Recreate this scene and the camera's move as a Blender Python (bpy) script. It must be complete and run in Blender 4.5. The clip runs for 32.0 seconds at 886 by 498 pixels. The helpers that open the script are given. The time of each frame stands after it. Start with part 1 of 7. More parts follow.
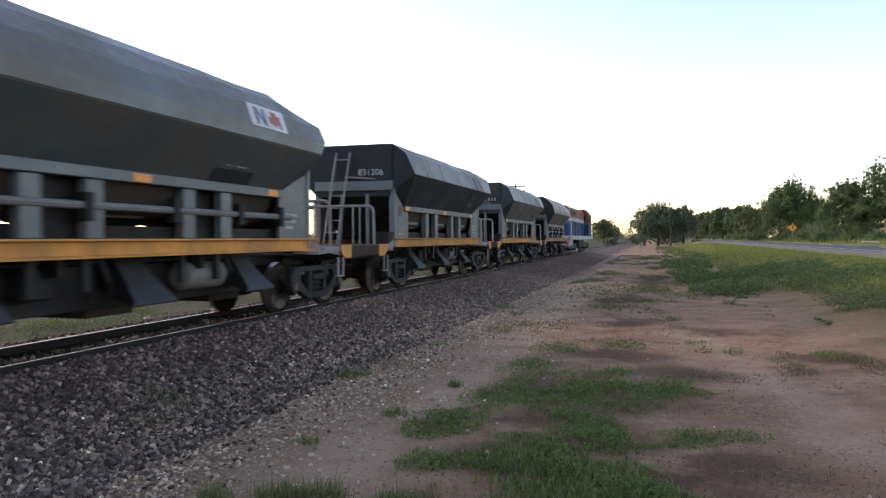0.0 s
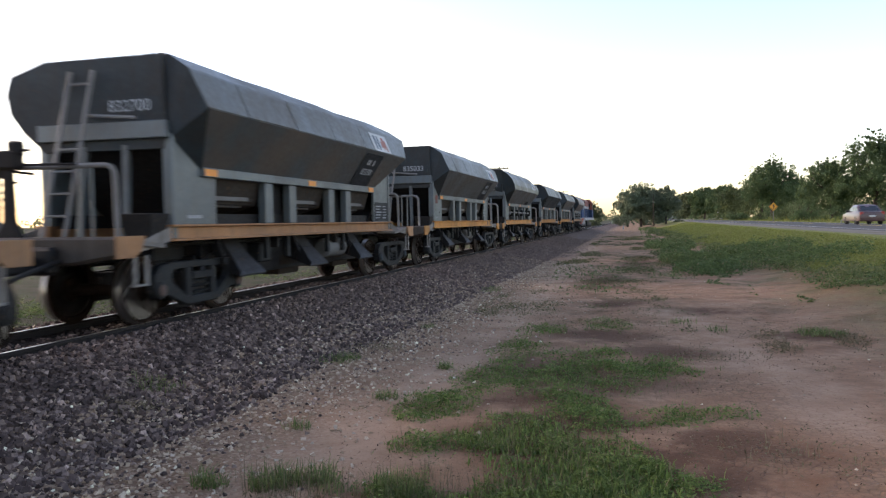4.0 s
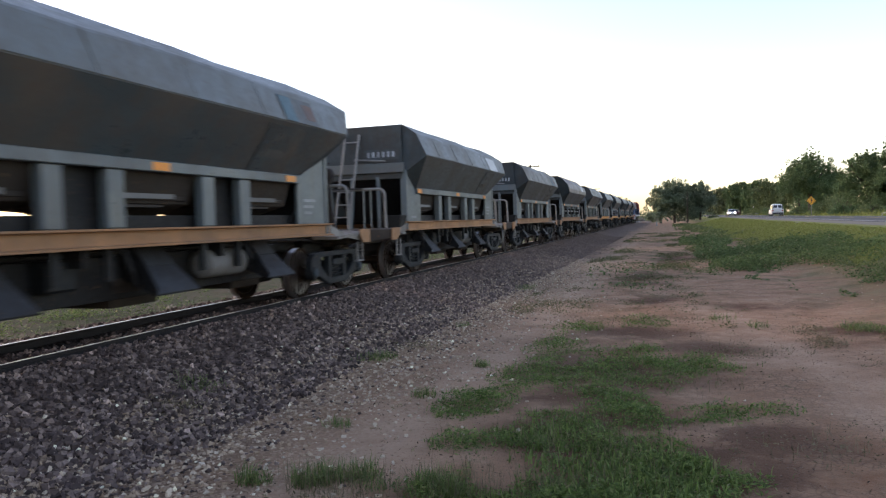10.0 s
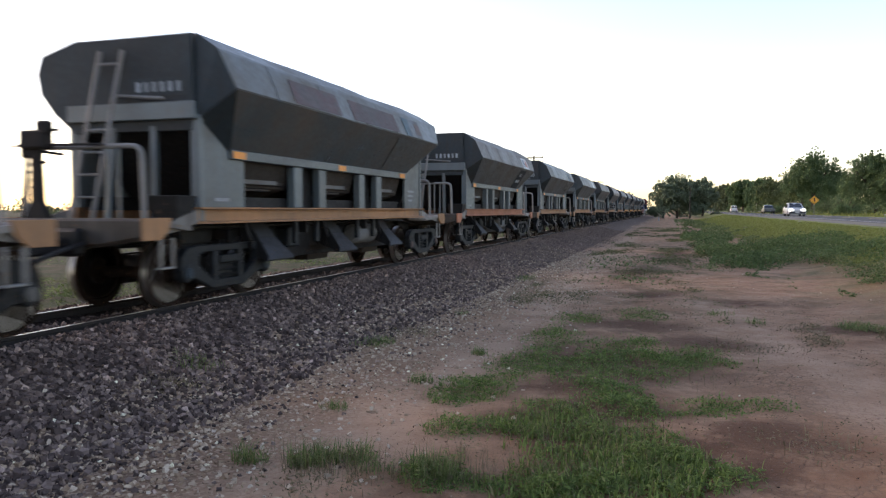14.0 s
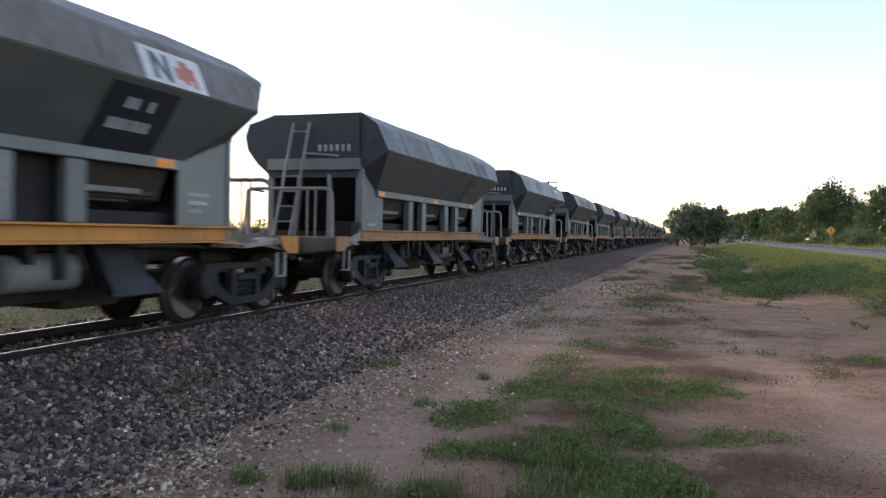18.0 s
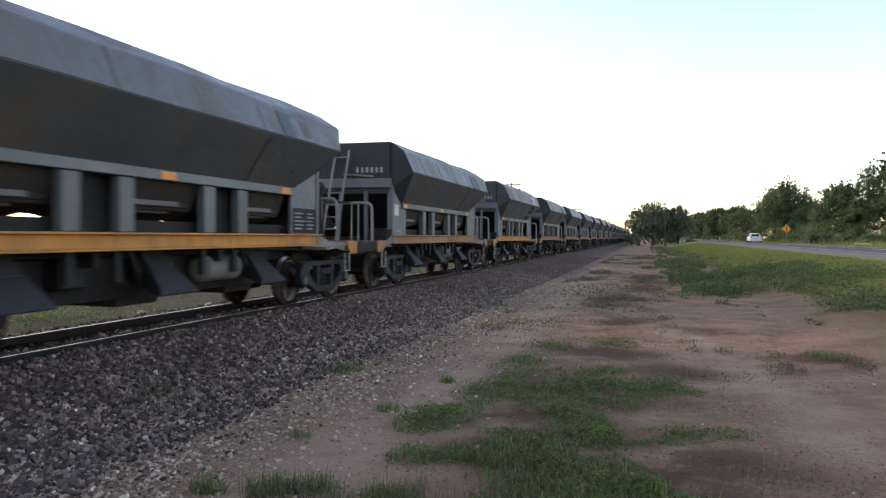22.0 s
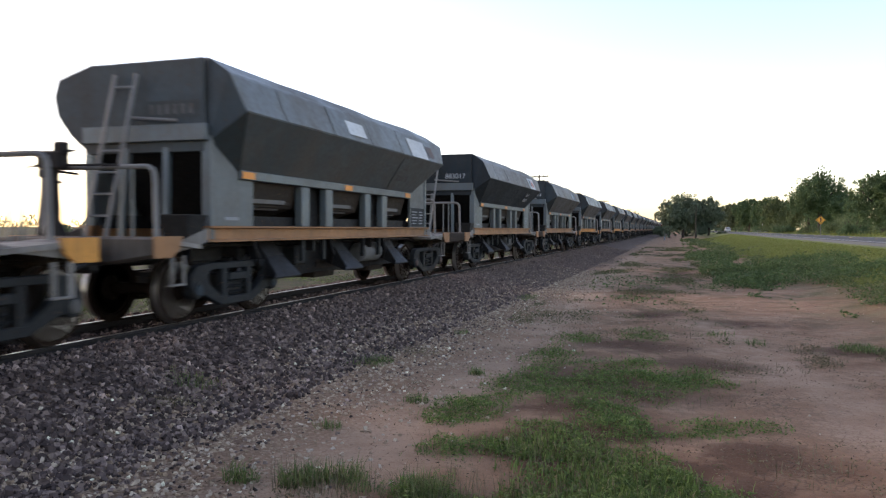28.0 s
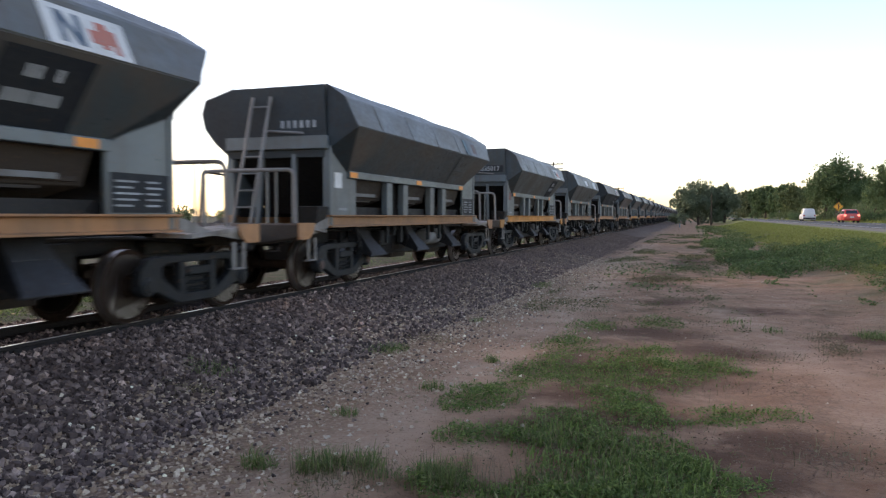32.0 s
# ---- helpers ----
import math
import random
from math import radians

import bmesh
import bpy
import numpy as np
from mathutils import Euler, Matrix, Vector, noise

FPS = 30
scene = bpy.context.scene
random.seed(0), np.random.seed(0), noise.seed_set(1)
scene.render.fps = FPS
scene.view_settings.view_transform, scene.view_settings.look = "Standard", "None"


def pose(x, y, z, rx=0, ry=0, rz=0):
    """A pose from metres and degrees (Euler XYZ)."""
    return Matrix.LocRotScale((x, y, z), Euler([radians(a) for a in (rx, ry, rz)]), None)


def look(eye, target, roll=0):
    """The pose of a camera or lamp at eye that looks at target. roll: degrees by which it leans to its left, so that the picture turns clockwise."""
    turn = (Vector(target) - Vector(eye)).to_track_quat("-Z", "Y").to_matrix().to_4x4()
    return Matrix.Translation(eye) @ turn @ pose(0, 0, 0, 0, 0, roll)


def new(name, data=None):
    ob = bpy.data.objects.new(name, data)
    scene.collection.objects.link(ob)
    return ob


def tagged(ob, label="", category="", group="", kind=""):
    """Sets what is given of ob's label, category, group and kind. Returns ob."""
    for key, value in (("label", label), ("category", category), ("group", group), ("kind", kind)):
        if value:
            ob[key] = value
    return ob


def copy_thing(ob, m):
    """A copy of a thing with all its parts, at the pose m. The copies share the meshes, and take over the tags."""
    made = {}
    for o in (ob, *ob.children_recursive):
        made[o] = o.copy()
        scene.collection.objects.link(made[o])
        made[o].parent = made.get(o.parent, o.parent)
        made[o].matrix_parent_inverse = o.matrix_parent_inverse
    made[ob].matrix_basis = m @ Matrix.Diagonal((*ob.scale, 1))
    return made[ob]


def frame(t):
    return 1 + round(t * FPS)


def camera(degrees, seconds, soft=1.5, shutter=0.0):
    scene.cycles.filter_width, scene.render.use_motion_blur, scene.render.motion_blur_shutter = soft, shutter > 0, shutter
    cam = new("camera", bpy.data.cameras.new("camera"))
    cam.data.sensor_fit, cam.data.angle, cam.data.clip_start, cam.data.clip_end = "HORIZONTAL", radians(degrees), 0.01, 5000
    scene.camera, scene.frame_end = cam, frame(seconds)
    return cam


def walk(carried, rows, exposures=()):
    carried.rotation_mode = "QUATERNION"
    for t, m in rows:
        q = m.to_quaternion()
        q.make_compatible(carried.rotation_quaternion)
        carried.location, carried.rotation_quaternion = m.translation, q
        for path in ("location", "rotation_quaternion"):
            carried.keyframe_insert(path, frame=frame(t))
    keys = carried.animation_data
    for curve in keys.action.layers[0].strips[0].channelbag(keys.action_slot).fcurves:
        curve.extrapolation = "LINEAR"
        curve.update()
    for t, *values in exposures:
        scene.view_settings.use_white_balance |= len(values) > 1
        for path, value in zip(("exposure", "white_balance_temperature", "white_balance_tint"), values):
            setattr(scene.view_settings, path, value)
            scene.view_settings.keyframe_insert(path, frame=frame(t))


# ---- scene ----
# ---- camera: a hand-held phone that sways on one spot beside the track ----
cam = camera(61.30, 32.0, soft=1.25, shutter=0.45)
PATH = [
    (0.0, 0.021, 0.033, 1.661, 89.15, 0.13, 15.72),
    (0.5, 0.018, 0.035, 1.666, 89.21, 0.03, 15.48),
    (1.0, 0.017, 0.026, 1.669, 88.47, 0.01, 15.92),
    (1.5, -0.001, 0.026, 1.648, 88.27, 0.10, 16.06),
    (2.0, -0.018, 0.034, 1.653, 88.50, 0.43, 17.03),
    (2.5, -0.025, 0.032, 1.644, 87.71, 0.68, 16.45),
    (3.0, -0.032, 0.037, 1.653, 88.09, 0.84, 15.62),
    (3.5, -0.025, 0.035, 1.655, 88.02, 1.09, 14.80),
    (5.5, -0.022, 0.012, 1.657, 87.47, 0.31, 13.91),
    (6.0, -0.048, 0.007, 1.645, 87.31, -0.27, 14.60),
    (6.5, -0.066, 0.007, 1.659, 87.53, 0.36, 14.83),
    (7.0, -0.056, 0.008, 1.657, 87.96, 0.94, 13.80),
    (7.5, -0.044, 0.001, 1.655, 88.76, 1.73, 14.67),
    (8.0, -0.049, -0.012, 1.648, 88.55, 1.86, 16.16),
    (8.5, -0.040, 0.007, 1.655, 88.45, 1.96, 15.98),
    (9.0, -0.035, 0.021, 1.663, 88.42, 2.15, 14.73),
    (9.5, -0.052, 0.035, 1.649, 88.10, 2.19, 16.14),
    (10.0, -0.069, 0.021, 1.639, 87.87, 1.66, 16.84),
    (10.5, -0.057, 0.018, 1.639, 87.79, 1.43, 18.14),
    (11.0, -0.057, 0.018, 1.656, 87.05, 1.09, 17.18),
    (11.5, -0.068, 0.019, 1.652, 87.08, 0.95, 16.99),
    (12.0, -0.054, 0.024, 1.633, 86.94, 0.99, 15.63),
    (12.5, -0.058, 0.019, 1.631, 87.60, -0.17, 15.32),
    (13.0, -0.058, 0.015, 1.628, 86.57, -0.26, 15.69),
    (13.5, -0.063, 0.006, 1.626, 86.75, -0.40, 16.72),
    (15.5, -0.035, -0.038, 1.638, 87.36, 0.52, 16.96),
    (16.0, -0.037, -0.041, 1.639, 87.38, 0.46, 17.21),
    (16.5, -0.049, -0.058, 1.623, 86.63, -0.61, 17.71),
    (17.0, -0.018, -0.041, 1.648, 87.12, -0.81, 20.13),
    (17.5, 0.023, -0.053, 1.669, 87.64, -1.36, 19.53),
    (18.0, 0.017, -0.008, 1.637, 88.74, -1.15, 18.07),
    (18.5, 0.028, 0.005, 1.641, 89.08, -1.34, 17.70),
    (19.0, 0.024, 0.009, 1.640, 88.95, -1.75, 17.02),
    (19.5, 0.030, 0.003, 1.657, 89.24, -1.56, 16.73),
    (20.0, 0.036, -0.002, 1.653, 89.11, -1.29, 16.06),
    (20.5, 0.048, -0.002, 1.649, 89.07, -1.18, 14.87),
    (21.0, 0.047, -0.005, 1.648, 88.76, -1.02, 15.48),
    (21.5, 0.046, -0.015, 1.649, 89.07, -0.93, 15.48),
    (22.0, 0.050, -0.006, 1.650, 88.98, -0.46, 15.35),
    (22.5, 0.050, -0.007, 1.652, 89.49, -0.18, 15.35),
    (23.0, 0.052, -0.010, 1.647, 90.10, -0.38, 15.31),
    (23.5, 0.042, -0.012, 1.650, 89.27, -0.71, 16.27),
    (24.0, 0.043, -0.013, 1.651, 89.57, -0.76, 17.18),
    (24.5, 0.045, -0.011, 1.655, 89.51, -0.39, 17.31),
    (26.5, 0.039, -0.012, 1.646, 88.88, -0.77, 17.05),
    (27.0, 0.034, -0.007, 1.643, 88.32, -0.74, 16.94),
    (27.5, 0.039, -0.011, 1.648, 88.36, -0.58, 17.36),
    (28.0, 0.041, -0.013, 1.646, 88.40, -0.27, 17.47),
    (28.5, 0.045, -0.015, 1.650, 88.33, -0.32, 17.49),
    (29.0, 0.043, -0.013, 1.646, 88.58, -0.60, 17.01),
    (29.5, 0.042, -0.017, 1.650, 88.40, -0.38, 16.55),
    (30.0, 0.045, -0.014, 1.646, 88.11, -0.25, 16.28),
    (30.5, 0.052, -0.020, 1.648, 87.72, 0.01, 17.19),
    (31.0, 0.047, -0.022, 1.651, 87.77, -0.17, 17.94),
    (31.5, 0.045, -0.015, 1.642, 87.74, -0.33, 18.04),
    (32.0, 0.028, -0.019, 1.645, 87.47, -0.08, 18.52),
]
walk(cam, [(t, pose(x, y, z, rx, ry, rz)) for t, x, y, z, rx, ry, rz in PATH], exposures=[(0.0, 1.85, 7300, 24), (32.0, 1.85, 7300, 24)])

# ---- world and sun: dusk, the sun just above the horizon behind the train ----
SUN_AZIMUTH, SUN_ELEVATION = -80.0, 19.0      # degrees from the track's direction, positive to its right
world = bpy.data.worlds.new("dusk_sky")
scene.world = world
world.use_nodes = True
wn = world.node_tree.nodes
sky = wn.new("ShaderNodeTexSky")
sky.sky_type, sky.sun_disc = "NISHITA", False
sky.sun_elevation, sky.sun_rotation = radians(SUN_ELEVATION), radians(SUN_AZIMUTH)
sky.air_density, sky.dust_density, sky.ozone_density = 1.0, 0.9, 1.3
wn["Background"].inputs["Strength"].default_value = 0.112
world.node_tree.links.new(sky.outputs[0], wn["Background"].inputs["Color"])
lamp = bpy.data.lights.new("sun", "SUN")
lamp.energy, lamp.angle, lamp.color = 0.35, radians(10), (1.0, 0.86, 0.70)
sun = new("sun", lamp)
a, e = radians(SUN_AZIMUTH), radians(SUN_ELEVATION)
sun.matrix_world = look((0, 0, 40), Vector((0, 0, 40)) - Vector((math.sin(a) * math.cos(e), math.cos(a) * math.cos(e), math.sin(e))))

# ---- materials ----
def ramp(nt, fac, stops):
    r = nt.nodes.new("ShaderNodeValToRGB")
    el = r.color_ramp.elements
    while len(el) < len(stops):
        el.new(0.5)
    for k, (at, c) in zip(el, stops):
        k.position, k.color = at, (*c, 1)
    nt.links.new(fac, r.inputs[0])
    return r.outputs[0]


def mixed(nt, fac, a, b, how="MIX"):
    m = nt.nodes.new("ShaderNodeMix")
    m.data_type, m.blend_type = "RGBA", how
    for socket, value in ((m.inputs[0], fac), (m.inputs[6], a), (m.inputs[7], b)):
        if hasattr(value, "is_output"):
            nt.links.new(value, socket)
        elif isinstance(value, (int, float)):
            socket.default_value = value
        else:
            socket.default_value = (*value, 1)
    return m.outputs[2]


def material(name, rough=0.6, metal=0.0):
    m = bpy.data.materials.new(name)
    m.use_nodes = True
    p = m.node_tree.nodes["Principled BSDF"]
    p.inputs["Roughness"].default_value, p.inputs["Metallic"].default_value = rough, metal
    return m, m.node_tree, p


def coords(nt, scale=(1, 1, 1), own=False):
    """Object coordinates; own: shifted by a chance of each object's own."""
    c = nt.nodes.new("ShaderNodeTexCoord")
    mp = nt.nodes.new("ShaderNodeMapping")
    mp.inputs["Scale"].default_value = scale
    nt.links.new(c.outputs["Object"], mp.inputs[0])
    if own:
        info = nt.nodes.new("ShaderNodeObjectInfo")
        mul = nt.nodes.new("ShaderNodeVectorMath")
        mul.operation = "SCALE"
        mul.inputs[0].default_value = (37.0, 53.0, 19.0)
        nt.links.new(info.outputs["Random"], mul.inputs["Scale"])
        nt.links.new(mul.outputs[0], mp.inputs["Location"])
    return mp.outputs[0]


def noise_of(nt, vec, scale, detail=5.0, rough=0.6):
    n = nt.nodes.new("ShaderNodeTexNoise")
    n.inputs["Scale"].default_value, n.inputs["Detail"].default_value, n.inputs["Roughness"].default_value = scale, detail, rough
    nt.links.new(vec, n.inputs["Vector"])
    return n.outputs["Fac"]


def bumped(nt, p, height, strength=0.3, dist=0.01):
    b = nt.nodes.new("ShaderNodeBump")
    b.inputs["Strength"].default_value, b.inputs["Distance"].default_value = strength, dist
    nt.links.new(height, b.inputs["Height"])
    nt.links.new(b.outputs[0], p.inputs["Normal"])


def painted(name, color, dirt=(0.10, 0.075, 0.05), worn=(0.16, 0.09, 0.05), amount=0.5, rough=0.55, metal=0.0, streak=True, spread=0.25, gloss=0.3):
    """Weathered paint: broad stains, streaks that run down, pale bleached areas, rust specks."""
    m, nt, p = material(name, rough, metal)
    v = coords(nt, own=True)
    big = noise_of(nt, v, 0.75, 7, 0.65)
    pale = noise_of(nt, coords(nt, (1.0, 0.7, 1.6), True), 1.7, 6, 0.6)
    fine = noise_of(nt, v, 14.0, 6)
    run = noise_of(nt, coords(nt, (6.0, 6.0, 0.35), True), 1.3, 6, 0.65) if streak else fine
    info = nt.nodes.new("ShaderNodeObjectInfo")
    tone = ramp(nt, info.outputs["Random"], [(0, tuple(c * (1 - spread) for c in color)), (1, tuple(min(1, c * (1 + spread)) for c in color))])
    c0 = mixed(nt, ramp(nt, pale, [(0.50, (0, 0, 0)), (0.72, (amount * 0.8,) * 3)]), tone, tuple(min(1, c * 1.5 + 0.01) for c in color))
    c1 = mixed(nt, ramp(nt, big, [(0.44, (0, 0, 0)), (0.64, (amount * 1.1,) * 3)]), c0, dirt)
    c2 = mixed(nt, ramp(nt, run, [(0.48, (0, 0, 0)), (0.64, (amount,) * 3)]), c1, tuple(0.65 * a + 0.2 * b for a, b in zip(dirt, color)))
    c3 = mixed(nt, ramp(nt, fine, [(0.62, (0, 0, 0)), (0.70, (amount,) * 3)]), c2, worn)
    nt.links.new(c3, p.inputs["Base Color"])
    nt.links.new(ramp(nt, mixed(nt, 0.5, fine, big), [(0.35, (rough - 0.12,) * 3), (0.65, (min(1, rough + 0.3),) * 3)]), p.inputs["Roughness"])
    bumped(nt, p, mixed(nt, 0.5, fine, big), 0.25, 0.012)
    p.inputs["Specular IOR Level"].default_value = gloss
    return m


def plain(name, color, rough=0.6, metal=0.0, vary=0.15):
    m, nt, p = material(name, rough, metal)
    f = noise_of(nt, coords(nt), 9.0, 5)
    nt.links.new(ramp(nt, f, [(0.3, tuple(c * (1 - vary) for c in color)), (0.7, tuple(min(1, c * (1 + vary)) for c in color))]), p.inputs["Base Color"])
    bumped(nt, p, f, 0.1, 0.003)
    return m


def glowing(name, color, power):
    m, nt, p = material(name, 0.3)
    p.inputs["Base Color"].default_value = (*color, 1)
    p.inputs["Emission Color"].default_value = (*color, 1)
    p.inputs["Emission Strength"].default_value = power
    return m


def glass_mat(name, color=(0.02, 0.025, 0.03)):
    m, nt, p = material(name, 0.08)
    p.inputs["Base Color"].default_value = (*color, 1)
    p.inputs["Specular IOR Level"].default_value = 0.8
    return m


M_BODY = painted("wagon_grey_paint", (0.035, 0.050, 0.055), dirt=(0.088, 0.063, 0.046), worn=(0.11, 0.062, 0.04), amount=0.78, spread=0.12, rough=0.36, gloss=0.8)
# the side paint again, darkened and duller for the dimmer light on the ends
M_END = painted("wagon_end_shaded_grey", (0.023, 0.033, 0.039), dirt=(0.046, 0.037, 0.031), worn=(0.09, 0.055, 0.04), amount=0.5, spread=0.12, rough=0.6, gloss=0.35)
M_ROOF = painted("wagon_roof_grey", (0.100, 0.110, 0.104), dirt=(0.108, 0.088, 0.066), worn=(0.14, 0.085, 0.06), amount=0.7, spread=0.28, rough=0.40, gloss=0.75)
M_ROOF_RUST = painted("wagon_roof_rusted", (0.20, 0.165, 0.15), dirt=(0.13, 0.085, 0.065), worn=(0.12, 0.06, 0.04), amount=0.75, spread=0.15, rough=0.45, gloss=0.6)
M_ROOF_BROWN = painted("wagon_roof_brown_grey", (0.135, 0.122, 0.105), dirt=(0.105, 0.070, 0.048), worn=(0.12, 0.06, 0.04), amount=0.7, spread=0.15, rough=0.45, gloss=0.6)
M_COLUMN = painted("wagon_column_grey", (0.078, 0.102, 0.113), dirt=(0.10, 0.08, 0.06), amount=0.4, spread=0.15, rough=0.38, gloss=0.8)
M_SILL = painted("sill_orange_paint", (0.55, 0.235, 0.050), dirt=(0.20, 0.12, 0.07), worn=(0.22, 0.10, 0.05), amount=0.45, spread=0.18)
M_SILL_PEACH = painted("sill_faded_peach_paint", (0.36, 0.175, 0.080), dirt=(0.18, 0.12, 0.08), worn=(0.2, 0.1, 0.06), amount=0.5, spread=0.12)
M_SILL_RED = painted("sill_salmon_paint", (0.40, 0.15, 0.08), dirt=(0.18, 0.10, 0.07), worn=(0.2, 0.1, 0.06), amount=0.45, spread=0.1)
M_DECK = painted("platform_dirty_grey", (0.22, 0.205, 0.19), dirt=(0.085, 0.065, 0.05), worn=(0.28, 0.15, 0.06), amount=0.7, spread=0.25)
# dusty funnels, their colour deepened to hold the shade under the body
M_CHUTE = painted("hopper_dusty_shaded_steel", (0.019, 0.014, 0.011), dirt=(0.042, 0.027, 0.018), amount=0.65, spread=0.2)
# underframe, bogies, doors: shade below the sills put into near-black base colours
M_UNDER = painted("underframe_grime_and_shade", (0.008, 0.008, 0.009), dirt=(0.015, 0.012, 0.010), amount=0.5, spread=0.2)
M_BOGIE = painted("bogie_shaded_steel", (0.0095, 0.012, 0.014), dirt=(0.016, 0.013, 0.0105), amount=0.5, spread=0.25)
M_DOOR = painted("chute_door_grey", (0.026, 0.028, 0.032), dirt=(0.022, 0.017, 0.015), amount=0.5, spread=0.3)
M_WHEEL = painted("wheel_rust_brown", (0.027, 0.0165, 0.012), dirt=(0.013, 0.0095, 0.008), amount=0.6, streak=False, spread=0.2, rough=0.95, gloss=0.03)
M_TREAD = plain("wheel_tread_steel", (0.35, 0.34, 0.33), 0.35, 0.9)
M_RAILTOP = plain("rail_bright_steel", (0.50, 0.47, 0.44), 0.38, 1.0, 0.12)
M_RAIL = plain("rail_rust", (0.017, 0.012, 0.010), 0.9)
M_LADDER = painted("rail_grey_paint", (0.20, 0.195, 0.19), dirt=(0.15, 0.12, 0.1), amount=0.4, spread=0.1)
M_TANK = painted("reservoir_pale_paint", (0.15, 0.15, 0.148), dirt=(0.13, 0.11, 0.09), amount=0.5)
M_WHITE = painted("logo_white_paint", (0.62, 0.62, 0.61), dirt=(0.35, 0.33, 0.31), worn=(0.3, 0.29, 0.28), amount=0.3, streak=False, spread=0.06)
M_FADED = painted("faded_white_paint", (0.30, 0.32, 0.34), dirt=(0.22, 0.22, 0.22), worn=(0.2, 0.2, 0.2), amount=0.6, streak=False)
M_BLUE = painted("logo_blue_paint", (0.075, 0.120, 0.175), dirt=(0.22, 0.23, 0.24), worn=(0.3, 0.3, 0.3), amount=0.5, streak=False)
M_RED = painted("logo_red_paint", (0.44, 0.130, 0.095), dirt=(0.36, 0.24, 0.20), worn=(0.3, 0.28, 0.27), amount=0.5, streak=False)
M_LETTER = plain("lettering_off_white", (0.36, 0.37, 0.38), 0.6)
M_BLACK = plain("number_board_black", (0.022, 0.026, 0.030), 0.6)
M_REFLECT = plain("reflector_amber", (0.75, 0.24, 0.02), 0.35)
M_NAVY = painted("data_panel_navy", (0.010, 0.014, 0.019), dirt=(0.03, 0.028, 0.026), amount=0.4, spread=0.1)
M_BODY_DARK = painted("wagon_blue_black_paint", (0.014, 0.021, 0.027), dirt=(0.030, 0.026, 0.023), worn=(0.05, 0.034, 0.026), amount=0.45, spread=0.1, rough=0.55, gloss=0.25)
M_BODY_PALE = painted("wagon_dusty_grey_paint", (0.054, 0.067, 0.070), dirt=(0.092, 0.074, 0.058), worn=(0.12, 0.068, 0.045), amount=0.75, spread=0.12, rough=0.42, gloss=0.6)
M_END_PALE = painted("wagon_end_dusty_grey", (0.040, 0.052, 0.057), dirt=(0.062, 0.050, 0.042), worn=(0.11, 0.06, 0.04), amount=0.6, spread=0.12, rough=0.6, gloss=0.4)
M_BEAM = painted("end_beam_grimy_brown", (0.075, 0.062, 0.052), dirt=(0.040, 0.028, 0.022), worn=(0.20, 0.095, 0.045), amount=0.7, spread=0.3)
M_SLEEPER = painted("sleeper_wood", (0.036, 0.029, 0.024), dirt=(0.020, 0.016, 0.014), amount=0.5)


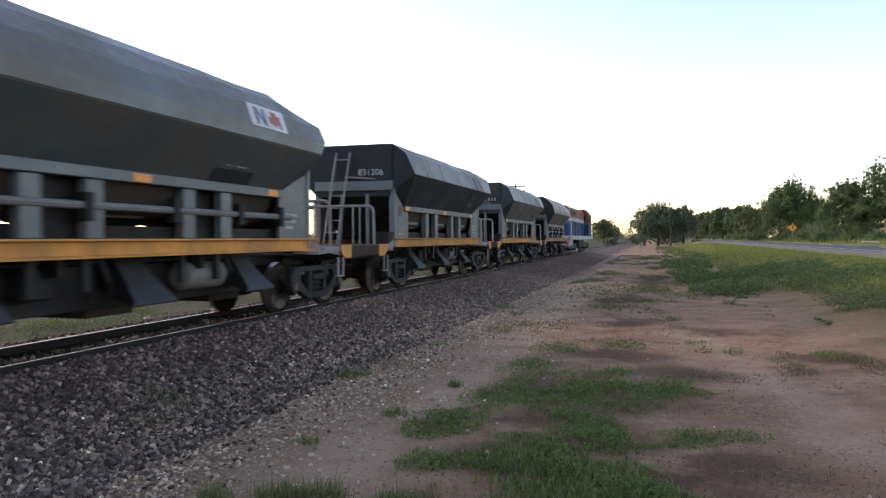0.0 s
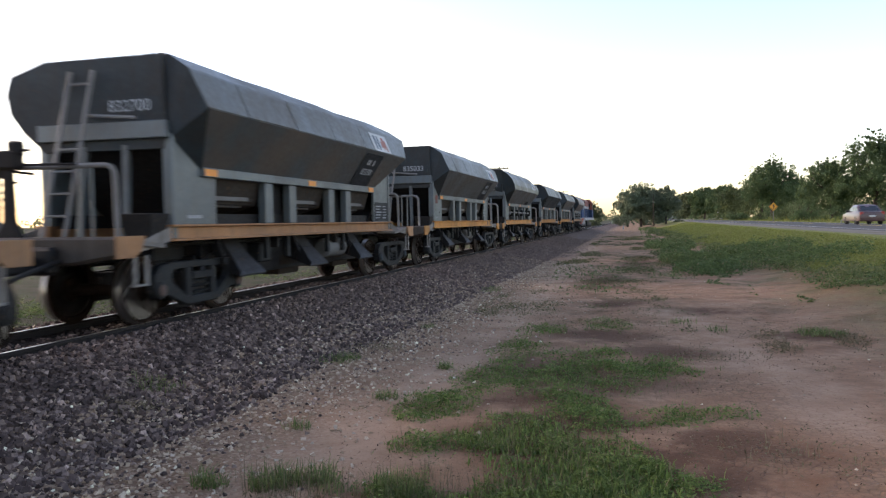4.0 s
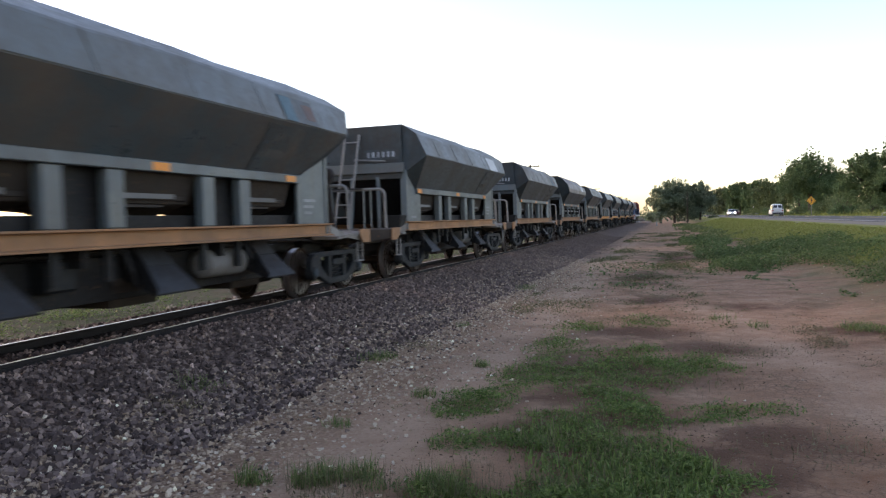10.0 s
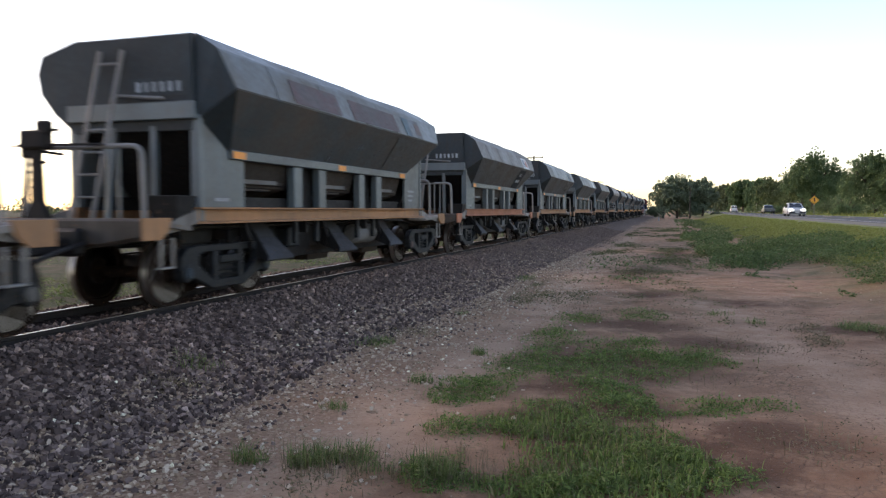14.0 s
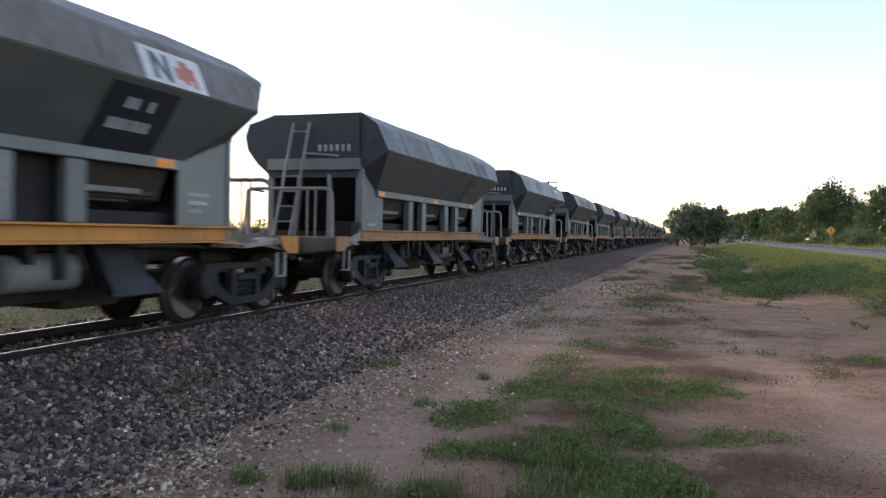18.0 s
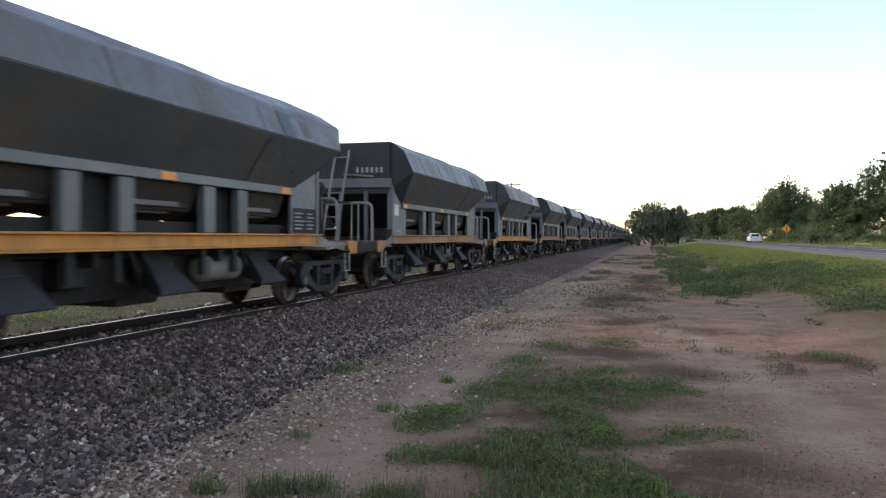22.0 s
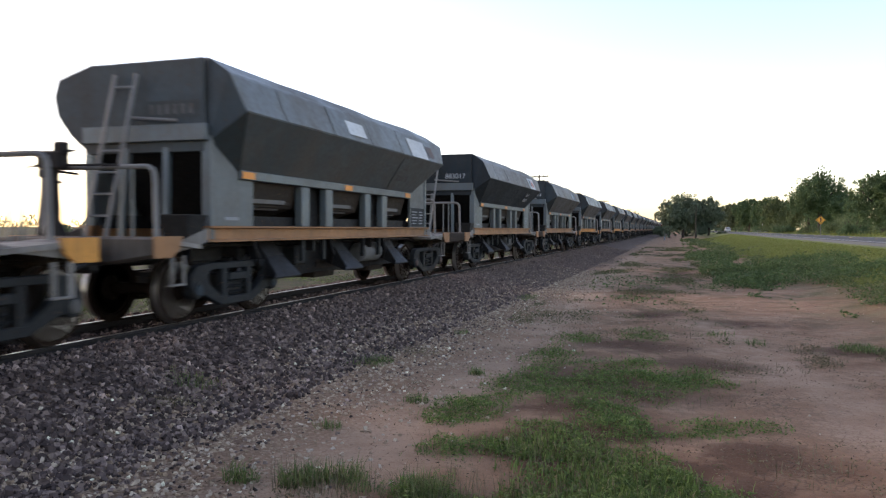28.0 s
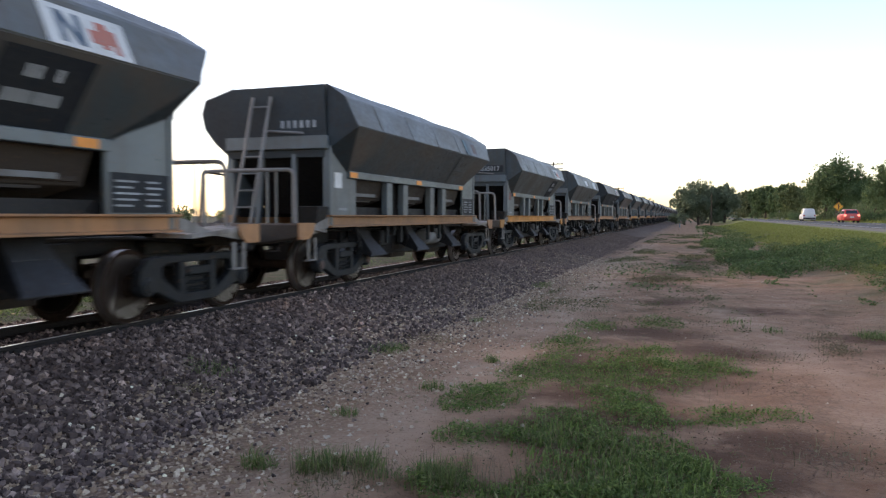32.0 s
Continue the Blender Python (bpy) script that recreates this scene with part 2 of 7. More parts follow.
# ---- mesh helpers ----
class Build:
    """Collects vertices and faces of one mesh; every face carries a material slot."""

    def __init__(self):
        self.v, self.f, self.s = [], [], []

    def add(self, verts, faces, slot=0, m=None):
        n = len(self.v)
        self.v += [tuple(m @ Vector(p)) for p in verts] if m else [tuple(p) for p in verts]
        self.f += [tuple(n + i for i in f) for f in faces]
        self.s += [slot] * len(faces)
        return self

    def box(self, x0, x1, y0, y1, z0, z1, slot=0, m=None):
        v = [(x, y, z) for z in (z0, z1) for y in (y0, y1) for x in (x0, x1)]
        return self.add(v, [(0, 2, 3, 1), (4, 5, 7, 6), (0, 1, 5, 4), (2, 6, 7, 3), (0, 4, 6, 2), (1, 3, 7, 5)], slot, m)

    def loft(self, rings, slot=0, caps=True, m=None, closed=True):
        """Skin over rings of equal length."""
        k = len(rings[0])
        v = [p for r in rings for p in r]
        f = []
        for i in range(len(rings) - 1):
            for j in range(k if closed else k - 1):
                a, b = i * k + j, i * k + (j + 1) % k
                f.append((a, b, b + k, a + k))
        if caps and closed:
            f += [tuple(range(k))[::-1], tuple(range((len(rings) - 1) * k, len(rings) * k))]
        return self.add(v, f, slot, m)

    def prism(self, profile, y0, y1, slot=0, m=None):
        """A profile of (x, z) pulled along y."""
        return self.loft([[(x, y, z) for x, z in profile] for y in (y0, y1)], slot, m=m)

    def side(self, profile, x0, x1, slot=0, m=None):
        """A profile of (y, z) pulled along x."""
        return self.loft([[(x, y, z) for y, z in profile] for x in (x0, x1)], slot, m=m)

    def tube(self, points, r, n=8, slot=0, m=None):
        pts = [Vector(p) for p in points]
        rings = []
        for i, p in enumerate(pts):
            d = (pts[min(i + 1, len(pts) - 1)] - pts[max(i - 1, 0)]).normalized()
            u = d.orthogonal().normalized() if i == 0 else (u - d * u.dot(d)).normalized()
            w = d.cross(u)
            rr = r[i] if isinstance(r, (list, tuple)) else r
            rings.append([p + (u * math.cos(2 * math.pi * j / n) + w * math.sin(2 * math.pi * j / n)) * rr for j in range(n)])
        return self.loft(rings, slot, m=m)

    def lathe_x(self, profile, cy, cz, n=24, slot=0, m=None):
        """A profile of (x, radius) turned about an axis along x."""
        rings = [[(x, cy + r * math.cos(2 * math.pi * j / n), cz + r * math.sin(2 * math.pi * j / n)) for j in range(n)] for x, r in profile]
        return self.loft(rings, slot, m=m)

    def mesh(self, name, mats, bevel=0.0, smooth=False):
        me = bpy.data.meshes.new(name)
        me.from_pydata(self.v, [], self.f)
        for m in mats:
            me.materials.append(m)
        me.polygons.foreach_set("material_index", self.s)
        bm = bmesh.new()
        bm.from_mesh(me)
        bmesh.ops.recalc_face_normals(bm, faces=bm.faces)
        if bevel:
            sharp = [e for e in bm.edges if len(e.link_faces) == 2 and e.calc_face_angle(0) > 0.5]
            bmesh.ops.bevel(bm, geom=sharp, offset=bevel, segments=1, affect="EDGES", clamp_overlap=True)
        if smooth:
            for f in bm.faces:
                f.smooth = True
        bm.to_mesh(me)
        bm.free()
        if smooth:
            me.set_sharp_from_angle(angle=radians(38))
        return me


def part(name, b, mats, parent, label="", bevel=0.0, smooth=False, at=None):
    """One mesh object under a thing or a part; b is a Build or a mesh that is shared."""
    mats = mats if isinstance(mats, (list, tuple)) else [mats]
    me = b.mesh(name, mats, bevel, smooth) if isinstance(b, Build) else b
    ob = new(name, me)
    if parent:
        ob.parent = parent
    if at is not None:
        ob.matrix_basis = at
    if label:
        ob["label"] = label
    return ob


def thing(name, label, category, group="", at=None):
    ob = new(name)
    ob.empty_display_size = 0.3
    if at is not None:
        ob.matrix_basis = at
    return tagged(ob, label, category, group)


def bent(points, radius=0.12, steps=4):
    """Rounds the inner corners of a line of points."""
    pts = [Vector(p) for p in points]
    out = [pts[0]]
    for a, b, c in zip(pts, pts[1:], pts[2:]):
        p, q = b + (a - b).normalized() * radius, b + (c - b).normalized() * radius
        for i in range(steps + 1):
            k = i / steps
            out.append(p * (1 - k) ** 2 + b * 2 * k * (1 - k) + q * k * k)
    return out + [pts[-1]]


def lettering(name, text, height, mat, parent, at, label=""):
    """Flat letters in the built-in font, as a mesh."""
    cu = bpy.data.curves.new(name, "FONT")
    cu.body, cu.size, cu.extrude, cu.align_x, cu.align_y = text, height, 0.003, "CENTER", "CENTER"
    tmp = bpy.data.objects.new(name, cu)
    scene.collection.objects.link(tmp)
    bpy.context.view_layer.update()
    me = bpy.data.meshes.new_from_object(tmp.evaluated_get(bpy.context.evaluated_depsgraph_get()))
    bpy.data.objects.remove(tmp)
    me.materials.clear()
    me.materials.append(mat)
    return part(name, me, mat, parent, label, at=at)


# ---- ground, ballast, track, road ----
XC, RAIL_Z = -6.70, 0.40          # track centre and top of rail
ROAD_Z = 0.95


def smooth01(a, b, x):
    k = np.clip((np.asarray(x, float) - a) / (b - a), 0, 1)
    return k * k * (3 - 2 * k)


def ground_z(x, y):
    x, y = np.asarray(x, float), np.asarray(y, float)
    wave = 0.020 * np.sin(x * 1.7 + 0.6 * y) * np.sin(y * 1.1 - 0.5 * x) + 0.012 * np.sin(3.9 * x - 1.3 * y + 1.0)
    near = np.exp(-((x / 30) ** 2 + (y / 60) ** 2))
    return 0.90 * smooth01(2.6, 8.6, x) - 0.04 * smooth01(8.6, 10.0, x) + wave * near * (1 - smooth01(8, 9, x))


def sheet(name, xs, ys, zfun, mat, kind="structure"):
    gx, gy = np.meshgrid(xs, ys)
    gz = zfun(gx, gy)
    v = np.stack([gx, gy, gz], -1).reshape(-1, 3)
    w, h = len(xs), len(ys)
    i = (np.arange(h - 1)[:, None] * w + np.arange(w - 1)[None]).ravel()
    f = np.stack([i, i + 1, i + 1 + w, i + w], 1)
    me = bpy.data.meshes.new(name)
    me.from_pydata(v.tolist(), [], f.tolist())
    me.materials.append(mat)
    me.polygons.foreach_set("use_smooth", [True] * len(f))
    return tagged(new(name, me), kind=kind)


def span(nt, value, a, b):
    """0 to 1 as the value goes from a to b."""
    m = nt.nodes.new("ShaderNodeMapRange")
    m.inputs["From Min"].default_value, m.inputs["From Max"].default_value = a, b
    nt.links.new(value, m.inputs["Value"])
    return m.outputs[0]


def added(nt, value, k, other):
    m = nt.nodes.new("ShaderNodeMath")
    m.operation = "MULTIPLY_ADD"
    nt.links.new(value, m.inputs[0])
    m.inputs[1].default_value = k
    nt.links.new(other, m.inputs[2])
    return m.outputs[0]


def times(nt, a, b):
    return mixed(nt, 1.0, a, b, "MULTIPLY")


def ground_material():
    m, nt, p = material("dry_earth_with_grass", 0.95)
    v = coords(nt)
    sep = nt.nodes.new("ShaderNodeSeparateXYZ")
    nt.links.new(v, sep.inputs[0])
    at_x = sep.outputs["X"]
    big, mid, fine, grit = (noise_of(nt, v, k, 6) for k in (0.35, 1.3, 7.0, 48.0))
    wide = added(nt, big, 3.0, at_x)                 # x with a wandering edge, about 1.5 too high
    earth = ramp(nt, mid, [(0.30, (0.248, 0.126, 0.070)), (0.50, (0.345, 0.199, 0.122)), (0.72, (0.425, 0.274, 0.180))])
    earth = mixed(nt, ramp(nt, fine, [(0.36, (0.5,) * 3), (0.58, (0, 0, 0))]), earth, (0.205, 0.122, 0.073))
    # dark reddish soil along the grown strip in the middle, with painted shade under the near grass
    soil = nt.nodes.new("ShaderNodeAttribute")
    soil.attribute_name = "soil"
    parts = nt.nodes.new("ShaderNodeSeparateXYZ")
    nt.links.new(soil.outputs["Vector"], parts.inputs[0])
    strip = parts.outputs["X"]
    damp = noise_of(nt, coords(nt, (1.0, 1.0, 1.0)), 1.0, 7, 0.65)
    dark = times(nt, ramp(nt, added(nt, strip, 0.26, damp), [(0.52, (0, 0, 0)), (0.66, (0.95,) * 3)]), mixed(nt, strip, (0.35,) * 3, (1, 1, 1)))
    earth = mixed(nt, dark, earth, (0.100, 0.048, 0.028))
    # a wheel track worn smooth and pale
    worn_track = times(nt, parts.outputs["Z"], ramp(nt, mid, [(0.30, (0.25,) * 3), (0.55, (0.8,) * 3)]))
    earth = mixed(nt, worn_track, earth, (0.47, 0.312, 0.212))
    # dried mud, cracked
    warp = nt.nodes.new("ShaderNodeVectorMath")
    warp.operation = "MULTIPLY_ADD"
    tex = nt.nodes.new("ShaderNodeTexNoise")
    tex.inputs["Scale"].default_value = 6.0
    nt.links.new(v, tex.inputs["Vector"])
    nt.links.new(tex.outputs["Color"], warp.inputs[0])
    warp.inputs[1].default_value = (0.14, 0.14, 0.0)
    nt.links.new(v, warp.inputs[2])
    vor = nt.nodes.new("ShaderNodeTexVoronoi")
    vor.feature = "DISTANCE_TO_EDGE"
    vor.inputs["Scale"].default_value = 13.0
    nt.links.new(warp.outputs[0], vor.inputs["Vector"])
    crack = ramp(nt, vor.outputs["Distance"], [(0.0, (1,) * 3), (0.10, (0, 0, 0))])
    muddy = times(nt, parts.outputs["Y"], ramp(nt, mid, [(0.36, (0.15,) * 3), (0.50, (0.85,) * 3)]))
    crack = times(nt, crack, muddy)
    earth = mixed(nt, times(nt, crack, (0.6,) * 3), earth, (0.085, 0.055, 0.042))
    # pale chips worked into the earth below the ballast
    chips = nt.nodes.new("ShaderNodeTexVoronoi")
    chips.inputs["Scale"].default_value = 42.0
    nt.links.new(v, chips.inputs["Vector"])
    bw = nt.nodes.new("ShaderNodeRGBToBW")
    nt.links.new(chips.outputs["Color"], bw.inputs[0])
    chip = ramp(nt, bw.outputs[0], [(0.25, (0.215, 0.130, 0.080)), (0.60, (0.355, 0.228, 0.148)), (0.88, (0.52, 0.385, 0.275))])
    toe = span(nt, wide, -0.5, -2.2)
    earth = mixed(nt, times(nt, toe, ramp(nt, fine, [(0.38, (0.55,) * 3), (0.58, (1.0,) * 3)])), earth, chip)
    speck = noise_of(nt, v, 24.0, 3, 0.7)
    earth = mixed(nt, ramp(nt, speck, [(0.58, (0, 0, 0)), (0.67, (0.5,) * 3)]), earth, (0.140, 0.078, 0.045))
    spill = times(nt, span(nt, wide, -1.1, -2.5), ramp(nt, mid, [(0.36, (0.2,) * 3), (0.62, (1, 1, 1))]))
    earth = mixed(nt, spill, earth, ramp(nt, bw.outputs[0], [(0.15, (0.066, 0.041, 0.030)), (0.65, (0.168, 0.104, 0.073)), (0.92, (0.31, 0.220, 0.152))]))
    earth = mixed(nt, ramp(nt, grit, [(0.62, (0, 0, 0)), (0.70, (0.4,) * 3)]), earth, (0.40, 0.34, 0.29))
    # low growth: thin over the strip further on, closed on the verge towards the road
    grass = ramp(nt, fine, [(0.3, (0.048, 0.060, 0.022)), (0.55, (0.090, 0.105, 0.036)), (0.75, (0.150, 0.140, 0.066))])
    bright = ramp(nt, mid, [(0.3, (0.115, 0.145, 0.036)), (0.6, (0.185, 0.205, 0.055)), (0.8, (0.235, 0.225, 0.085))])
    verge = span(nt, added(nt, mid, 2.6, wide), 5.4, 8.0)
    thin = times(nt, times(nt, span(nt, sep.outputs["Y"], 10.0, 24.0), span(nt, wide, -1.2, 0.6)), ramp(nt, damp, [(0.50, (0, 0, 0)), (0.62, (0.6,) * 3)]))
    c = mixed(nt, thin, earth, grass)
    c = mixed(nt, times(nt, verge, ramp(nt, fine, [(0.34, (0.55,) * 3), (0.5, (1, 1, 1))])), c, mixed(nt, span(nt, at_x, 5.0, 7.4), grass, bright))
    # beyond the track, dull plain with thin growth
    plain_left = mixed(nt, ramp(nt, mid, [(0.38, (0.15,) * 3), (0.58, (1, 1, 1))]), (0.080, 0.062, 0.042), (0.040, 0.048, 0.020))
    nt.links.new(mixed(nt, span(nt, at_x, -8.5, -10.0), c, plain_left), p.inputs["Base Color"])
    hsum = mixed(nt, crack, mixed(nt, 0.5, fine, grit), (0, 0, 0))
    bumped(nt, p, hsum, 1.0, 0.04)
    p.inputs["Specular IOR Level"].default_value = 0.15
    return m


def hazed(nt):
    """Haze painted over the ballast as a paler tone, stronger along the stretch that lies farther down the line."""
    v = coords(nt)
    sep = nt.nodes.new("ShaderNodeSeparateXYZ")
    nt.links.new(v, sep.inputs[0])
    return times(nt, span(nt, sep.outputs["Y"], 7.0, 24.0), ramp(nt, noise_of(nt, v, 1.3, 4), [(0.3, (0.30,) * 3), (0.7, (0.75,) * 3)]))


def stone_material(name, dark, light, warm, rough=0.85, haze=None):
    m, nt, p = material(name, rough)
    g = nt.nodes.new("ShaderNodeNewGeometry")
    tone = ramp(nt, g.outputs["Random Per Island"], [(0.0, dark), (0.50, warm), (0.90, light), (0.96, light), (1.0, tuple(min(1, c * 2.0) for c in light))])
    f = noise_of(nt, coords(nt), 45.0, 4)
    tone = mixed(nt, ramp(nt, f, [(0.4, (0, 0, 0)), (0.7, (0.5,) * 3)]), tone, dark)
    if haze:
        tone = mixed(nt, hazed(nt), tone, haze)
    nt.links.new(tone, p.inputs["Base Color"])
    bumped(nt, p, f, 0.3, 0.006)
    p.inputs["Specular IOR Level"].default_value = 0.12
    return m


def ballast_bed_material():
    m, nt, p = material("ballast_bed", 0.9)
    v = coords(nt)
    vor = nt.nodes.new("ShaderNodeTexVoronoi")
    vor.inputs["Scale"].default_value = 19.0
    nt.links.new(v, vor.inputs["Vector"])
    bw = nt.nodes.new("ShaderNodeRGBToBW")
    nt.links.new(vor.outputs["Color"], bw.inputs[0])
    c = ramp(nt, bw.outputs[0], [(0.1, (0.055, 0.036, 0.030)), (0.6, (0.180, 0.120, 0.097)), (0.92, (0.29, 0.204, 0.162)), (1.0, (0.36, 0.29, 0.24))])
    c = mixed(nt, ramp(nt, noise_of(nt, v, 0.8), [(0.4, (0, 0, 0)), (0.7, (0.35,) * 3)]), c, (0.11, 0.08, 0.065))
    sep = nt.nodes.new("ShaderNodeSeparateXYZ")
    nt.links.new(v, sep.inputs[0])
    # shade under the train, painted as a near-black band between the rails
    train_shade = times(nt, span(nt, sep.outputs["X"], XC - 1.05, XC - 0.6), span(nt, sep.outputs["X"], XC + 0.95, XC + 0.5))
    c = mixed(nt, times(nt, train_shade, (0.85,) * 3), c, (0.014, 0.011, 0.010))
    edge = times(nt, span(nt, sep.outputs["X"], -4.5, -3.3), ramp(nt, noise_of(nt, v, 1.6, 5), [(0.36, (0, 0, 0)), (0.60, (1, 1, 1))]))
    c = mixed(nt, edge, c, (0.275, 0.178, 0.118))
    # the bed takes the same painted haze as the loose stones
    c = mixed(nt, hazed(nt), c, (0.205, 0.152, 0.126))
    nt.links.new(c, p.inputs["Base Color"])
    inv = ramp(nt, vor.outputs["Distance"], [(0.0, (1, 1, 1)), (0.6, (0, 0, 0))])
    bumped(nt, p, inv, 1.0, 0.05)
    p.inputs["Specular IOR Level"].default_value = 0.1
    return m


def asphalt_material():
    m, nt, p = material("worn_asphalt", 0.85)
    v = coords(nt)
    lanes = noise_of(nt, coords(nt, (1.0, 0.02, 1.0)), 0.8, 3)
    c = ramp(nt, lanes, [(0.3, (0.064, 0.062, 0.061)), (0.7, (0.096, 0.093, 0.090))])
    c = mixed(nt, ramp(nt, noise_of(nt, v, 0.6), [(0.45, (0, 0, 0)), (0.65, (0.4,) * 3)]), c, (0.06, 0.06, 0.063))
    p.inputs["Specular IOR Level"].default_value = 0.2
    nt.links.new(c, p.inputs["Base Color"])
    bumped(nt, p, noise_of(nt, v, 90.0, 3), 0.3, 0.006)
    return m


def spaced(*spans):
    """Coordinates in steps: (start, end, step), ..."""
    out = []
    for a, b, s in spans:
        out += list(np.arange(a, b - 1e-6, s))
    return np.array(out + [spans[-1][1]])


M_GROUND = ground_material()
sheet("ground", spaced((-1500, -300, 200), (-300, -40, 20), (-40, -10, 3), (-10, 12, 0.30), (12, 40, 4), (40, 300, 20), (300, 1500, 200)),
      spaced((-1000, -20, 70), (-20, 0, 2), (0, 30, 0.35), (30, 80, 2.5), (80, 300, 10), (300, 3000, 150)), ground_z, M_GROUND)
# dark bare soil round the grass, and where mud dried; the first three spots also paint shade into the grass gaps
DARK_SOIL_AND_SHADE = [(-0.4, 4.5, 0.8, 0.45), (-0.75, 5.5, 0.75, 0.5), (-0.7, 8.0, 0.85, 1.1), (0.15, 5.3, 0.5, 0.5), (-1.16, 6.7, 0.40, 0.5), (0.56, 5.8, 0.45, 0.40), (0.5, 4.9, 0.35, 0.4), (-0.45, 14.9, 0.6, 0.9), (-0.6, 10.8, 0.9, 0.8), (-2.2, 10.1, 0.3, 0.3), (-1.0, 4.0, 0.6, 0.3), (-0.6, 6.0, 0.7, 0.4), (-1.4, 8.6, 0.5, 0.6), (0.4, 9.6, 0.8, 0.5), (2.2, 11.0, 0.6, 0.5), (-0.8, 20.0, 0.7, 2.5), (0.0, 29.0, 0.8, 5.0), (1.2, 14.0, 0.8, 0.6)]
DRY_MUD = [(1.15, 5.6, 0.75, 1.3), (1.2, 4.2, 0.9, 0.8), (1.0, 7.6, 0.6, 0.8), (2.0, 5.0, 0.6, 0.8)]
soil_mesh = bpy.data.objects["ground"].data
at = np.empty(len(soil_mesh.vertices) * 3)
soil_mesh.vertices.foreach_get("co", at)
at = at.reshape(-1, 3)
field = np.zeros_like(at)
for k, spots in enumerate((DARK_SOIL_AND_SHADE, DRY_MUD)):
    for cx, cy, rx, ry in spots:
        field[:, k] = np.maximum(field[:, k], np.exp(-((at[:, 0] - cx) / rx) ** 2 - ((at[:, 1] - cy) / ry) ** 2))
TRACK = [(0.44, 13.88), (1.07, 11.99), (1.28, 8.99), (1.51, 7.7), (1.56, 6.24)]
LANE = [(-2.35, 2.0), (-2.2, 6.0), (-2.05, 9.0), (-2.0, 13.0), (-2.3, 20.0), (-2.6, 45.0)]
for line, wide in ((TRACK, 0.30), (LANE, 0.52)):
    for (x0, y0), (x1, y1) in zip(line, line[1:]):
        k = np.clip(((at[:, 0] - x0) * (x1 - x0) + (at[:, 1] - y0) * (y1 - y0)) / ((x1 - x0) ** 2 + (y1 - y0) ** 2), 0, 1)
        d = np.hypot(at[:, 0] - x0 - k * (x1 - x0), at[:, 1] - y0 - k * (y1 - y0))
        field[:, 2] = np.maximum(field[:, 2], np.exp(-(d / wide) ** 2))
soil_mesh.attributes.new("soil", "FLOAT_VECTOR", "POINT").data.foreach_set("vector", field.ravel())

# ballast bank
BANK = [(-2.8, -0.20), (-3.40, -0.07), (-3.75, 0.0), (-4.6, 0.13), (-5.45, 0.310), (-5.85, 0.340), (-6.10, 0.330), (-6.24, 0.285), (-6.7, 0.270), (-7.16, 0.285), (-7.30, 0.330), (-7.55, 0.335), (-7.95, 0.300), (-8.8, 0.12), (-9.6, -0.02), (-9.9, -0.06)]
bx = np.array([p[0] for p in BANK])[::-1]
bz = np.array([p[1] for p in BANK])[::-1]


def bank_z(x, y):
    x, y = np.asarray(x, float), np.asarray(y, float)
    wander = 0.24 * np.sin(0.33 * y + 0.6) + 0.16 * np.sin(1.07 * y) + 0.10 * np.sin(2.9 * y + 1.0)
    x = x + wander * smooth01(-5.4, -3.9, x) * (x > -5.4)
    return np.interp(x, bx, bz) + 0.012 * np.sin(5.1 * y + 2.3 * x) * np.sin(2.2 * y - 4.0 * x) * (np.interp(x, bx, bz) > 0.02)


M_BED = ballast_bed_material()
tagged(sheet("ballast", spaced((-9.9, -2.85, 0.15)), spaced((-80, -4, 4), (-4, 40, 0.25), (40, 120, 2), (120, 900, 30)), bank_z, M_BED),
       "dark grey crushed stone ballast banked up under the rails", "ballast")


def scatter_stones(name, label, n, place, size, mat, rng):
    """Angular stones as one loose mesh: a jittered block each."""
    x, y, z = place(n)
    n = len(x)
    cube = np.array([(a, b, c) for c in (-1, 1) for b in (-1, 1) for a in (-1, 1)], float)
    faces = np.array([(0, 2, 3, 1), (4, 5, 7, 6), (0, 1, 5, 4), (2, 6, 7, 3), (0, 4, 6, 2), (1, 3, 7, 5)])
    s = rng.uniform(size[0], size[1], n)[:, None, None] * 0.5
    v = cube[None] * (1 + rng.uniform(-0.45, 0.35, (n, 8, 3))) * rng.uniform(0.6, 1.15, (n, 1, 3)) * s
    q = rng.normal(size=(n, 4))
    q /= np.linalg.norm(q, axis=1)[:, None]
    w, a, b, c = q.T
    rot = np.stack([1 - 2 * (b * b + c * c), 2 * (a * b - c * w), 2 * (a * c + b * w), 2 * (a * b + c * w), 1 - 2 * (a * a + c * c), 2 * (b * c - a * w),
                    2 * (a * c - b * w), 2 * (b * c + a * w), 1 - 2 * (a * a + b * b)], 1).reshape(n, 3, 3)
    v = np.einsum("nij,nkj->nki", rot, v) + np.stack([x, y, z + s[:, 0, 0] * 0.35], 1)[:, None]
    f = faces[None] + (np.arange(n) * 8)[:, None, None]
    me = bpy.data.meshes.new(name)
    me.from_pydata(v.reshape(-1, 3).tolist(), [], f.reshape(-1, 4).tolist())
    me.materials.append(mat)
    return tagged(new(name, me), label, "stones", kind="stuff")


rng = np.random.default_rng(5)
M_STONE = stone_material("ballast_stone", (0.044, 0.031, 0.027), (0.310, 0.222, 0.182), (0.132, 0.092, 0.080), haze=(0.205, 0.152, 0.126))
M_PALE = stone_material("pale_gravel", (0.29, 0.196, 0.130), (0.60, 0.475, 0.35), (0.42, 0.300, 0.205))


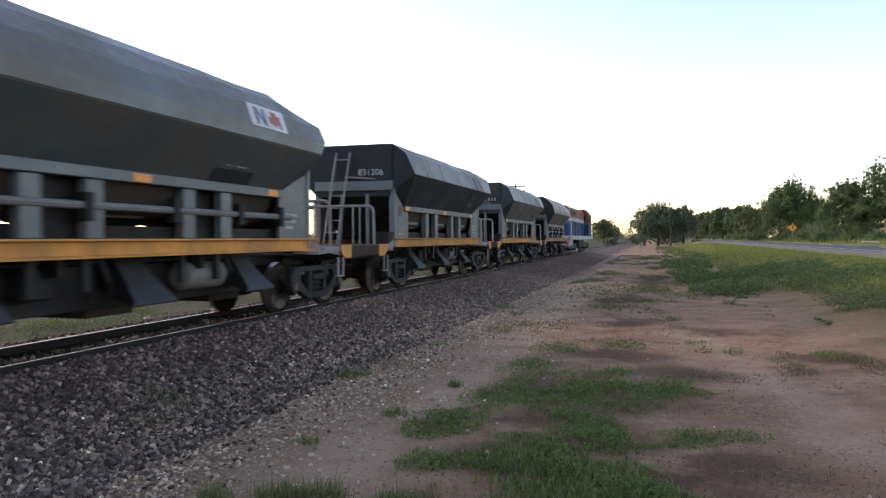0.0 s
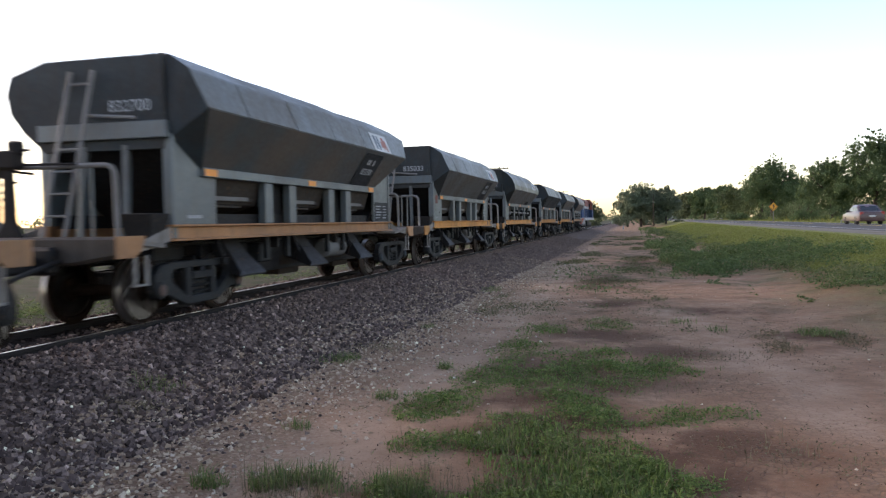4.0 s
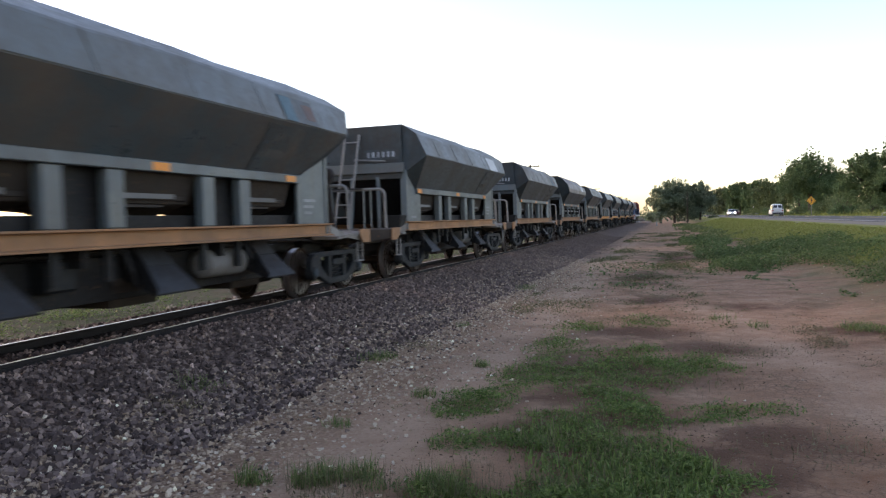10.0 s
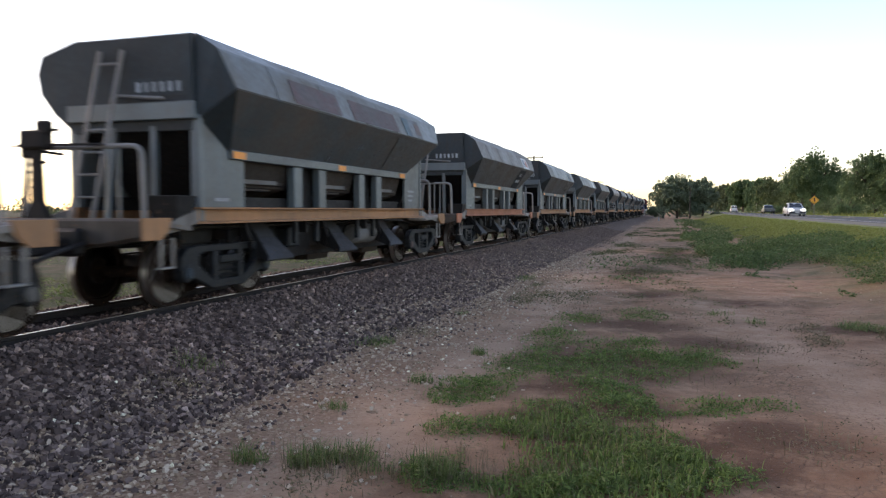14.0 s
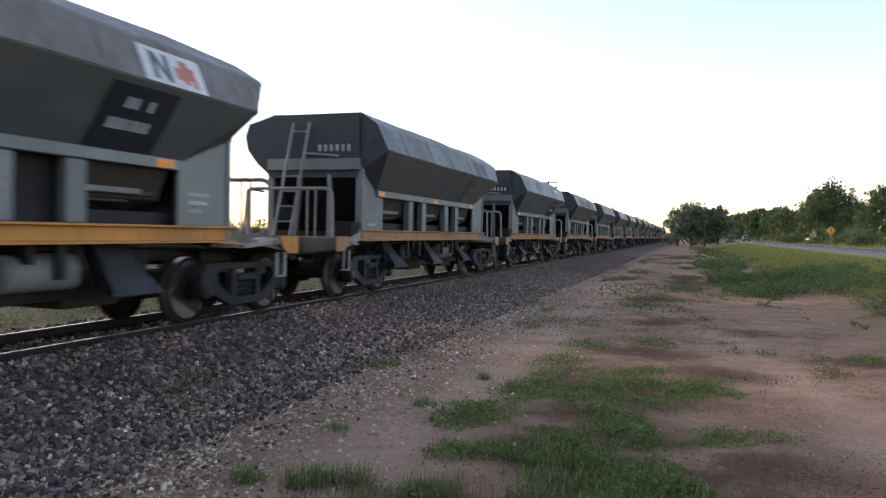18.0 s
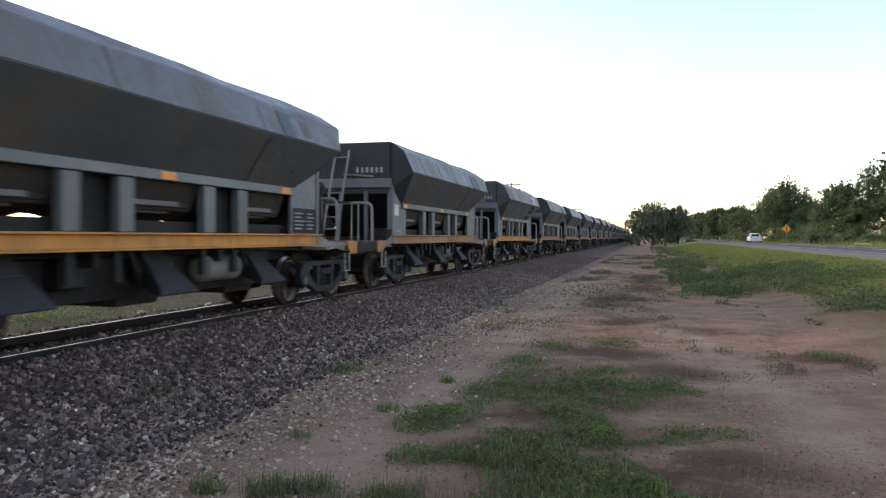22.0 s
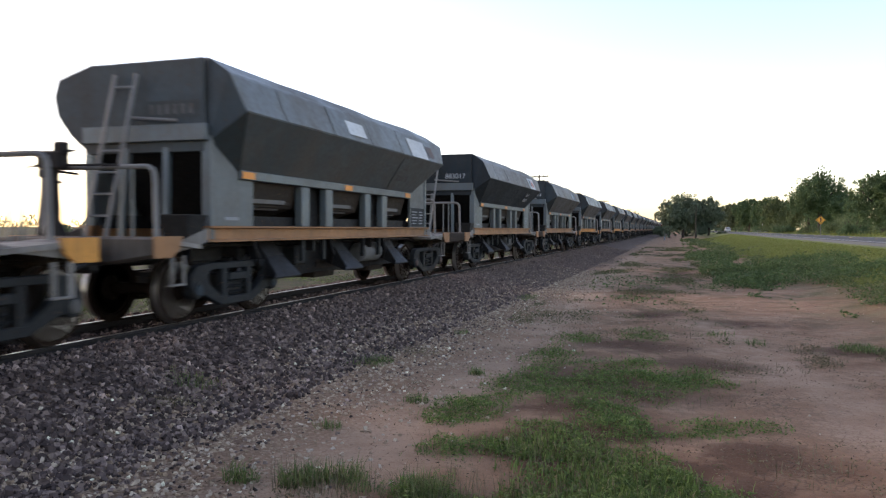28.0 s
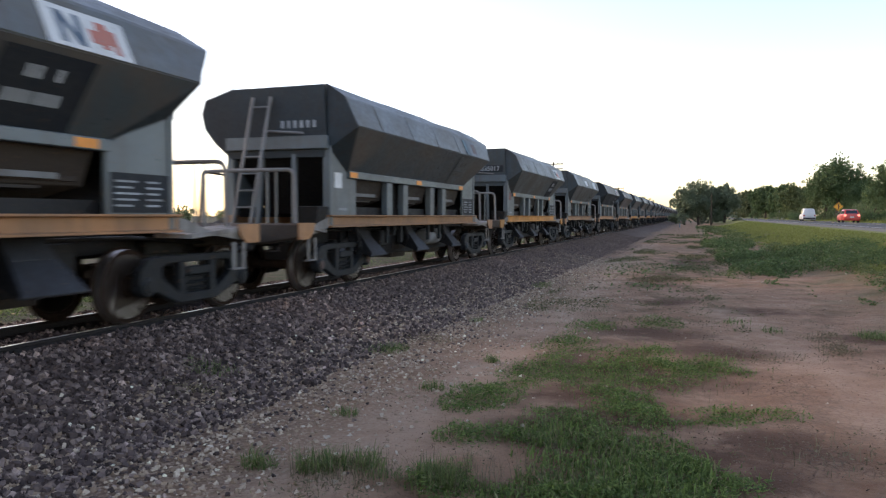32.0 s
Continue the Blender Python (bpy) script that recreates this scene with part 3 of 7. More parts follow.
def on_bank(spans):
    def place(n):
        xs, ys = [], []
        for x0, x1, y0, y1, share in spans:
            k = int(n * share)
            xs.append(rng.uniform(x0, x1, k))
            ys.append(y0 + (y1 - y0) * rng.uniform(0, 1, k) ** 1.9)
        x, y = np.concatenate(xs), np.concatenate(ys)
        rail = np.minimum(abs(x - XC - 0.53), abs(x - XC + 0.53)) > 0.09
        x, y = x[rail], y[rail]
        return x, y, np.maximum(bank_z(x, y), ground_z(x, y))
    return place


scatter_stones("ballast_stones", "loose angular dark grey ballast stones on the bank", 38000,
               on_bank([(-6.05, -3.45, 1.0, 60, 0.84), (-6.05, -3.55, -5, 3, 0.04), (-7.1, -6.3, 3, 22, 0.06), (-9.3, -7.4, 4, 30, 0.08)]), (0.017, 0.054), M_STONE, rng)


def toe_place(n):
    y = -4 + 34 * rng.uniform(0, 1, n) ** 1.1
    x = -3.95 + np.abs(rng.normal(0, 0.95, n)) - 1.15 * rng.uniform(0, 1, n) ** 2 + 0.15 * np.sin(y)
    return x, y, np.maximum(bank_z(x, y), ground_z(x, y)) - 0.008


scatter_stones("gravel", "small pale gravel strewn along the foot of the ballast", 38000, toe_place, (0.008, 0.036), M_PALE, rng)


def spill_place(n):
    y = -2 + 46 * rng.uniform(0, 1, n) ** 1.5
    x = -3.95 + np.abs(rng.normal(0, 0.62, n)) + 0.22 * np.sin(0.7 * y) + 0.12 * np.sin(2.1 * y)
    return x, y, np.maximum(bank_z(x, y), ground_z(x, y)) - 0.006


scatter_stones("spilled_ballast", "dark ballast stones rolled down onto the earth", 8000, spill_place, (0.012, 0.036), M_STONE, rng)


def pale_rock(x, y, size):
    """A weathered lump: a ball of uneven rings, flat below."""
    b, turns = Build(), [rng.uniform(0.75, 1.2, 11) for _ in range(6)]
    rings = [[(size * math.cos(0.30 * i) * turns[i][k] * math.cos(2 * math.pi * k / 11), 0.8 * size * math.cos(0.30 * i) * turns[i][k] * math.sin(2 * math.pi * k / 11), 0.75 * size * math.sin(0.30 * i) - 0.04) for k in range(11)] for i in range(6)]
    ob = new("rock", b.loft(rings).mesh("rock", [M_ROCK], 0.01))
    ob.matrix_world = pose(x, y, float(max(ground_z(np.array([x]), np.array([y]))[0], bank_z(x, y))), 0, 0, 40 * x)
    tagged(ob, "weathered pale lump of rock beside the far rail", "rock")


M_ROCK = stone_material("weathered_rock", (0.20, 0.155, 0.115), (0.46, 0.39, 0.31), (0.38, 0.31, 0.24))
for x, y, size in ((-9.85, 13.0, 0.17), (-9.45, 14.8, 0.19), (-9.2, 12.3, 0.08), (-9.6, 10.2, 0.10)):
    pale_rock(x, y, size)


def clod_place(n):
    x, y = rng.uniform(-3.2, 4.0, n), -3 + 28 * rng.uniform(0, 1, n) ** 1.5
    return x, y, ground_z(x, y) - 0.004


scatter_stones("pebbles", "scattered pebbles and clods on the bare earth", 700, clod_place, (0.007, 0.024), M_PALE, rng)


def chip_place(n):
    y = 3.2 + 13 * rng.uniform(0, 1, n) ** 1.4
    x = -3.5 + np.abs(rng.normal(0, 0.95, n)) + 0.05 * (y - 4)
    return x, y, ground_z(x, y) - 0.006


M_CHIP = stone_material("white_stone_chips", (0.40, 0.31, 0.22), (0.62, 0.52, 0.41), (0.50, 0.40, 0.30))
scatter_stones("stone_chips", "single white stone chips on the bare earth", 420, chip_place, (0.012, 0.034), M_CHIP, rng)

# track: two rails, sleepers
track = tagged(new("railway_track"), "metre-gauge track with rusty rails shiny on top", "track", kind="structure")
for side in (-1, 1):
    b = Build()
    x = XC + side * 0.53
    z = RAIL_Z
    b.prism([(x - 0.06, z - 0.135), (x + 0.06, z - 0.135), (x + 0.06, z - 0.125), (x + 0.012, z - 0.108), (x + 0.010, z - 0.045), (x + 0.031, z - 0.032), (x + 0.031, z - 0.004),
             (x - 0.031, z - 0.004), (x - 0.031, z - 0.032), (x - 0.010, z - 0.045), (x - 0.012, z - 0.108), (x - 0.06, z - 0.125)], -90, 900)
    b.prism([(x - 0.020, z - 0.0035), (x + 0.020, z - 0.0035), (x + 0.015, z), (x - 0.015, z)], -90, 900, 1)
    part("rail", b, [M_RAIL, M_RAILTOP], track)
sleeper = Build().box(-0.95, 0.95, -0.115, 0.115, -0.15, 0.0).mesh("sleeper", [M_SLEEPER], 0.012)
for i in range(110):
    part("sleeper", sleeper, M_SLEEPER, track, at=pose(XC + random.uniform(-0.02, 0.02), -6 + 0.66 * i, 0.268, 0, 0, random.uniform(-1.2, 1.2)))

# highway beside the track
M_ASPHALT = asphalt_material()
M_LINE = painted("road_line_white", (0.38, 0.38, 0.36), dirt=(0.2, 0.2, 0.2), worn=(0.14, 0.14, 0.14), amount=0.6, streak=False)
M_LINE_Y = painted("road_line_yellow", (0.60, 0.42, 0.08), dirt=(0.2, 0.18, 0.15), worn=(0.14, 0.14, 0.14), amount=0.6, streak=False)
M_SHOULDER = painted("shoulder_gravel", (0.175, 0.150, 0.118), dirt=(0.12, 0.10, 0.075), worn=(0.24, 0.21, 0.18), amount=0.7, rough=0.9, streak=False, spread=0.0)
b = Build().prism([(10.4, 0.70), (10.6, ROAD_Z - 0.02), (10.7, ROAD_Z), (14.4, ROAD_Z + 0.04), (18.2, ROAD_Z), (18.3, ROAD_Z - 0.02), (18.5, 0.70)], -720, 3000)
road = tagged(part("road", b, M_ASPHALT, None), "two-lane asphalt highway, grey and worn", "road", kind="structure")
b = Build().prism([(7.5, 0.5), (7.75, 0.872), (10.58, 0.93), (10.62, 0.6)], -720, 3000)
tagged(part("road_shoulder", b, M_SHOULDER, None), "pale gravel shoulder along the highway", "shoulder", kind="structure")
b = Build().prism([(18.38, 0.6), (18.42, 0.925), (19.6, 0.90), (19.8, 0.6)], -720, 3000)
tagged(part("road_shoulder", b, M_SHOULDER, None), "pale gravel shoulder along the highway", "shoulder", kind="structure")
for x in (11.05, 17.85):
    b = Build().box(x - 0.06, x + 0.06, -200, 1500, ROAD_Z, ROAD_Z + 0.012)
    tagged(part("edge_line", b, M_LINE, None), "white painted edge line on the asphalt", "road marking", kind="structure")
dash = Build().box(-0.06, 0.06, -2.25, 2.25, 0, 0.008).mesh("centre_dash", [M_LINE_Y])
centre = tagged(new("centre_line"), "broken centre line of the highway", "road marking", kind="structure")
for i in range(60):
    part("dash", dash, M_LINE_Y, centre, at=pose(14.4, -10 + 9.0 * i, ROAD_Z + 0.04))


# ---- hopper wagons ----
LW = 12.65                       # wagon pitch, coupler to coupler
EX, EY = 1.46, 4.25              # half width at the crease, half length of the hopper body
R_WHEEL = 0.43



# each point of a ring: x, z, and how far the rear and front edges stand from EY
RING_ANGULAR = [(1.46, 2.72, -0.08, -0.04), (1.24, 3.22, -0.02, 0.41), (0.90, 3.45, -0.04, 0.26),
                (-0.90, 3.44, -0.02, 0.21), (-1.44, 3.28, 0.02, 0.33), (-1.53, 3.04, 0.04, 0.36), (-1.47, 2.72, -0.08, 0.06)]
RING_ROUNDED = [(1.45, 2.62, 0.10, -0.42), (1.44, 2.84, 0.18, -0.22), (1.34, 3.10, 0.30, -0.25), (1.12, 3.34, 0.42, -0.40), (0.86, 3.52, 0.48, -0.75),
                (-0.86, 3.52, 0.22, -0.75), (-1.20, 3.44, 0.10, -0.40), (-1.43, 3.25, 0.06, -0.25), (-1.47, 2.95, 0.04, -0.22), (-1.45, 2.62, 0.00, -0.42)]


def hopper_side(s, rounded):
    """Sloping lower side sheet, folded from plate."""
    zc, xc = (2.62, 1.45) if rounded else (2.72, 1.455)
    f = EY - (0.42 if rounded else 0.05)
    back = -EY - (0.06 if rounded else -0.10)
    v = [(s * 0.98, -3.60, 2.0), (s * 0.98, 3.22, 2.0), (s * xc, f, zc), (s * xc, back, zc)]
    return Build().add(v + [(x - s * 0.03, y, z + 0.02) for x, y, z in v], [(0, 1, 2, 3), (4, 7, 6, 5), (0, 4, 5, 1), (1, 5, 6, 2), (2, 6, 7, 3), (3, 7, 4, 0)])


def corner_facet(s, e, rounded):
    """Folded sheet between the end plate and the sloping side, with the roof's edge as its own edge."""
    if e < 0:
        ring = RING_ROUNDED[:5] if rounded else RING_ANGULAR[:3]
        edge = [(s * (x + 0.006), -EY - r - 0.025, z) for x, z, r, f in ring]
        v = [(s * 0.93, -EY - 0.03, 2.34), (s * 0.985, -3.60, 1.995)] + edge
    else:
        front = 0.36 if rounded else -0.16
        zc, xc = (2.62, 1.45) if rounded else (2.72, 1.455)
        v = [(s * 0.93, EY + 0.02, 2.34), (s * 0.98, 3.22, 2.0), (s * xc, EY - 0.20 - front, zc), (s * 1.24, EY + 0.14 - front, 3.14), (s * 0.90, EY + 0.03 - front, 3.36)]
    k = len(v)
    f = [(0, i, i + 1) for i in range(1, k - 1)]
    f += [tuple(k + i for i in t[::-1]) for t in f] + [(i, k + i, k + (i + 1) % k, (i + 1) % k) for i in range(k)]
    return Build().add(v + [(x - s * 0.02, y - e * 0.02, z) for x, y, z in v], f)


def roof_build(rounded):
    b = Build()
    ring = RING_ROUNDED if rounded else RING_ANGULAR
    dents = random.Random(3)
    rings = [[(x, -EY - r, z) for x, z, r, f in ring]]
    for y in (-3.3, -2.4, -1.5, -0.6, 0.3, 1.2, 2.1, EY - 1.2):      # plates a little dented between the ribs
        rings.append([(x, y, z + (dents.uniform(-0.022, 0.018) if z > 3.0 else dents.uniform(-0.005, 0.005))) for x, z, r, f in ring])
    rings.append([(x, EY + f, z - (0.10 if z > 3.2 and rounded else 0.03 if z > 3.2 else 0)) for x, z, r, f in ring])
    b.loft(rings)
    return b


def end_plate(rounded, rear):
    """End wall of the hopper, narrowing to the posts below."""
    top = (3.50 if rounded else 3.43) if rear else 3.33
    half_r = [(0.90, 2.22), (0.93, 2.5), (0.90, top)]
    half_l = [(-0.90, top - 0.01), (-1.43, top - 0.17), (-1.51, 3.03), (-1.45, 2.76), (-1.24, 2.50), (-0.90, 2.22)] if not rounded else \
             [(-0.86, top), (-1.21, top - 0.10), (-1.44, 3.20), (-1.48, 2.92), (-1.42, 2.66), (-1.22, 2.46), (-0.90, 2.22)]
    e = -1 if rear else 1
    back = 0.47 if rounded and rear else -0.36 if rounded else 0.0 if rear else 0.18
    prof = half_r + half_l
    lean = 0.18 if rounded and rear else 0.0           # the long-roofed kind's end stands askew
    rings = [[(x, e * (EY + 0.02 + d + (back - lean * (0.9 - x) if z > 2.6 else 0.0)), z) for x, z in prof] for d in (0.0, 0.04)]
    return Build().loft(rings)


def bogie_side():
    """Cast side frame: an arch over the axle boxes with a spring opening in the middle."""
    b = Build()
    right = [(0.70, 0.77), (0.92, 0.74), (1.04, 0.62), (1.06, 0.46), (1.00, 0.37), (0.76, 0.35), (0.38, 0.19)]
    hole = [(0.60, 0.68), (0.66, 0.66), (0.68, 0.60), (0.68, 0.54), (0.66, 0.51), (0.60, 0.46), (0.34, 0.30)]
    outer, inner = [half + [(-y, z) for y, z in reversed(half)] for half in (right, hole)]
    k = len(outer)
    v = [(x, y, z) for x in (-0.06, 0.06) for ring in (outer, inner) for y, z in ring]
    f = []
    for j in range(k):
        n = (j + 1) % k
        o0, i0, o1, i1 = j, k + j, 2 * k + j, 3 * k + j
        p0, q0, p1, q1 = n, k + n, 2 * k + n, 3 * k + n
        f += [(o0, p0, q0, i0), (o1, i1, q1, p1), (o0, o1, p1, p0), (i0, q0, q1, i1)]
    b.add(v, f)
    for y in (-0.30, 0.30):
        b.box(-0.055, 0.055, y - 0.06, y + 0.06, 0.24, 0.70)
    b.box(-0.05, 0.075, -0.22, 0.22, 0.52, 0.62)
    return b


def wheelset_build():
    b = Build()
    for s in (-1, 1):
        o = s * 0.53
        prof = [(o - s * 0.06, 0.10), (o - s * 0.06, 0.15), (o - s * 0.03, 0.17), (o - s * 0.035, 0.345), (o - s * 0.07, 0.37), (o - s * 0.07, 0.455), (o - s * 0.045, 0.455), (o - s * 0.038, R_WHEEL)]
        b.lathe_x(prof, 0, 0, 24, 0)
        b.lathe_x([(o - s * 0.038, R_WHEEL), (o + s * 0.055, R_WHEEL - 0.006)], 0, 0, 24, 1)
        b.lathe_x([(o + s * 0.055, R_WHEEL - 0.006), (o + s * 0.058, 0.375), (o + s * 0.030, 0.345), (o + s * 0.012, 0.20), (o + s * 0.05, 0.15), (o + s * 0.07, 0.11), (o + s * 0.07, 0.0)], 0, 0, 24, 0)
        for i in range(2):
            a = math.pi * i + 0.4
            b.lathe_x([(o + s * 0.018, 0.04), (o + s * 0.028, 0.035), (o + s * 0.028, 0.0)], 0.27 * math.cos(a), 0.27 * math.sin(a), 10, 0)
    b.tube([(-0.86, 0, 0), (0.86, 0, 0)], 0.075, 12)
    return b


ME_SIDEFRAME = bogie_side().mesh("side_frame", [M_BOGIE], 0.010)
ME_WHEELSET = wheelset_build().mesh("wheelset", [M_WHEEL, M_TREAD], 0, True)
coil = Build()
for j in (-0.13, 0.0, 0.13):
    coil.tube([(0.045 * math.cos(k * 1.2), j + 0.055 * math.sin(k * 1.2), 0.20 + 0.36 * k / 25) for k in range(26)], 0.014, 4)
ME_SPRING = coil.mesh("spring", [M_BOGIE], 0, True)
ME_BOX = Build().lathe_x([(-0.07, 0.10), (-0.07, 0.120), (0.05, 0.120), (0.075, 0.11), (0.085, 0.06), (0.085, 0.0)], 0, 0, 14).mesh("axle_box", [M_BOGIE], 0, True)
M_CAP_BLUE = plain("axle_cap_blue", (0.014, 0.026, 0.036), 0.7)
M_CAP_PALE = plain("axle_cap_pale", (0.085, 0.080, 0.075), 0.7)
M_CAP_RUST = plain("axle_cap_rust", (0.085, 0.050, 0.040), 0.7)
CAPS = [Build().lathe_x([(0.08, 0.0), (0.08, 0.075), (0.10, 0.07), (0.105, 0.0)], 0, 0, 12).mesh("axle_cap", [m]) for m in (M_CAP_BLUE, M_CAP_PALE, M_CAP_RUST, M_BOGIE)]


def bogie(parent, y, base=0.93):
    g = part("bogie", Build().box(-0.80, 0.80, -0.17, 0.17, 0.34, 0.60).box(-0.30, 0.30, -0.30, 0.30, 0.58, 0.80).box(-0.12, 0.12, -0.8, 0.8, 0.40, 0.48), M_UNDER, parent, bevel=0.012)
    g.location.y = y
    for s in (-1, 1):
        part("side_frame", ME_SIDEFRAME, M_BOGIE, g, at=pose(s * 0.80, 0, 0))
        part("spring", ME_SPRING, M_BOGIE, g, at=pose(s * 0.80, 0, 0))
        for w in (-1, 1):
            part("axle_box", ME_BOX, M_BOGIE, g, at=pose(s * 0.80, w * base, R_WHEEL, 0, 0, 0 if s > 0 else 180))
    for w in (-1, 1):
        part("brake_beam", Build().box(-0.62, 0.62, -0.04, 0.04, 0.30, 0.38).box(0.44, 0.62, -0.06, 0.10 * w + 0.02, 0.25, 0.55).box(-0.62, -0.44, -0.06, 0.10 * w + 0.02, 0.25, 0.55), M_UNDER, g, at=pose(0, w * 0.37, 0))
        part("wheelset", ME_WHEELSET, [M_WHEEL, M_TREAD], g, "rust-brown steel wheelset with a shiny tread", at=pose(0, w * base, R_WHEEL))
    return g


def ladder_build(x, y0, y1, z0, z1, w=0.19, step=0.30, lean=0.0):
    b = Build()
    for s in (-1, 1):
        b.tube([(x + s * w, y0, z0), (x + s * w + lean, y1, z1)], 0.029, 6)
    n = int((z1 - z0) / step)
    for i in range(1, n + 1):
        k = i / (n + 0.6)
        if k > 0.62 and i < n:
            continue                     # no rungs where the rails lie against the end plate
        b.tube([(x - w + lean * k, y0 + (y1 - y0) * k, z0 + (z1 - z0) * k), (x + w + lean * k, y0 + (y1 - y0) * k, z0 + (z1 - z0) * k)], 0.016, 6)
    return b


def hopper_pocket(y):
    """Funnel under the body: sloping sheets down to a discharge throat below the sills."""
    b = Build()
    def ring(hx, hy, z, dy=0.0):
        return [(-hx, y - hy + dy, z), (hx, y - hy + dy, z), (hx, y + hy + dy, z), (-hx, y + hy + dy, z)]
    b.loft([ring(0.93, 0.74, 2.06), ring(0.90, 0.72, 1.95), ring(0.80, 0.66, 1.54), ring(0.46, 0.42, 1.40), ring(0.42, 0.38, 1.02), ring(0.52, 0.42, 0.60), ring(0.46, 0.40, 0.34)])
    for s in (-1, 1):
        b.box(s * 0.80 - 0.03, s * 0.80 + 0.03, y - 0.55, y + 0.55, 1.58, 1.64)
    return b


def chute(y, s):
    """Discharge apron: a steep sheet, then a flatter plate that throws outside the rail."""
    b = Build()
    rows = [(0.60, -0.30, 0.22, 1.10), (0.78, -0.34, 0.28, 0.82), (1.06, -0.42, 0.40, 0.50)]
    for (xa, ya, yb, za), (xb, yc, yd, zb) in zip(rows, rows[1:]):
        t = [(s * xa, y + ya, za), (s * xa, y + yb, za), (s * xb, y + yd, zb), (s * xb, y + yc, zb)]
        b.add(t + [(px - s * 0.02, py, pz - 0.025) for px, py, pz in t], [(0, 1, 2, 3), (4, 7, 6, 5), (0, 4, 5, 1), (1, 5, 6, 2), (2, 6, 7, 3), (3, 7, 4, 0)])
    return b


def chute_cheek(y, s):
    """Upright side sheet at the back of the apron."""
    p = [(s * 0.56, 1.10), (s * 0.64, 1.12), (s * 0.84, 0.86), (s * 1.08, 0.56), (s * 1.06, 0.48), (s * 0.70, 0.60), (s * 0.56, 0.66)]
    return Build().loft([[(x, y - 0.34 - (0.08 if z < 0.6 else 0.0) - d, z) for x, z in p] for d in (0.0, 0.018)])


def hopper_wagon(kind):
    """kind: 'angular' with a flat-sided roof, 'short' the same with a shorter front, 'rounded' with a long rounded roof and side pipes."""
    rounded = kind in ("rounded", "rusted")
    roof_mat = M_ROOF_RUST if kind == "rusted" else M_ROOF
    w = thing("hopper_wagon", "dark grey hopper wagon with an orange sill", "hopper wagon", "hopper wagons of the train")
    for s in (1, -1):
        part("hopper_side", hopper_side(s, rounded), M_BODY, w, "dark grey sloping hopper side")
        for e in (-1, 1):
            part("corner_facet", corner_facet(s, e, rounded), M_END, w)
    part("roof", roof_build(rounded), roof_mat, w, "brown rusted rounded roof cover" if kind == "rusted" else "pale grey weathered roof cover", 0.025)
    for s in (1, -1) if not rounded else ():
        for y in (-3.1, -1.55, 0.0, 1.55):
            part("weld_seam", Build().box(-0.007, 0.007, 0.01, 0.535, -0.006, 0.003), roof_mat, w, at=slab_pose(s, y, 0.0))
    for rear in (True, False):
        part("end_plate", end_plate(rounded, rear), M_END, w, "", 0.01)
    # belt over the columns, both sides
    for s in (-1, 1):
        x0, x1 = sorted((s * 0.93, s * 1.03))
        part("belt", Build().box(x0, x1, -3.62, 3.25, 1.90, 2.03), M_COLUMN, w, "", 0.01)
        part("side_sill", Build().prism([(s * 0.86, 1.05), (s * 1.06, 1.05), (s * 1.06, 1.075), (s * 0.985, 1.085), (s * 0.985, 1.225), (s * 1.06, 1.235), (s * 1.06, 1.26), (s * 0.86, 1.26)], -4.36, 4.36), M_SILL, w, "orange steel side sill", 0.004)
        # two corner panels and four columns
        for e in (-1, 1):
            x0, x1 = sorted((s * 0.92, s * 0.975))
            part("corner_panel", Build().side([(e * EY, 1.26), (e * (EY - 1.0), 1.26), (e * (EY - 1.0), 1.98), (e * (EY - (0.64 if e < 0 else 1.0)), 1.985), (e * EY, 2.42)], x0, x1), M_COLUMN, w, "", 0.006)
        # near-black sheets added for the shade between paired columns
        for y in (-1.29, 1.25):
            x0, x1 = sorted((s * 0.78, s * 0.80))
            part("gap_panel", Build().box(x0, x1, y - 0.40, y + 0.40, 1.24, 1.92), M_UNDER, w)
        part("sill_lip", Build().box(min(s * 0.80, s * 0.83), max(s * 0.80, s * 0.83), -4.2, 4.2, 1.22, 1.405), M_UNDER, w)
        for y in (-2.45, 0.0, 2.45):
            x0, x1 = sorted((s * 0.72, s * 0.86))
            part("ledge", Build().box(x0, x1, y - 0.62, y + 0.30, 1.60, 1.66), M_TANK, w)
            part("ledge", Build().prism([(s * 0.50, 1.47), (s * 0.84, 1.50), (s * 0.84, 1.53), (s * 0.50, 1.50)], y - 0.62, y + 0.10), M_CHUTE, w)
        for y in (-1.72, -0.86, 0.82, 1.68):
            x0, x1 = sorted((s * 0.87, s * 1.0))
            part("column", Build().box(x0, x1, y - 0.13, y + 0.13, 1.26, 1.90), M_COLUMN, w, "", 0.012)
        for y in (-3.45, -0.14, 2.95):
            x0, x1 = sorted((s * 1.03, s * 1.036))
            part("reflector", Build().box(x0, x1, y - 0.15, y + 0.15, 1.915, 2.01), M_REFLECT, w, "amber reflector plate")
        if rounded:
            part("side_pipe", Build().tube(bent([(s * 0.99, -3.2, 1.52), (s * 0.99, -2.8, 1.62), (s * 0.99, 3.6, 1.60)], 0.1), 0.045, 8), M_TANK, w, "long pale operating pipe", 0, True)
            for y in (-2.4, -1.0, 0.5, 2.0, 3.2):
                part("pipe_clamp", Build().box(min(s * 0.93, s * 1.06), max(s * 0.93, s * 1.06), y - 0.06, y + 0.06, 1.45, 1.75), M_UNDER, w, "", 0.01)
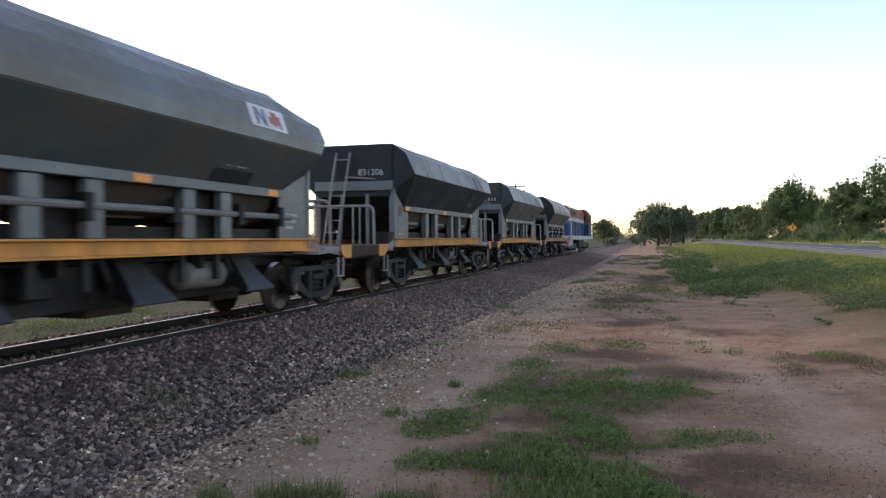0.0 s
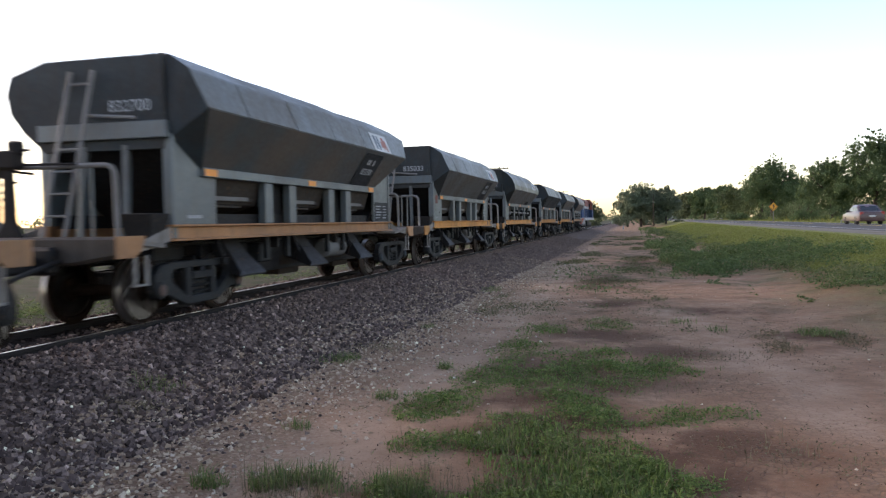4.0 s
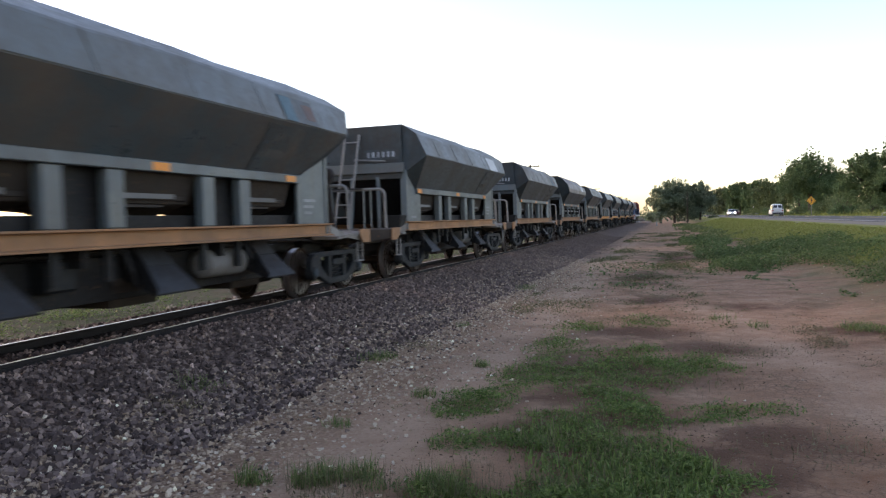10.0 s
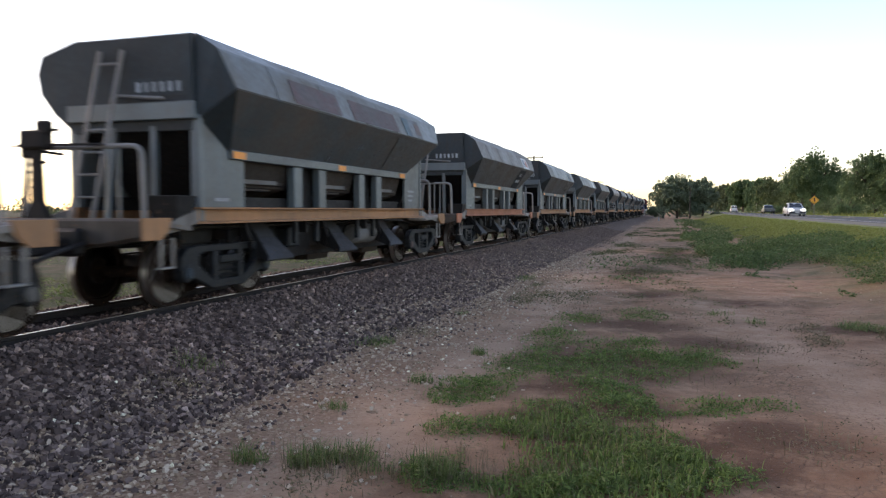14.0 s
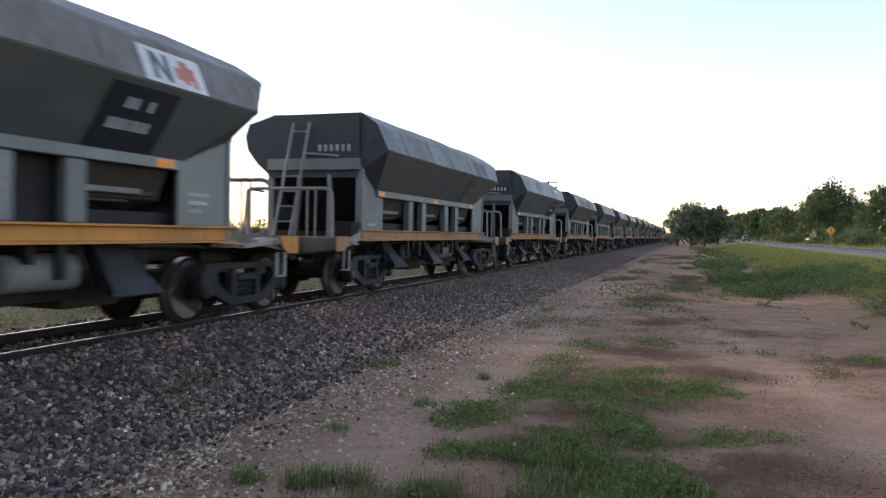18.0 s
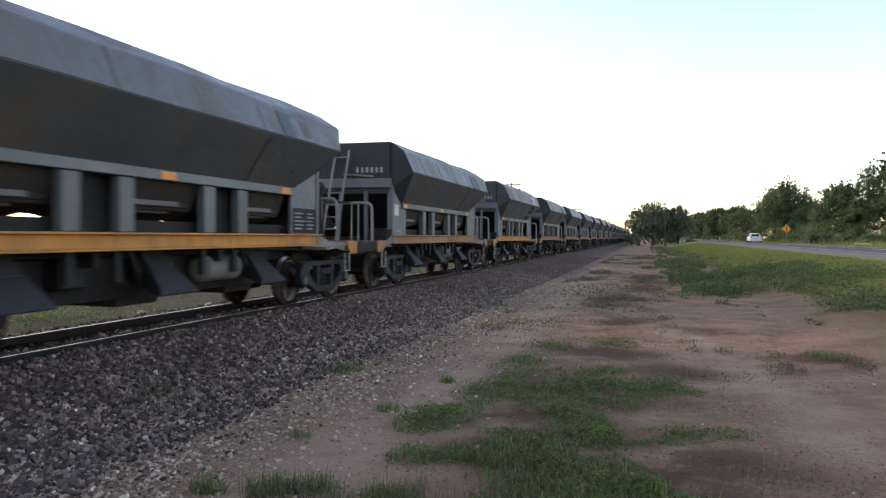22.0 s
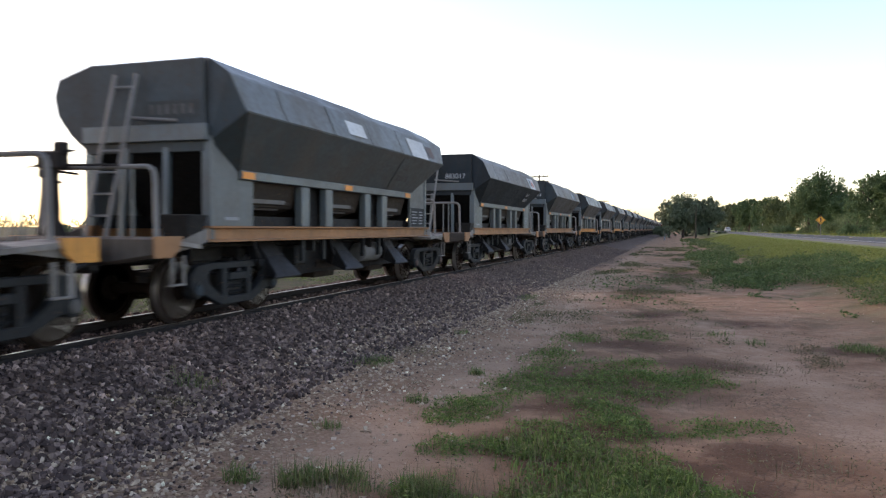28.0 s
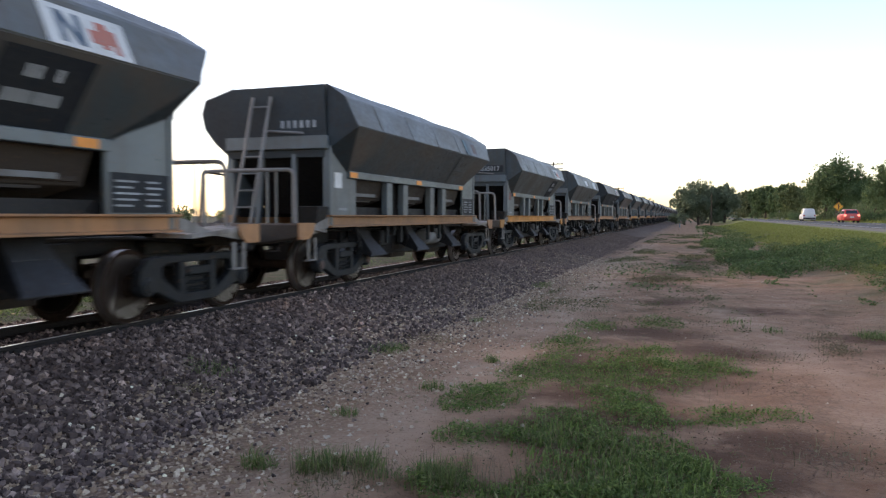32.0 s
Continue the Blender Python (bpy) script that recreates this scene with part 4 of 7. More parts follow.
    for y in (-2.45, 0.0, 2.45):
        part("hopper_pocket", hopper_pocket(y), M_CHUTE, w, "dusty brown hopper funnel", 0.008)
        for s in (-1, 1):
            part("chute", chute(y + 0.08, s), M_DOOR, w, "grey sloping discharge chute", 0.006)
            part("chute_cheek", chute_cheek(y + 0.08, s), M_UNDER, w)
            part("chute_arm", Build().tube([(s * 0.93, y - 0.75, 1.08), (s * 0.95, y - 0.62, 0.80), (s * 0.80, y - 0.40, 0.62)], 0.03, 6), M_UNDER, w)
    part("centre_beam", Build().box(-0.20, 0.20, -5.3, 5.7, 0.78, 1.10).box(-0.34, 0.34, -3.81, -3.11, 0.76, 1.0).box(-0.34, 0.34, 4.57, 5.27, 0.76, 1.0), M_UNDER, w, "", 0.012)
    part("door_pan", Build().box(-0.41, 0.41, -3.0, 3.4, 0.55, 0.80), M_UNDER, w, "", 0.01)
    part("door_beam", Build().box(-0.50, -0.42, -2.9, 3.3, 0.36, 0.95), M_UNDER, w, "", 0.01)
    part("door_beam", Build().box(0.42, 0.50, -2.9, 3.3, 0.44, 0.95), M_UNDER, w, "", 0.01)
    for y in (-1.66, -0.92, 0.78, 1.58):
        for x in (-0.90, 0.90):
            part("hanger", Build().box(x - 0.03, x + 0.03, y - 0.05, y + 0.05, 0.70, 1.06), M_BOGIE, w)
    for y in (-1.24, 1.24):
        part("cross_brace", Build().box(-0.9, 0.9, y - 0.04, y + 0.04, 0.86, 1.12), M_UNDER, w)
    part("air_reservoir", Build().tube([(0.66, 1.02, 0.76), (0.66, 1.07, 0.76), (0.66, 1.92, 0.76), (0.66, 1.97, 0.76)], [0.13, 0.19, 0.19, 0.13], 16), M_TANK, w, "pale grey cylindrical air reservoir", 0, True)
    part("brake_valve", Build().box(0.35, 0.72, -1.55, -1.15, 0.62, 0.95), M_BOGIE, w, "", 0.03)
    part("brake_pipe", Build().tube([(0.30, -5.4, 0.86), (0.62, -4.0, 0.99), (0.62, 4.0, 0.99), (0.30, 5.9, 0.86)], 0.025, 6), M_UNDER, w)
    for e in (-1, 1):
        rear = e < 0
        back = 0.50 if rear else 0.0         # the rear platform is shorter
        # posts that carry the end plate
        for x in (-0.93, 0.93):
            part("end_post", Build().box(x - 0.07, x + 0.07, min(e * (EY - 0.04), e * (EY + 0.05)), max(e * (EY - 0.04), e * (EY + 0.05)), 1.08, 2.42), M_COLUMN, w, "", 0.01)
        for x in (-0.30, 0.32):
            part("end_post", Build().tube([(x, e * (EY + 0.02), 2.3), (x * 1.15, e * (EY + 0.12), 1.08)], 0.055, 4), M_COLUMN, w)
        part("end_rail", Build().box(-0.97, 0.97, min(e * (EY + 0.03), e * (EY + 0.12)), max(e * (EY + 0.03), e * (EY + 0.12)), 2.36, 2.58), M_COLUMN, w, "pale grey cross rail", 0.01)
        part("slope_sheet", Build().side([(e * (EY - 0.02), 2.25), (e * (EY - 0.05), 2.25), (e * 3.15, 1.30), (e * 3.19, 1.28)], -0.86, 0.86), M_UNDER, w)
        part("platform", Build().box(-0.62, 0.62, min(e * 4.36, e * (5.82 - back)), max(e * 4.36, e * (5.82 - back)), 1.05, 1.09), M_UNDER, w, "", 0.006)
        part("end_beam", Build().loft([[(x, e * (5.72 - back), z0), (x, e * (5.97 - back), z0), (x, e * (5.97 - back), 1.13), (x, e * (5.72 - back), 1.13)]
                                       for x, z0 in ((-1.045, 0.90), (-0.46, 0.81), (0.46, 0.81), (1.045, 0.90))]), M_BEAM, w, "grimy brown end beam", 0.03)
        part("draft_box", Build().box(-0.30, 0.30, min(e * (5.95 - back), e * (6.12 - back)), max(e * (5.95 - back), e * (6.12 - back)), 0.70, 1.02), M_UNDER, w, "", 0.04)
        for s in (-1, 1):
            part("end_beam_cap", Build().side([(e * (5.975 - back), 0.88), (e * (5.975 - back), 1.135), (e * (5.46 - back), 1.135), (e * (5.52 - back), 0.98), (e * (5.66 - back), 0.88)], min(s * 1.047, s * 1.075), max(s * 1.047, s * 1.075)), M_SILL, w, "orange end beam cap", 0.006)
            part("side_plate", Build().add([(s * 0.62, e * 4.40, 1.04), (s * 1.05, e * 4.55, 1.02), (s * 1.05, e * (5.66 - back), 1.10), (s * 0.62, e * (5.70 - back), 1.12),
                                            (s * 0.62, e * 4.40, 0.98), (s * 1.05, e * 4.55, 0.97), (s * 1.05, e * (5.66 - back), 1.04), (s * 0.62, e * (5.70 - back), 1.06)],
                                           [(0, 1, 2, 3), (4, 7, 6, 5), (0, 4, 5, 1), (1, 5, 6, 2), (2, 6, 7, 3), (3, 7, 4, 0)]), M_DECK, w, "worn grey walkway plate")
            part("gusset", Build().side([(e * 4.36, 1.06), (e * 4.36, 1.24), (e * 4.95, 1.06), (e * (5.62 - back), 1.04), (e * (5.66 - back), 0.92), (e * (5.2 - back), 0.98)], s * 0.985, s * 1.0), M_DECK, w)
            step = part("stirrup_step", Build().box(s * 1.04 - 0.008, s * 1.04 + 0.008, *sorted((e * (5.38 - back), e * (5.44 - back))), 0.56, 0.90).box(s * 1.04 - 0.008, s * 1.04 + 0.008, *sorted((e * (5.60 - back), e * (5.66 - back))), 0.56, 0.90), M_DECK, w, "grimy grey stirrup step")
            part("tread", Build().box(min(s * 0.98, s * 1.06), max(s * 0.98, s * 1.06), *sorted((e * (5.38 - back), e * (5.66 - back))), 0.535, 0.56), M_LADDER, step, "worn bright tread", 0.006)
        yr = e * (5.60 - back)
        part("grab_rail", Build().tube(bent([(0.80, yr, 1.10), (0.78, yr, 1.97), (-0.90, yr, 1.97), (-0.92, yr, 1.10)], 0.14), 0.032, 8), M_LADDER, w, "bent grey grab rail", 0, True)
        for x in (0.30, 0.46):
            part("rail_post", Build().tube([(x, yr, 1.08), (x, yr, 1.96)], 0.020, 6), M_COLUMN, w)
        part("hand_rail", Build().tube(bent([(-1.0, e * 4.4, 1.95), (-1.0, e * (5.5 - back), 1.97), (-1.0, e * (5.6 - back), 1.1)], 0.08), 0.020, 6), M_UNDER, w, "", 0, True)
        part("coupler", Build().box(-0.11, 0.11, min(e * 5.4, e * 6.28), max(e * 5.4, e * 6.28), 0.72, 0.92).box(-0.16, 0.16, min(e * 6.12, e * 6.31), max(e * 6.12, e * 6.31), 0.66, 0.98), M_UNDER, w, "", 0.03)
        part("air_hose", Build().tube(bent([(0.30, e * (5.96 - back), 0.86), (0.30, e * 6.15, 0.70), (0.18, e * 6.32, 0.50)], 0.1), 0.028, 6), M_UNDER, w, "black rubber air hose", 0, True)
        if rear:
            part("end_box", Build().loft([[(0.64, -4.76, 1.09), (0.98, -4.76, 1.09), (0.98, -4.48, 1.09), (0.64, -4.48, 1.09)], [(0.58, -4.82, 1.40), (1.04, -4.82, 1.40), (1.04, -4.42, 1.40), (0.58, -4.42, 1.40)]]), M_UNDER, w, "dark steel box", 0.01)
        bogie(w, 4.92 if e > 0 else -3.46)
    part("ladder", ladder_build(-0.40, -4.78, -EY - (0.55 if rounded else 0.12), 1.10, 3.25, 0.17, lean=0.16), M_LADDER, w, "pale grey end ladder")
    part("ladder_bracket", Build().tube([(-0.2, -EY - 0.14, 2.68), (0.55, -EY - 0.14, 2.62)], 0.022, 6), M_LADDER, w)
    # hand brake at the rear end beam
    bx = -0.54
    part("brake_leg", Build().loft([[(bx - u, -5.29 - v, z), (bx + u, -5.29 - v, z), (bx + u, -5.29 + v, z), (bx - u, -5.29 + v, z)] for u, v, z in ((0.17, 0.07, 1.10), (0.075, 0.05, 1.32), (0.055, 0.045, 1.98))]), M_RAIL, w, "", 0.008)
    for k in range(6):
        part("brake_tooth", Build().box(bx - 0.10, bx - 0.05, -5.31, -5.27, 1.38 + 0.09 * k, 1.42 + 0.09 * k), M_RAIL, w)
    part("brake_stand", Build().loft([[(bx - 0.19, -5.39, z), (bx + 0.17, -5.39, z), (bx + 0.17, -5.19, z), (bx - 0.19, -5.19, z)] for z in (1.94, 2.16)]).box(bx + 0.04, bx + 0.20, -5.37, -5.21, 2.10, 2.27).box(bx - 0.24, bx - 0.06, -5.33, -5.25, 1.84, 1.97), M_RAIL, w, "rusty brake stand with a gear box", 0.025)
    part("brake_lever", Build().tube([(bx - 0.42, -5.29, 1.97), (bx - 0.1, -5.29, 2.02)], 0.014, 5).tube([(bx + 0.05, -5.29, 2.15), (bx + 0.34, -5.29, 2.16)], 0.016, 5).tube([(bx - 0.02, -5.29, 1.78), (bx + 0.14, -5.29, 1.78)], 0.014, 5), M_RAIL, w)
    part("brake_rod", Build().tube([(bx + 0.15, -5.29, 1.99), (0.30, -5.15, 1.99)], 0.016, 5), M_RAIL, w)
    # slanting brake column with a toothed gear on the front platform
    part("gear_leg", Build().loft([[(x - u, 5.56, z), (x + u, 5.56, z), (x + u, 5.66, z), (x - u, 5.66, z)] for x, u, z in ((0.44, 0.12, 1.10), (0.43, 0.06, 1.30), (0.37, 0.055, 2.06))]), M_RAIL, w, "", 0.008)
    part("gear_arm", Build().loft([[(0.46, 5.52, 2.02), (0.46, 5.70, 2.02), (0.32, 5.70, 1.98), (0.32, 5.52, 1.98)], [(0.50, 5.52, 2.16), (0.50, 5.70, 2.20), (0.26, 5.70, 2.16), (0.26, 5.52, 2.12)],
                                   [(0.46, 5.54, 2.28), (0.46, 5.68, 2.30), (0.14, 5.68, 2.40), (0.14, 5.54, 2.38)]]), M_RAIL, w, "rusty gear housing", 0.02)
    gear = Build().lathe_x([(-0.04, 0.03), (-0.04, 0.14), (0.0, 0.16), (0.04, 0.14), (0.04, 0.03)], 0, 0, 12, m=pose(0.20, 5.61, 2.34, 0, 0, 90))
    for k in range(6):
        a = k * math.pi / 3 + 0.3
        gear.tube([(0.20 + 0.12 * math.cos(a), 5.61, 2.34 + 0.12 * math.sin(a)), (0.20 + 0.25 * math.cos(a), 5.61, 2.34 + 0.25 * math.sin(a))], 0.014, 5)
    part("gear_wheel", gear, M_RAIL, w, "toothed brake gear")
    # stencilled data bars on the corner panels
    for s in (-1, 1):
        for y0, y1, z in ((3.45, 3.85, 1.64), (3.45, 3.80, 1.54), (3.45, 3.72, 1.44), (-3.95, -3.62, 1.36)):
            part("data_stencil", Build().box(min(s * 0.976, s * 0.979), max(s * 0.976, s * 0.979), y0, y1, z - 0.022, z + 0.022), M_FADED, w)
    if kind == "short":
        for ob in w.children:
            if ob.name.startswith(("hopper_side", "corner_facet", "roof", "end_plate", "corner_panel", "end_post", "end_rail", "slope_sheet", "data_stencil")):
                for v in ob.data.vertices:
                    if v.co.y > 3.3:
                        v.co.y -= 0.36
    return w


def slab_pose(s, y, up, rounded=False):
    """On the roof slab between crease and shoulder, facing out: x along the slab, y up the slope."""
    a, c = (Vector((1.455, 0, 2.80)), Vector((1.345, 0, 3.11))) if rounded else (Vector((1.464, 0, 2.72)), Vector((1.244, 0, 3.22)))
    d = (c - a).normalized()
    p = a.lerp(c, up)
    return Matrix(((0, s * d.x, s * d.z, s * p.x), (s * 1.0, 0, 0, y), (0, d.z, -d.x, p.z), (0, 0, 0, 1)))


def under_pose(s, y, up):
    """On the sloping lower side, facing out and down."""
    a, c = Vector((0.992, 0, 1.995)), Vector((1.467, 0, 2.715))
    d = (c - a).normalized()
    p = a.lerp(c, up)
    n = Vector((d.z, 0, -d.x))
    return Matrix(((0, s * d.x, s * n.x, s * p.x), (s * 1.0, 0, 0, y), (0, d.z, n.z, p.z), (0, 0, 0, 1)))


def quad(w, h, x=0.0, y=0.0, z=0.004):
    return Build().box(x - w / 2, x + w / 2, y - h / 2, y + h / 2, 0.0, z)


M_PATCH = painted("repainted_patch_grey", (0.165, 0.178, 0.188), dirt=(0.12, 0.11, 0.10), amount=0.6)
M_MARK = painted("faded_red_mark", (0.20, 0.052, 0.040), dirt=(0.09, 0.09, 0.09), worn=(0.09, 0.09, 0.09), amount=0.85)
M_WASH_BLUE = painted("faded_blue_paint", (0.085, 0.150, 0.180), dirt=(0.12, 0.125, 0.13), worn=(0.14, 0.14, 0.14), amount=0.8)
M_WASH_RED = painted("faded_orange_paint", (0.170, 0.100, 0.080), dirt=(0.13, 0.12, 0.12), worn=(0.14, 0.13, 0.13), amount=0.8)
M_WASH_DARK = painted("faded_red_wash", (0.105, 0.062, 0.060), dirt=(0.12, 0.115, 0.115), worn=(0.10, 0.07, 0.06), amount=0.85)
M_GHOST = painted("worn_away_stencil", (0.105, 0.100, 0.092), dirt=(0.07, 0.062, 0.055), amount=0.6, streak=False)
ME_BAR = {m.name: Build().box(-0.030, 0.030, -0.062, 0.062, 0.0, 0.004).mesh("bar", [m]) for m in (M_LETTER, M_FADED, M_GHOST)}


def logo(w, style, s=1, rounded=False, text=""):
    """Operator's panel near the front end of the roof slab."""
    if style == "none":
        return
    mat = M_WHITE if style in ("full", "white") else M_PATCH
    panel = part("logo_panel", quad(1.02, 0.42, 0, 0.235, 0.006), mat, w, "white painted logo panel", at=slab_pose(s, EY - 1.62 - (0.5 if rounded else 0.0), 0.0, rounded) @ Matrix.Diagonal((1, 0.8 if rounded else 1, 1, 1)))
    if style == "full":
        b = Build()
        for x0, y0, x1, y1 in ((-0.36, 0.07, -0.29, 0.39), (-0.14, 0.07, -0.07, 0.39)):
            b.box(x0, x1, y0, y1, 0.006, 0.011)
        b.add([(-0.36, 0.39, 0.0112), (-0.28, 0.39, 0.0112), (-0.07, 0.07, 0.0112), (-0.15, 0.07, 0.0112)], [(0, 1, 2, 3)])
        part("logo_mark", b, M_BLUE, panel, "dark blue angular mark")
        b = Build()
        for x0, y0, x1, y1 in ((0.02, 0.14, 0.14, 0.28), (0.12, 0.24, 0.26, 0.38), (0.14, 0.10, 0.24, 0.26), (0.24, 0.16, 0.36, 0.32), (0.30, 0.07, 0.37, 0.18)):
            b.box(x0, x1, y0, y1, 0.006, 0.010 + 0.001 * x0)
        part("logo_mark", b, M_RED, panel, "red stepped mark")
    if style == "faded":
        part("logo_mark", quad(0.34, 0.40, -0.33, 0.235, 0.010), M_WASH_BLUE, panel, "faded blue paint")
        part("logo_mark", quad(0.30, 0.26, 0.32, 0.24, 0.010), M_WASH_RED, panel, "faded orange-red paint")
    board = part("side_board", quad(1.0, 0.78), M_NAVY if style == "full" else M_BODY, w, at=under_pose(s, EY - 2.05 - (0.5 if rounded else 0.0), 0.47))
    ink = M_LETTER if style == "full" else M_GHOST
    if text and style == "full":
        lettering("number", text, 0.20, M_LETTER, board, pose(0, -0.04, 0.006), "white painted wagon number")
    for x in () if text and style == "full" else (-0.30, -0.20, -0.10, 0.02, 0.12, 0.22):
        part("stencil_bar", ME_BAR[ink.name], ink, board, at=pose(x, -0.06, 0.004))
    for x in (-0.18, -0.08, 0.15):
        part("stencil_bar", ME_BAR[ink.name], ink, board, at=pose(x, 0.19, 0.004))


def number_board(w, text, rounded, dark=True, ink=M_FADED):
    y = -EY - (0.535 if rounded else 0.066)
    at = Matrix(((1, 0, 0, 0.42), (0, 0, -1, y), (0, 1, 0, 2.78), (0, 0, 0, 1)))
    board = part("number_board", quad(0.86, 0.22), M_NAVY if dark else M_END, w, "dark number board", at=at)
    if text:
        lettering("number", text, 0.21, M_LETTER, board, pose(0, 0, 0.007), "white painted wagon number")
    else:
        for i in range(6):
            part("number_bar", ME_BAR[ink.name], ink, board, at=pose(-0.30 + 0.12 * i, 0, 0.004))


# the train, from the locomotives back; each wagon with its own roof, logo and number
WAGONS = [("rusted", "none", ""), ("angular", "faded", ""), ("angular", "faded", "831206"), ("rounded", "full", "877324"), ("short", "full", "835033"), ("angular", "full", "832700"),
          ("rusted", "white", "880898"), ("short", "faded", ""), ("angular", "white", ""), ("angular", "faded", "833418"), ("angular", "full", ""), ("angular", "faded", ""),
          ("angular", "full", ""), ("angular", "faded", ""), ("angular", "full", ""), ("angular", "faded", ""), ("angular", "faded", "873578"), ("angular", "faded", ""),
          ("angular", "full", "883017"), ("angular", "white", ""), ("angular", "full", "835017"), ("angular", "faded", ""), ("angular", "full", "")]
TEMPLATES = {}
TRAIN = []
for i, (kind, style, text) in enumerate(WAGONS):
    if kind not in TEMPLATES:
        TEMPLATES[kind] = w = hopper_wagon(kind)
    else:
        w = None
    TRAIN.append([i - 2, kind, style, text, w])
for row in TRAIN:
    if row[4] is None:
        row[4] = copy_thing(TEMPLATES[row[1]], Matrix())
for n, kind, style, text, w in TRAIN:
    rounded = kind in ("rounded", "rusted")
    for s in (1, -1):
        logo(w, style, s, rounded, text)
    number_board(w, text, rounded, n in (-1, 4, 10, 18), M_GHOST if n == 17 else M_FADED)
    tone = M_SILL if n in (-1, 0, 1, 2, 12, 14, 18) else M_SILL_RED if n == 8 else M_SILL_PEACH
    for ob in w.children:
        if ob.name.startswith(("side_sill", "end_beam_cap")):
            ob.material_slots[0].link = "OBJECT"
            ob.material_slots[0].material = tone
    if n in (0, 16, 6, 12, 17, 18):
        side, end = (M_BODY_DARK, M_BODY_DARK) if n in (0, 16) else (M_BODY_PALE, M_END_PALE)
        for ob in w.children:
            if ob.name.startswith(("hopper_side", "corner_facet", "end_plate")):
                ob.material_slots[0].link = "OBJECT"
                ob.material_slots[0].material = side if ob.name.startswith("hopper_side") else end
            elif ob.name.startswith(("side_board", "number_board")) and ob.material_slots[0].material in (M_BODY, M_END):
                ob.material_slots[0].link = "OBJECT"
                ob.material_slots[0].material = side if ob.name.startswith("side_board") else end
    bare = (-1, 0, 1, 4, 5, 7, 11, 14, 16, 19)           # wagons with no brake stand on the rear platform
    for ob in list(w.children):
        if n in bare and ob.name.startswith("brake_") and not ob.name.startswith(("brake_pipe", "brake_valve")) or (n - 1 in bare and n != 5 or n == 18) and ob.name.startswith("gear_"):
            bpy.data.objects.remove(ob)
    for k, ob in enumerate(o for o in w.children_recursive if o.name.startswith("axle_box")):
        part("axle_cap", CAPS[(n * 3 + k // 2) % 4], M_BOGIE, ob.parent, at=ob.matrix_basis)
    if n in (3, 14, 17, 18, 19, 20):
        for s in (-1, 1):
            p = part("data_panel", Build().box(min(s * 0.975, s * 0.982), max(s * 0.975, s * 0.982), EY - 0.94, EY - 0.03, 1.275, 1.70), M_NAVY, w, "dark navy data panel")
            for k in range(5):
                part("data_line", Build().box(min(s * 0.982, s * 0.985), max(s * 0.982, s * 0.985), EY - 0.88, EY - 0.62 + 0.07 * (k % 3), 1.34 + 0.065 * k, 1.362 + 0.065 * k), M_FADED, p)
                part("data_line", Build().box(min(s * 0.982, s * 0.985), max(s * 0.982, s * 0.985), EY - 0.40, EY - 0.20 + 0.05 * (k % 2), 1.34 + 0.065 * k, 1.362 + 0.065 * k), M_FADED, p)
    if n in (5, 8, 12, 15, 16):
        for ob in w.children:
            if ob.name.startswith("roof"):
                ob.material_slots[0].link = "OBJECT"
                ob.material_slots[0].material = M_ROOF_BROWN
    if n == 15:
        for y0, y1, mat in ((1.2, 1.9, M_FADED), (2.75, 3.3, M_WASH_RED)):
            part("paint_wash", quad(y1 - y0, 0.34, 0, 0.26, 0.011), mat, w, "faded painted scrawl", at=slab_pose(1, (y0 + y1) / 2, 0.0))
    if kind == "rounded":
        ring = [(0.15 + 0.21 * math.cos(k * math.pi / 8), -5.02, 2.20 + 0.21 * math.sin(k * math.pi / 8)) for k in range(17)]
        part("hand_wheel", Build().tube(ring, 0.016, 6).box(-0.06, 0.36, -5.03, -5.01, 2.19, 2.21).box(0.14, 0.16, -5.03, -5.01, 1.99, 2.41), M_LADDER, w, "pale round hand brake wheel", 0, True)
        part("wheel_stem", Build().tube([(0.15, -4.98, 1.09), (0.15, -4.98, 2.22)], 0.025, 6), M_LADDER, w)
    if n == 17:
        part("paint_panel", quad(0.74, 0.26, 0, 0.25, 0.008), M_WHITE, w, "white painted panel", at=slab_pose(1, -0.57, 0.0))
        part("paint_wash", quad(0.40, 0.26, 0, 0.24, 0.006), M_WASH_RED, w, "faded red painted mark", at=slab_pose(1, EY - 0.80, 0.0))
    if n == 9:
        for y0, y1 in ((-2.6, -1.0), (-0.5, 1.7)):
            part("paint_wash", quad(y1 - y0, 0.38, 0, 0.24, 0.004), M_WASH_DARK, w, "faded red painted wash", at=slab_pose(1, (y0 + y1) / 2, 0.0))
    if n in (0, 2, 14, 18):
        part("paint_mark", Build().box(0.975, 0.981, -EY + 0.28, -EY + 0.52, 1.78, 2.02), M_MARK, w, "faded red painted mark")
    if n in (13, 19):
        part("card_plate", Build().box(0.975, 0.984, -EY + 0.15, -EY + 0.42, 1.72, 1.98), M_WHITE, w, "white painted plate")
    if kind == "rusted":
        w["label"] = "hopper wagon with a brown rusted rounded roof"
    elif kind == "rounded":
        w["label"] = "dark grey hopper wagon with a rounded roof and side pipes"
    elif style == "full":
        w["label"] = "dark grey hopper wagon with a white logo panel"


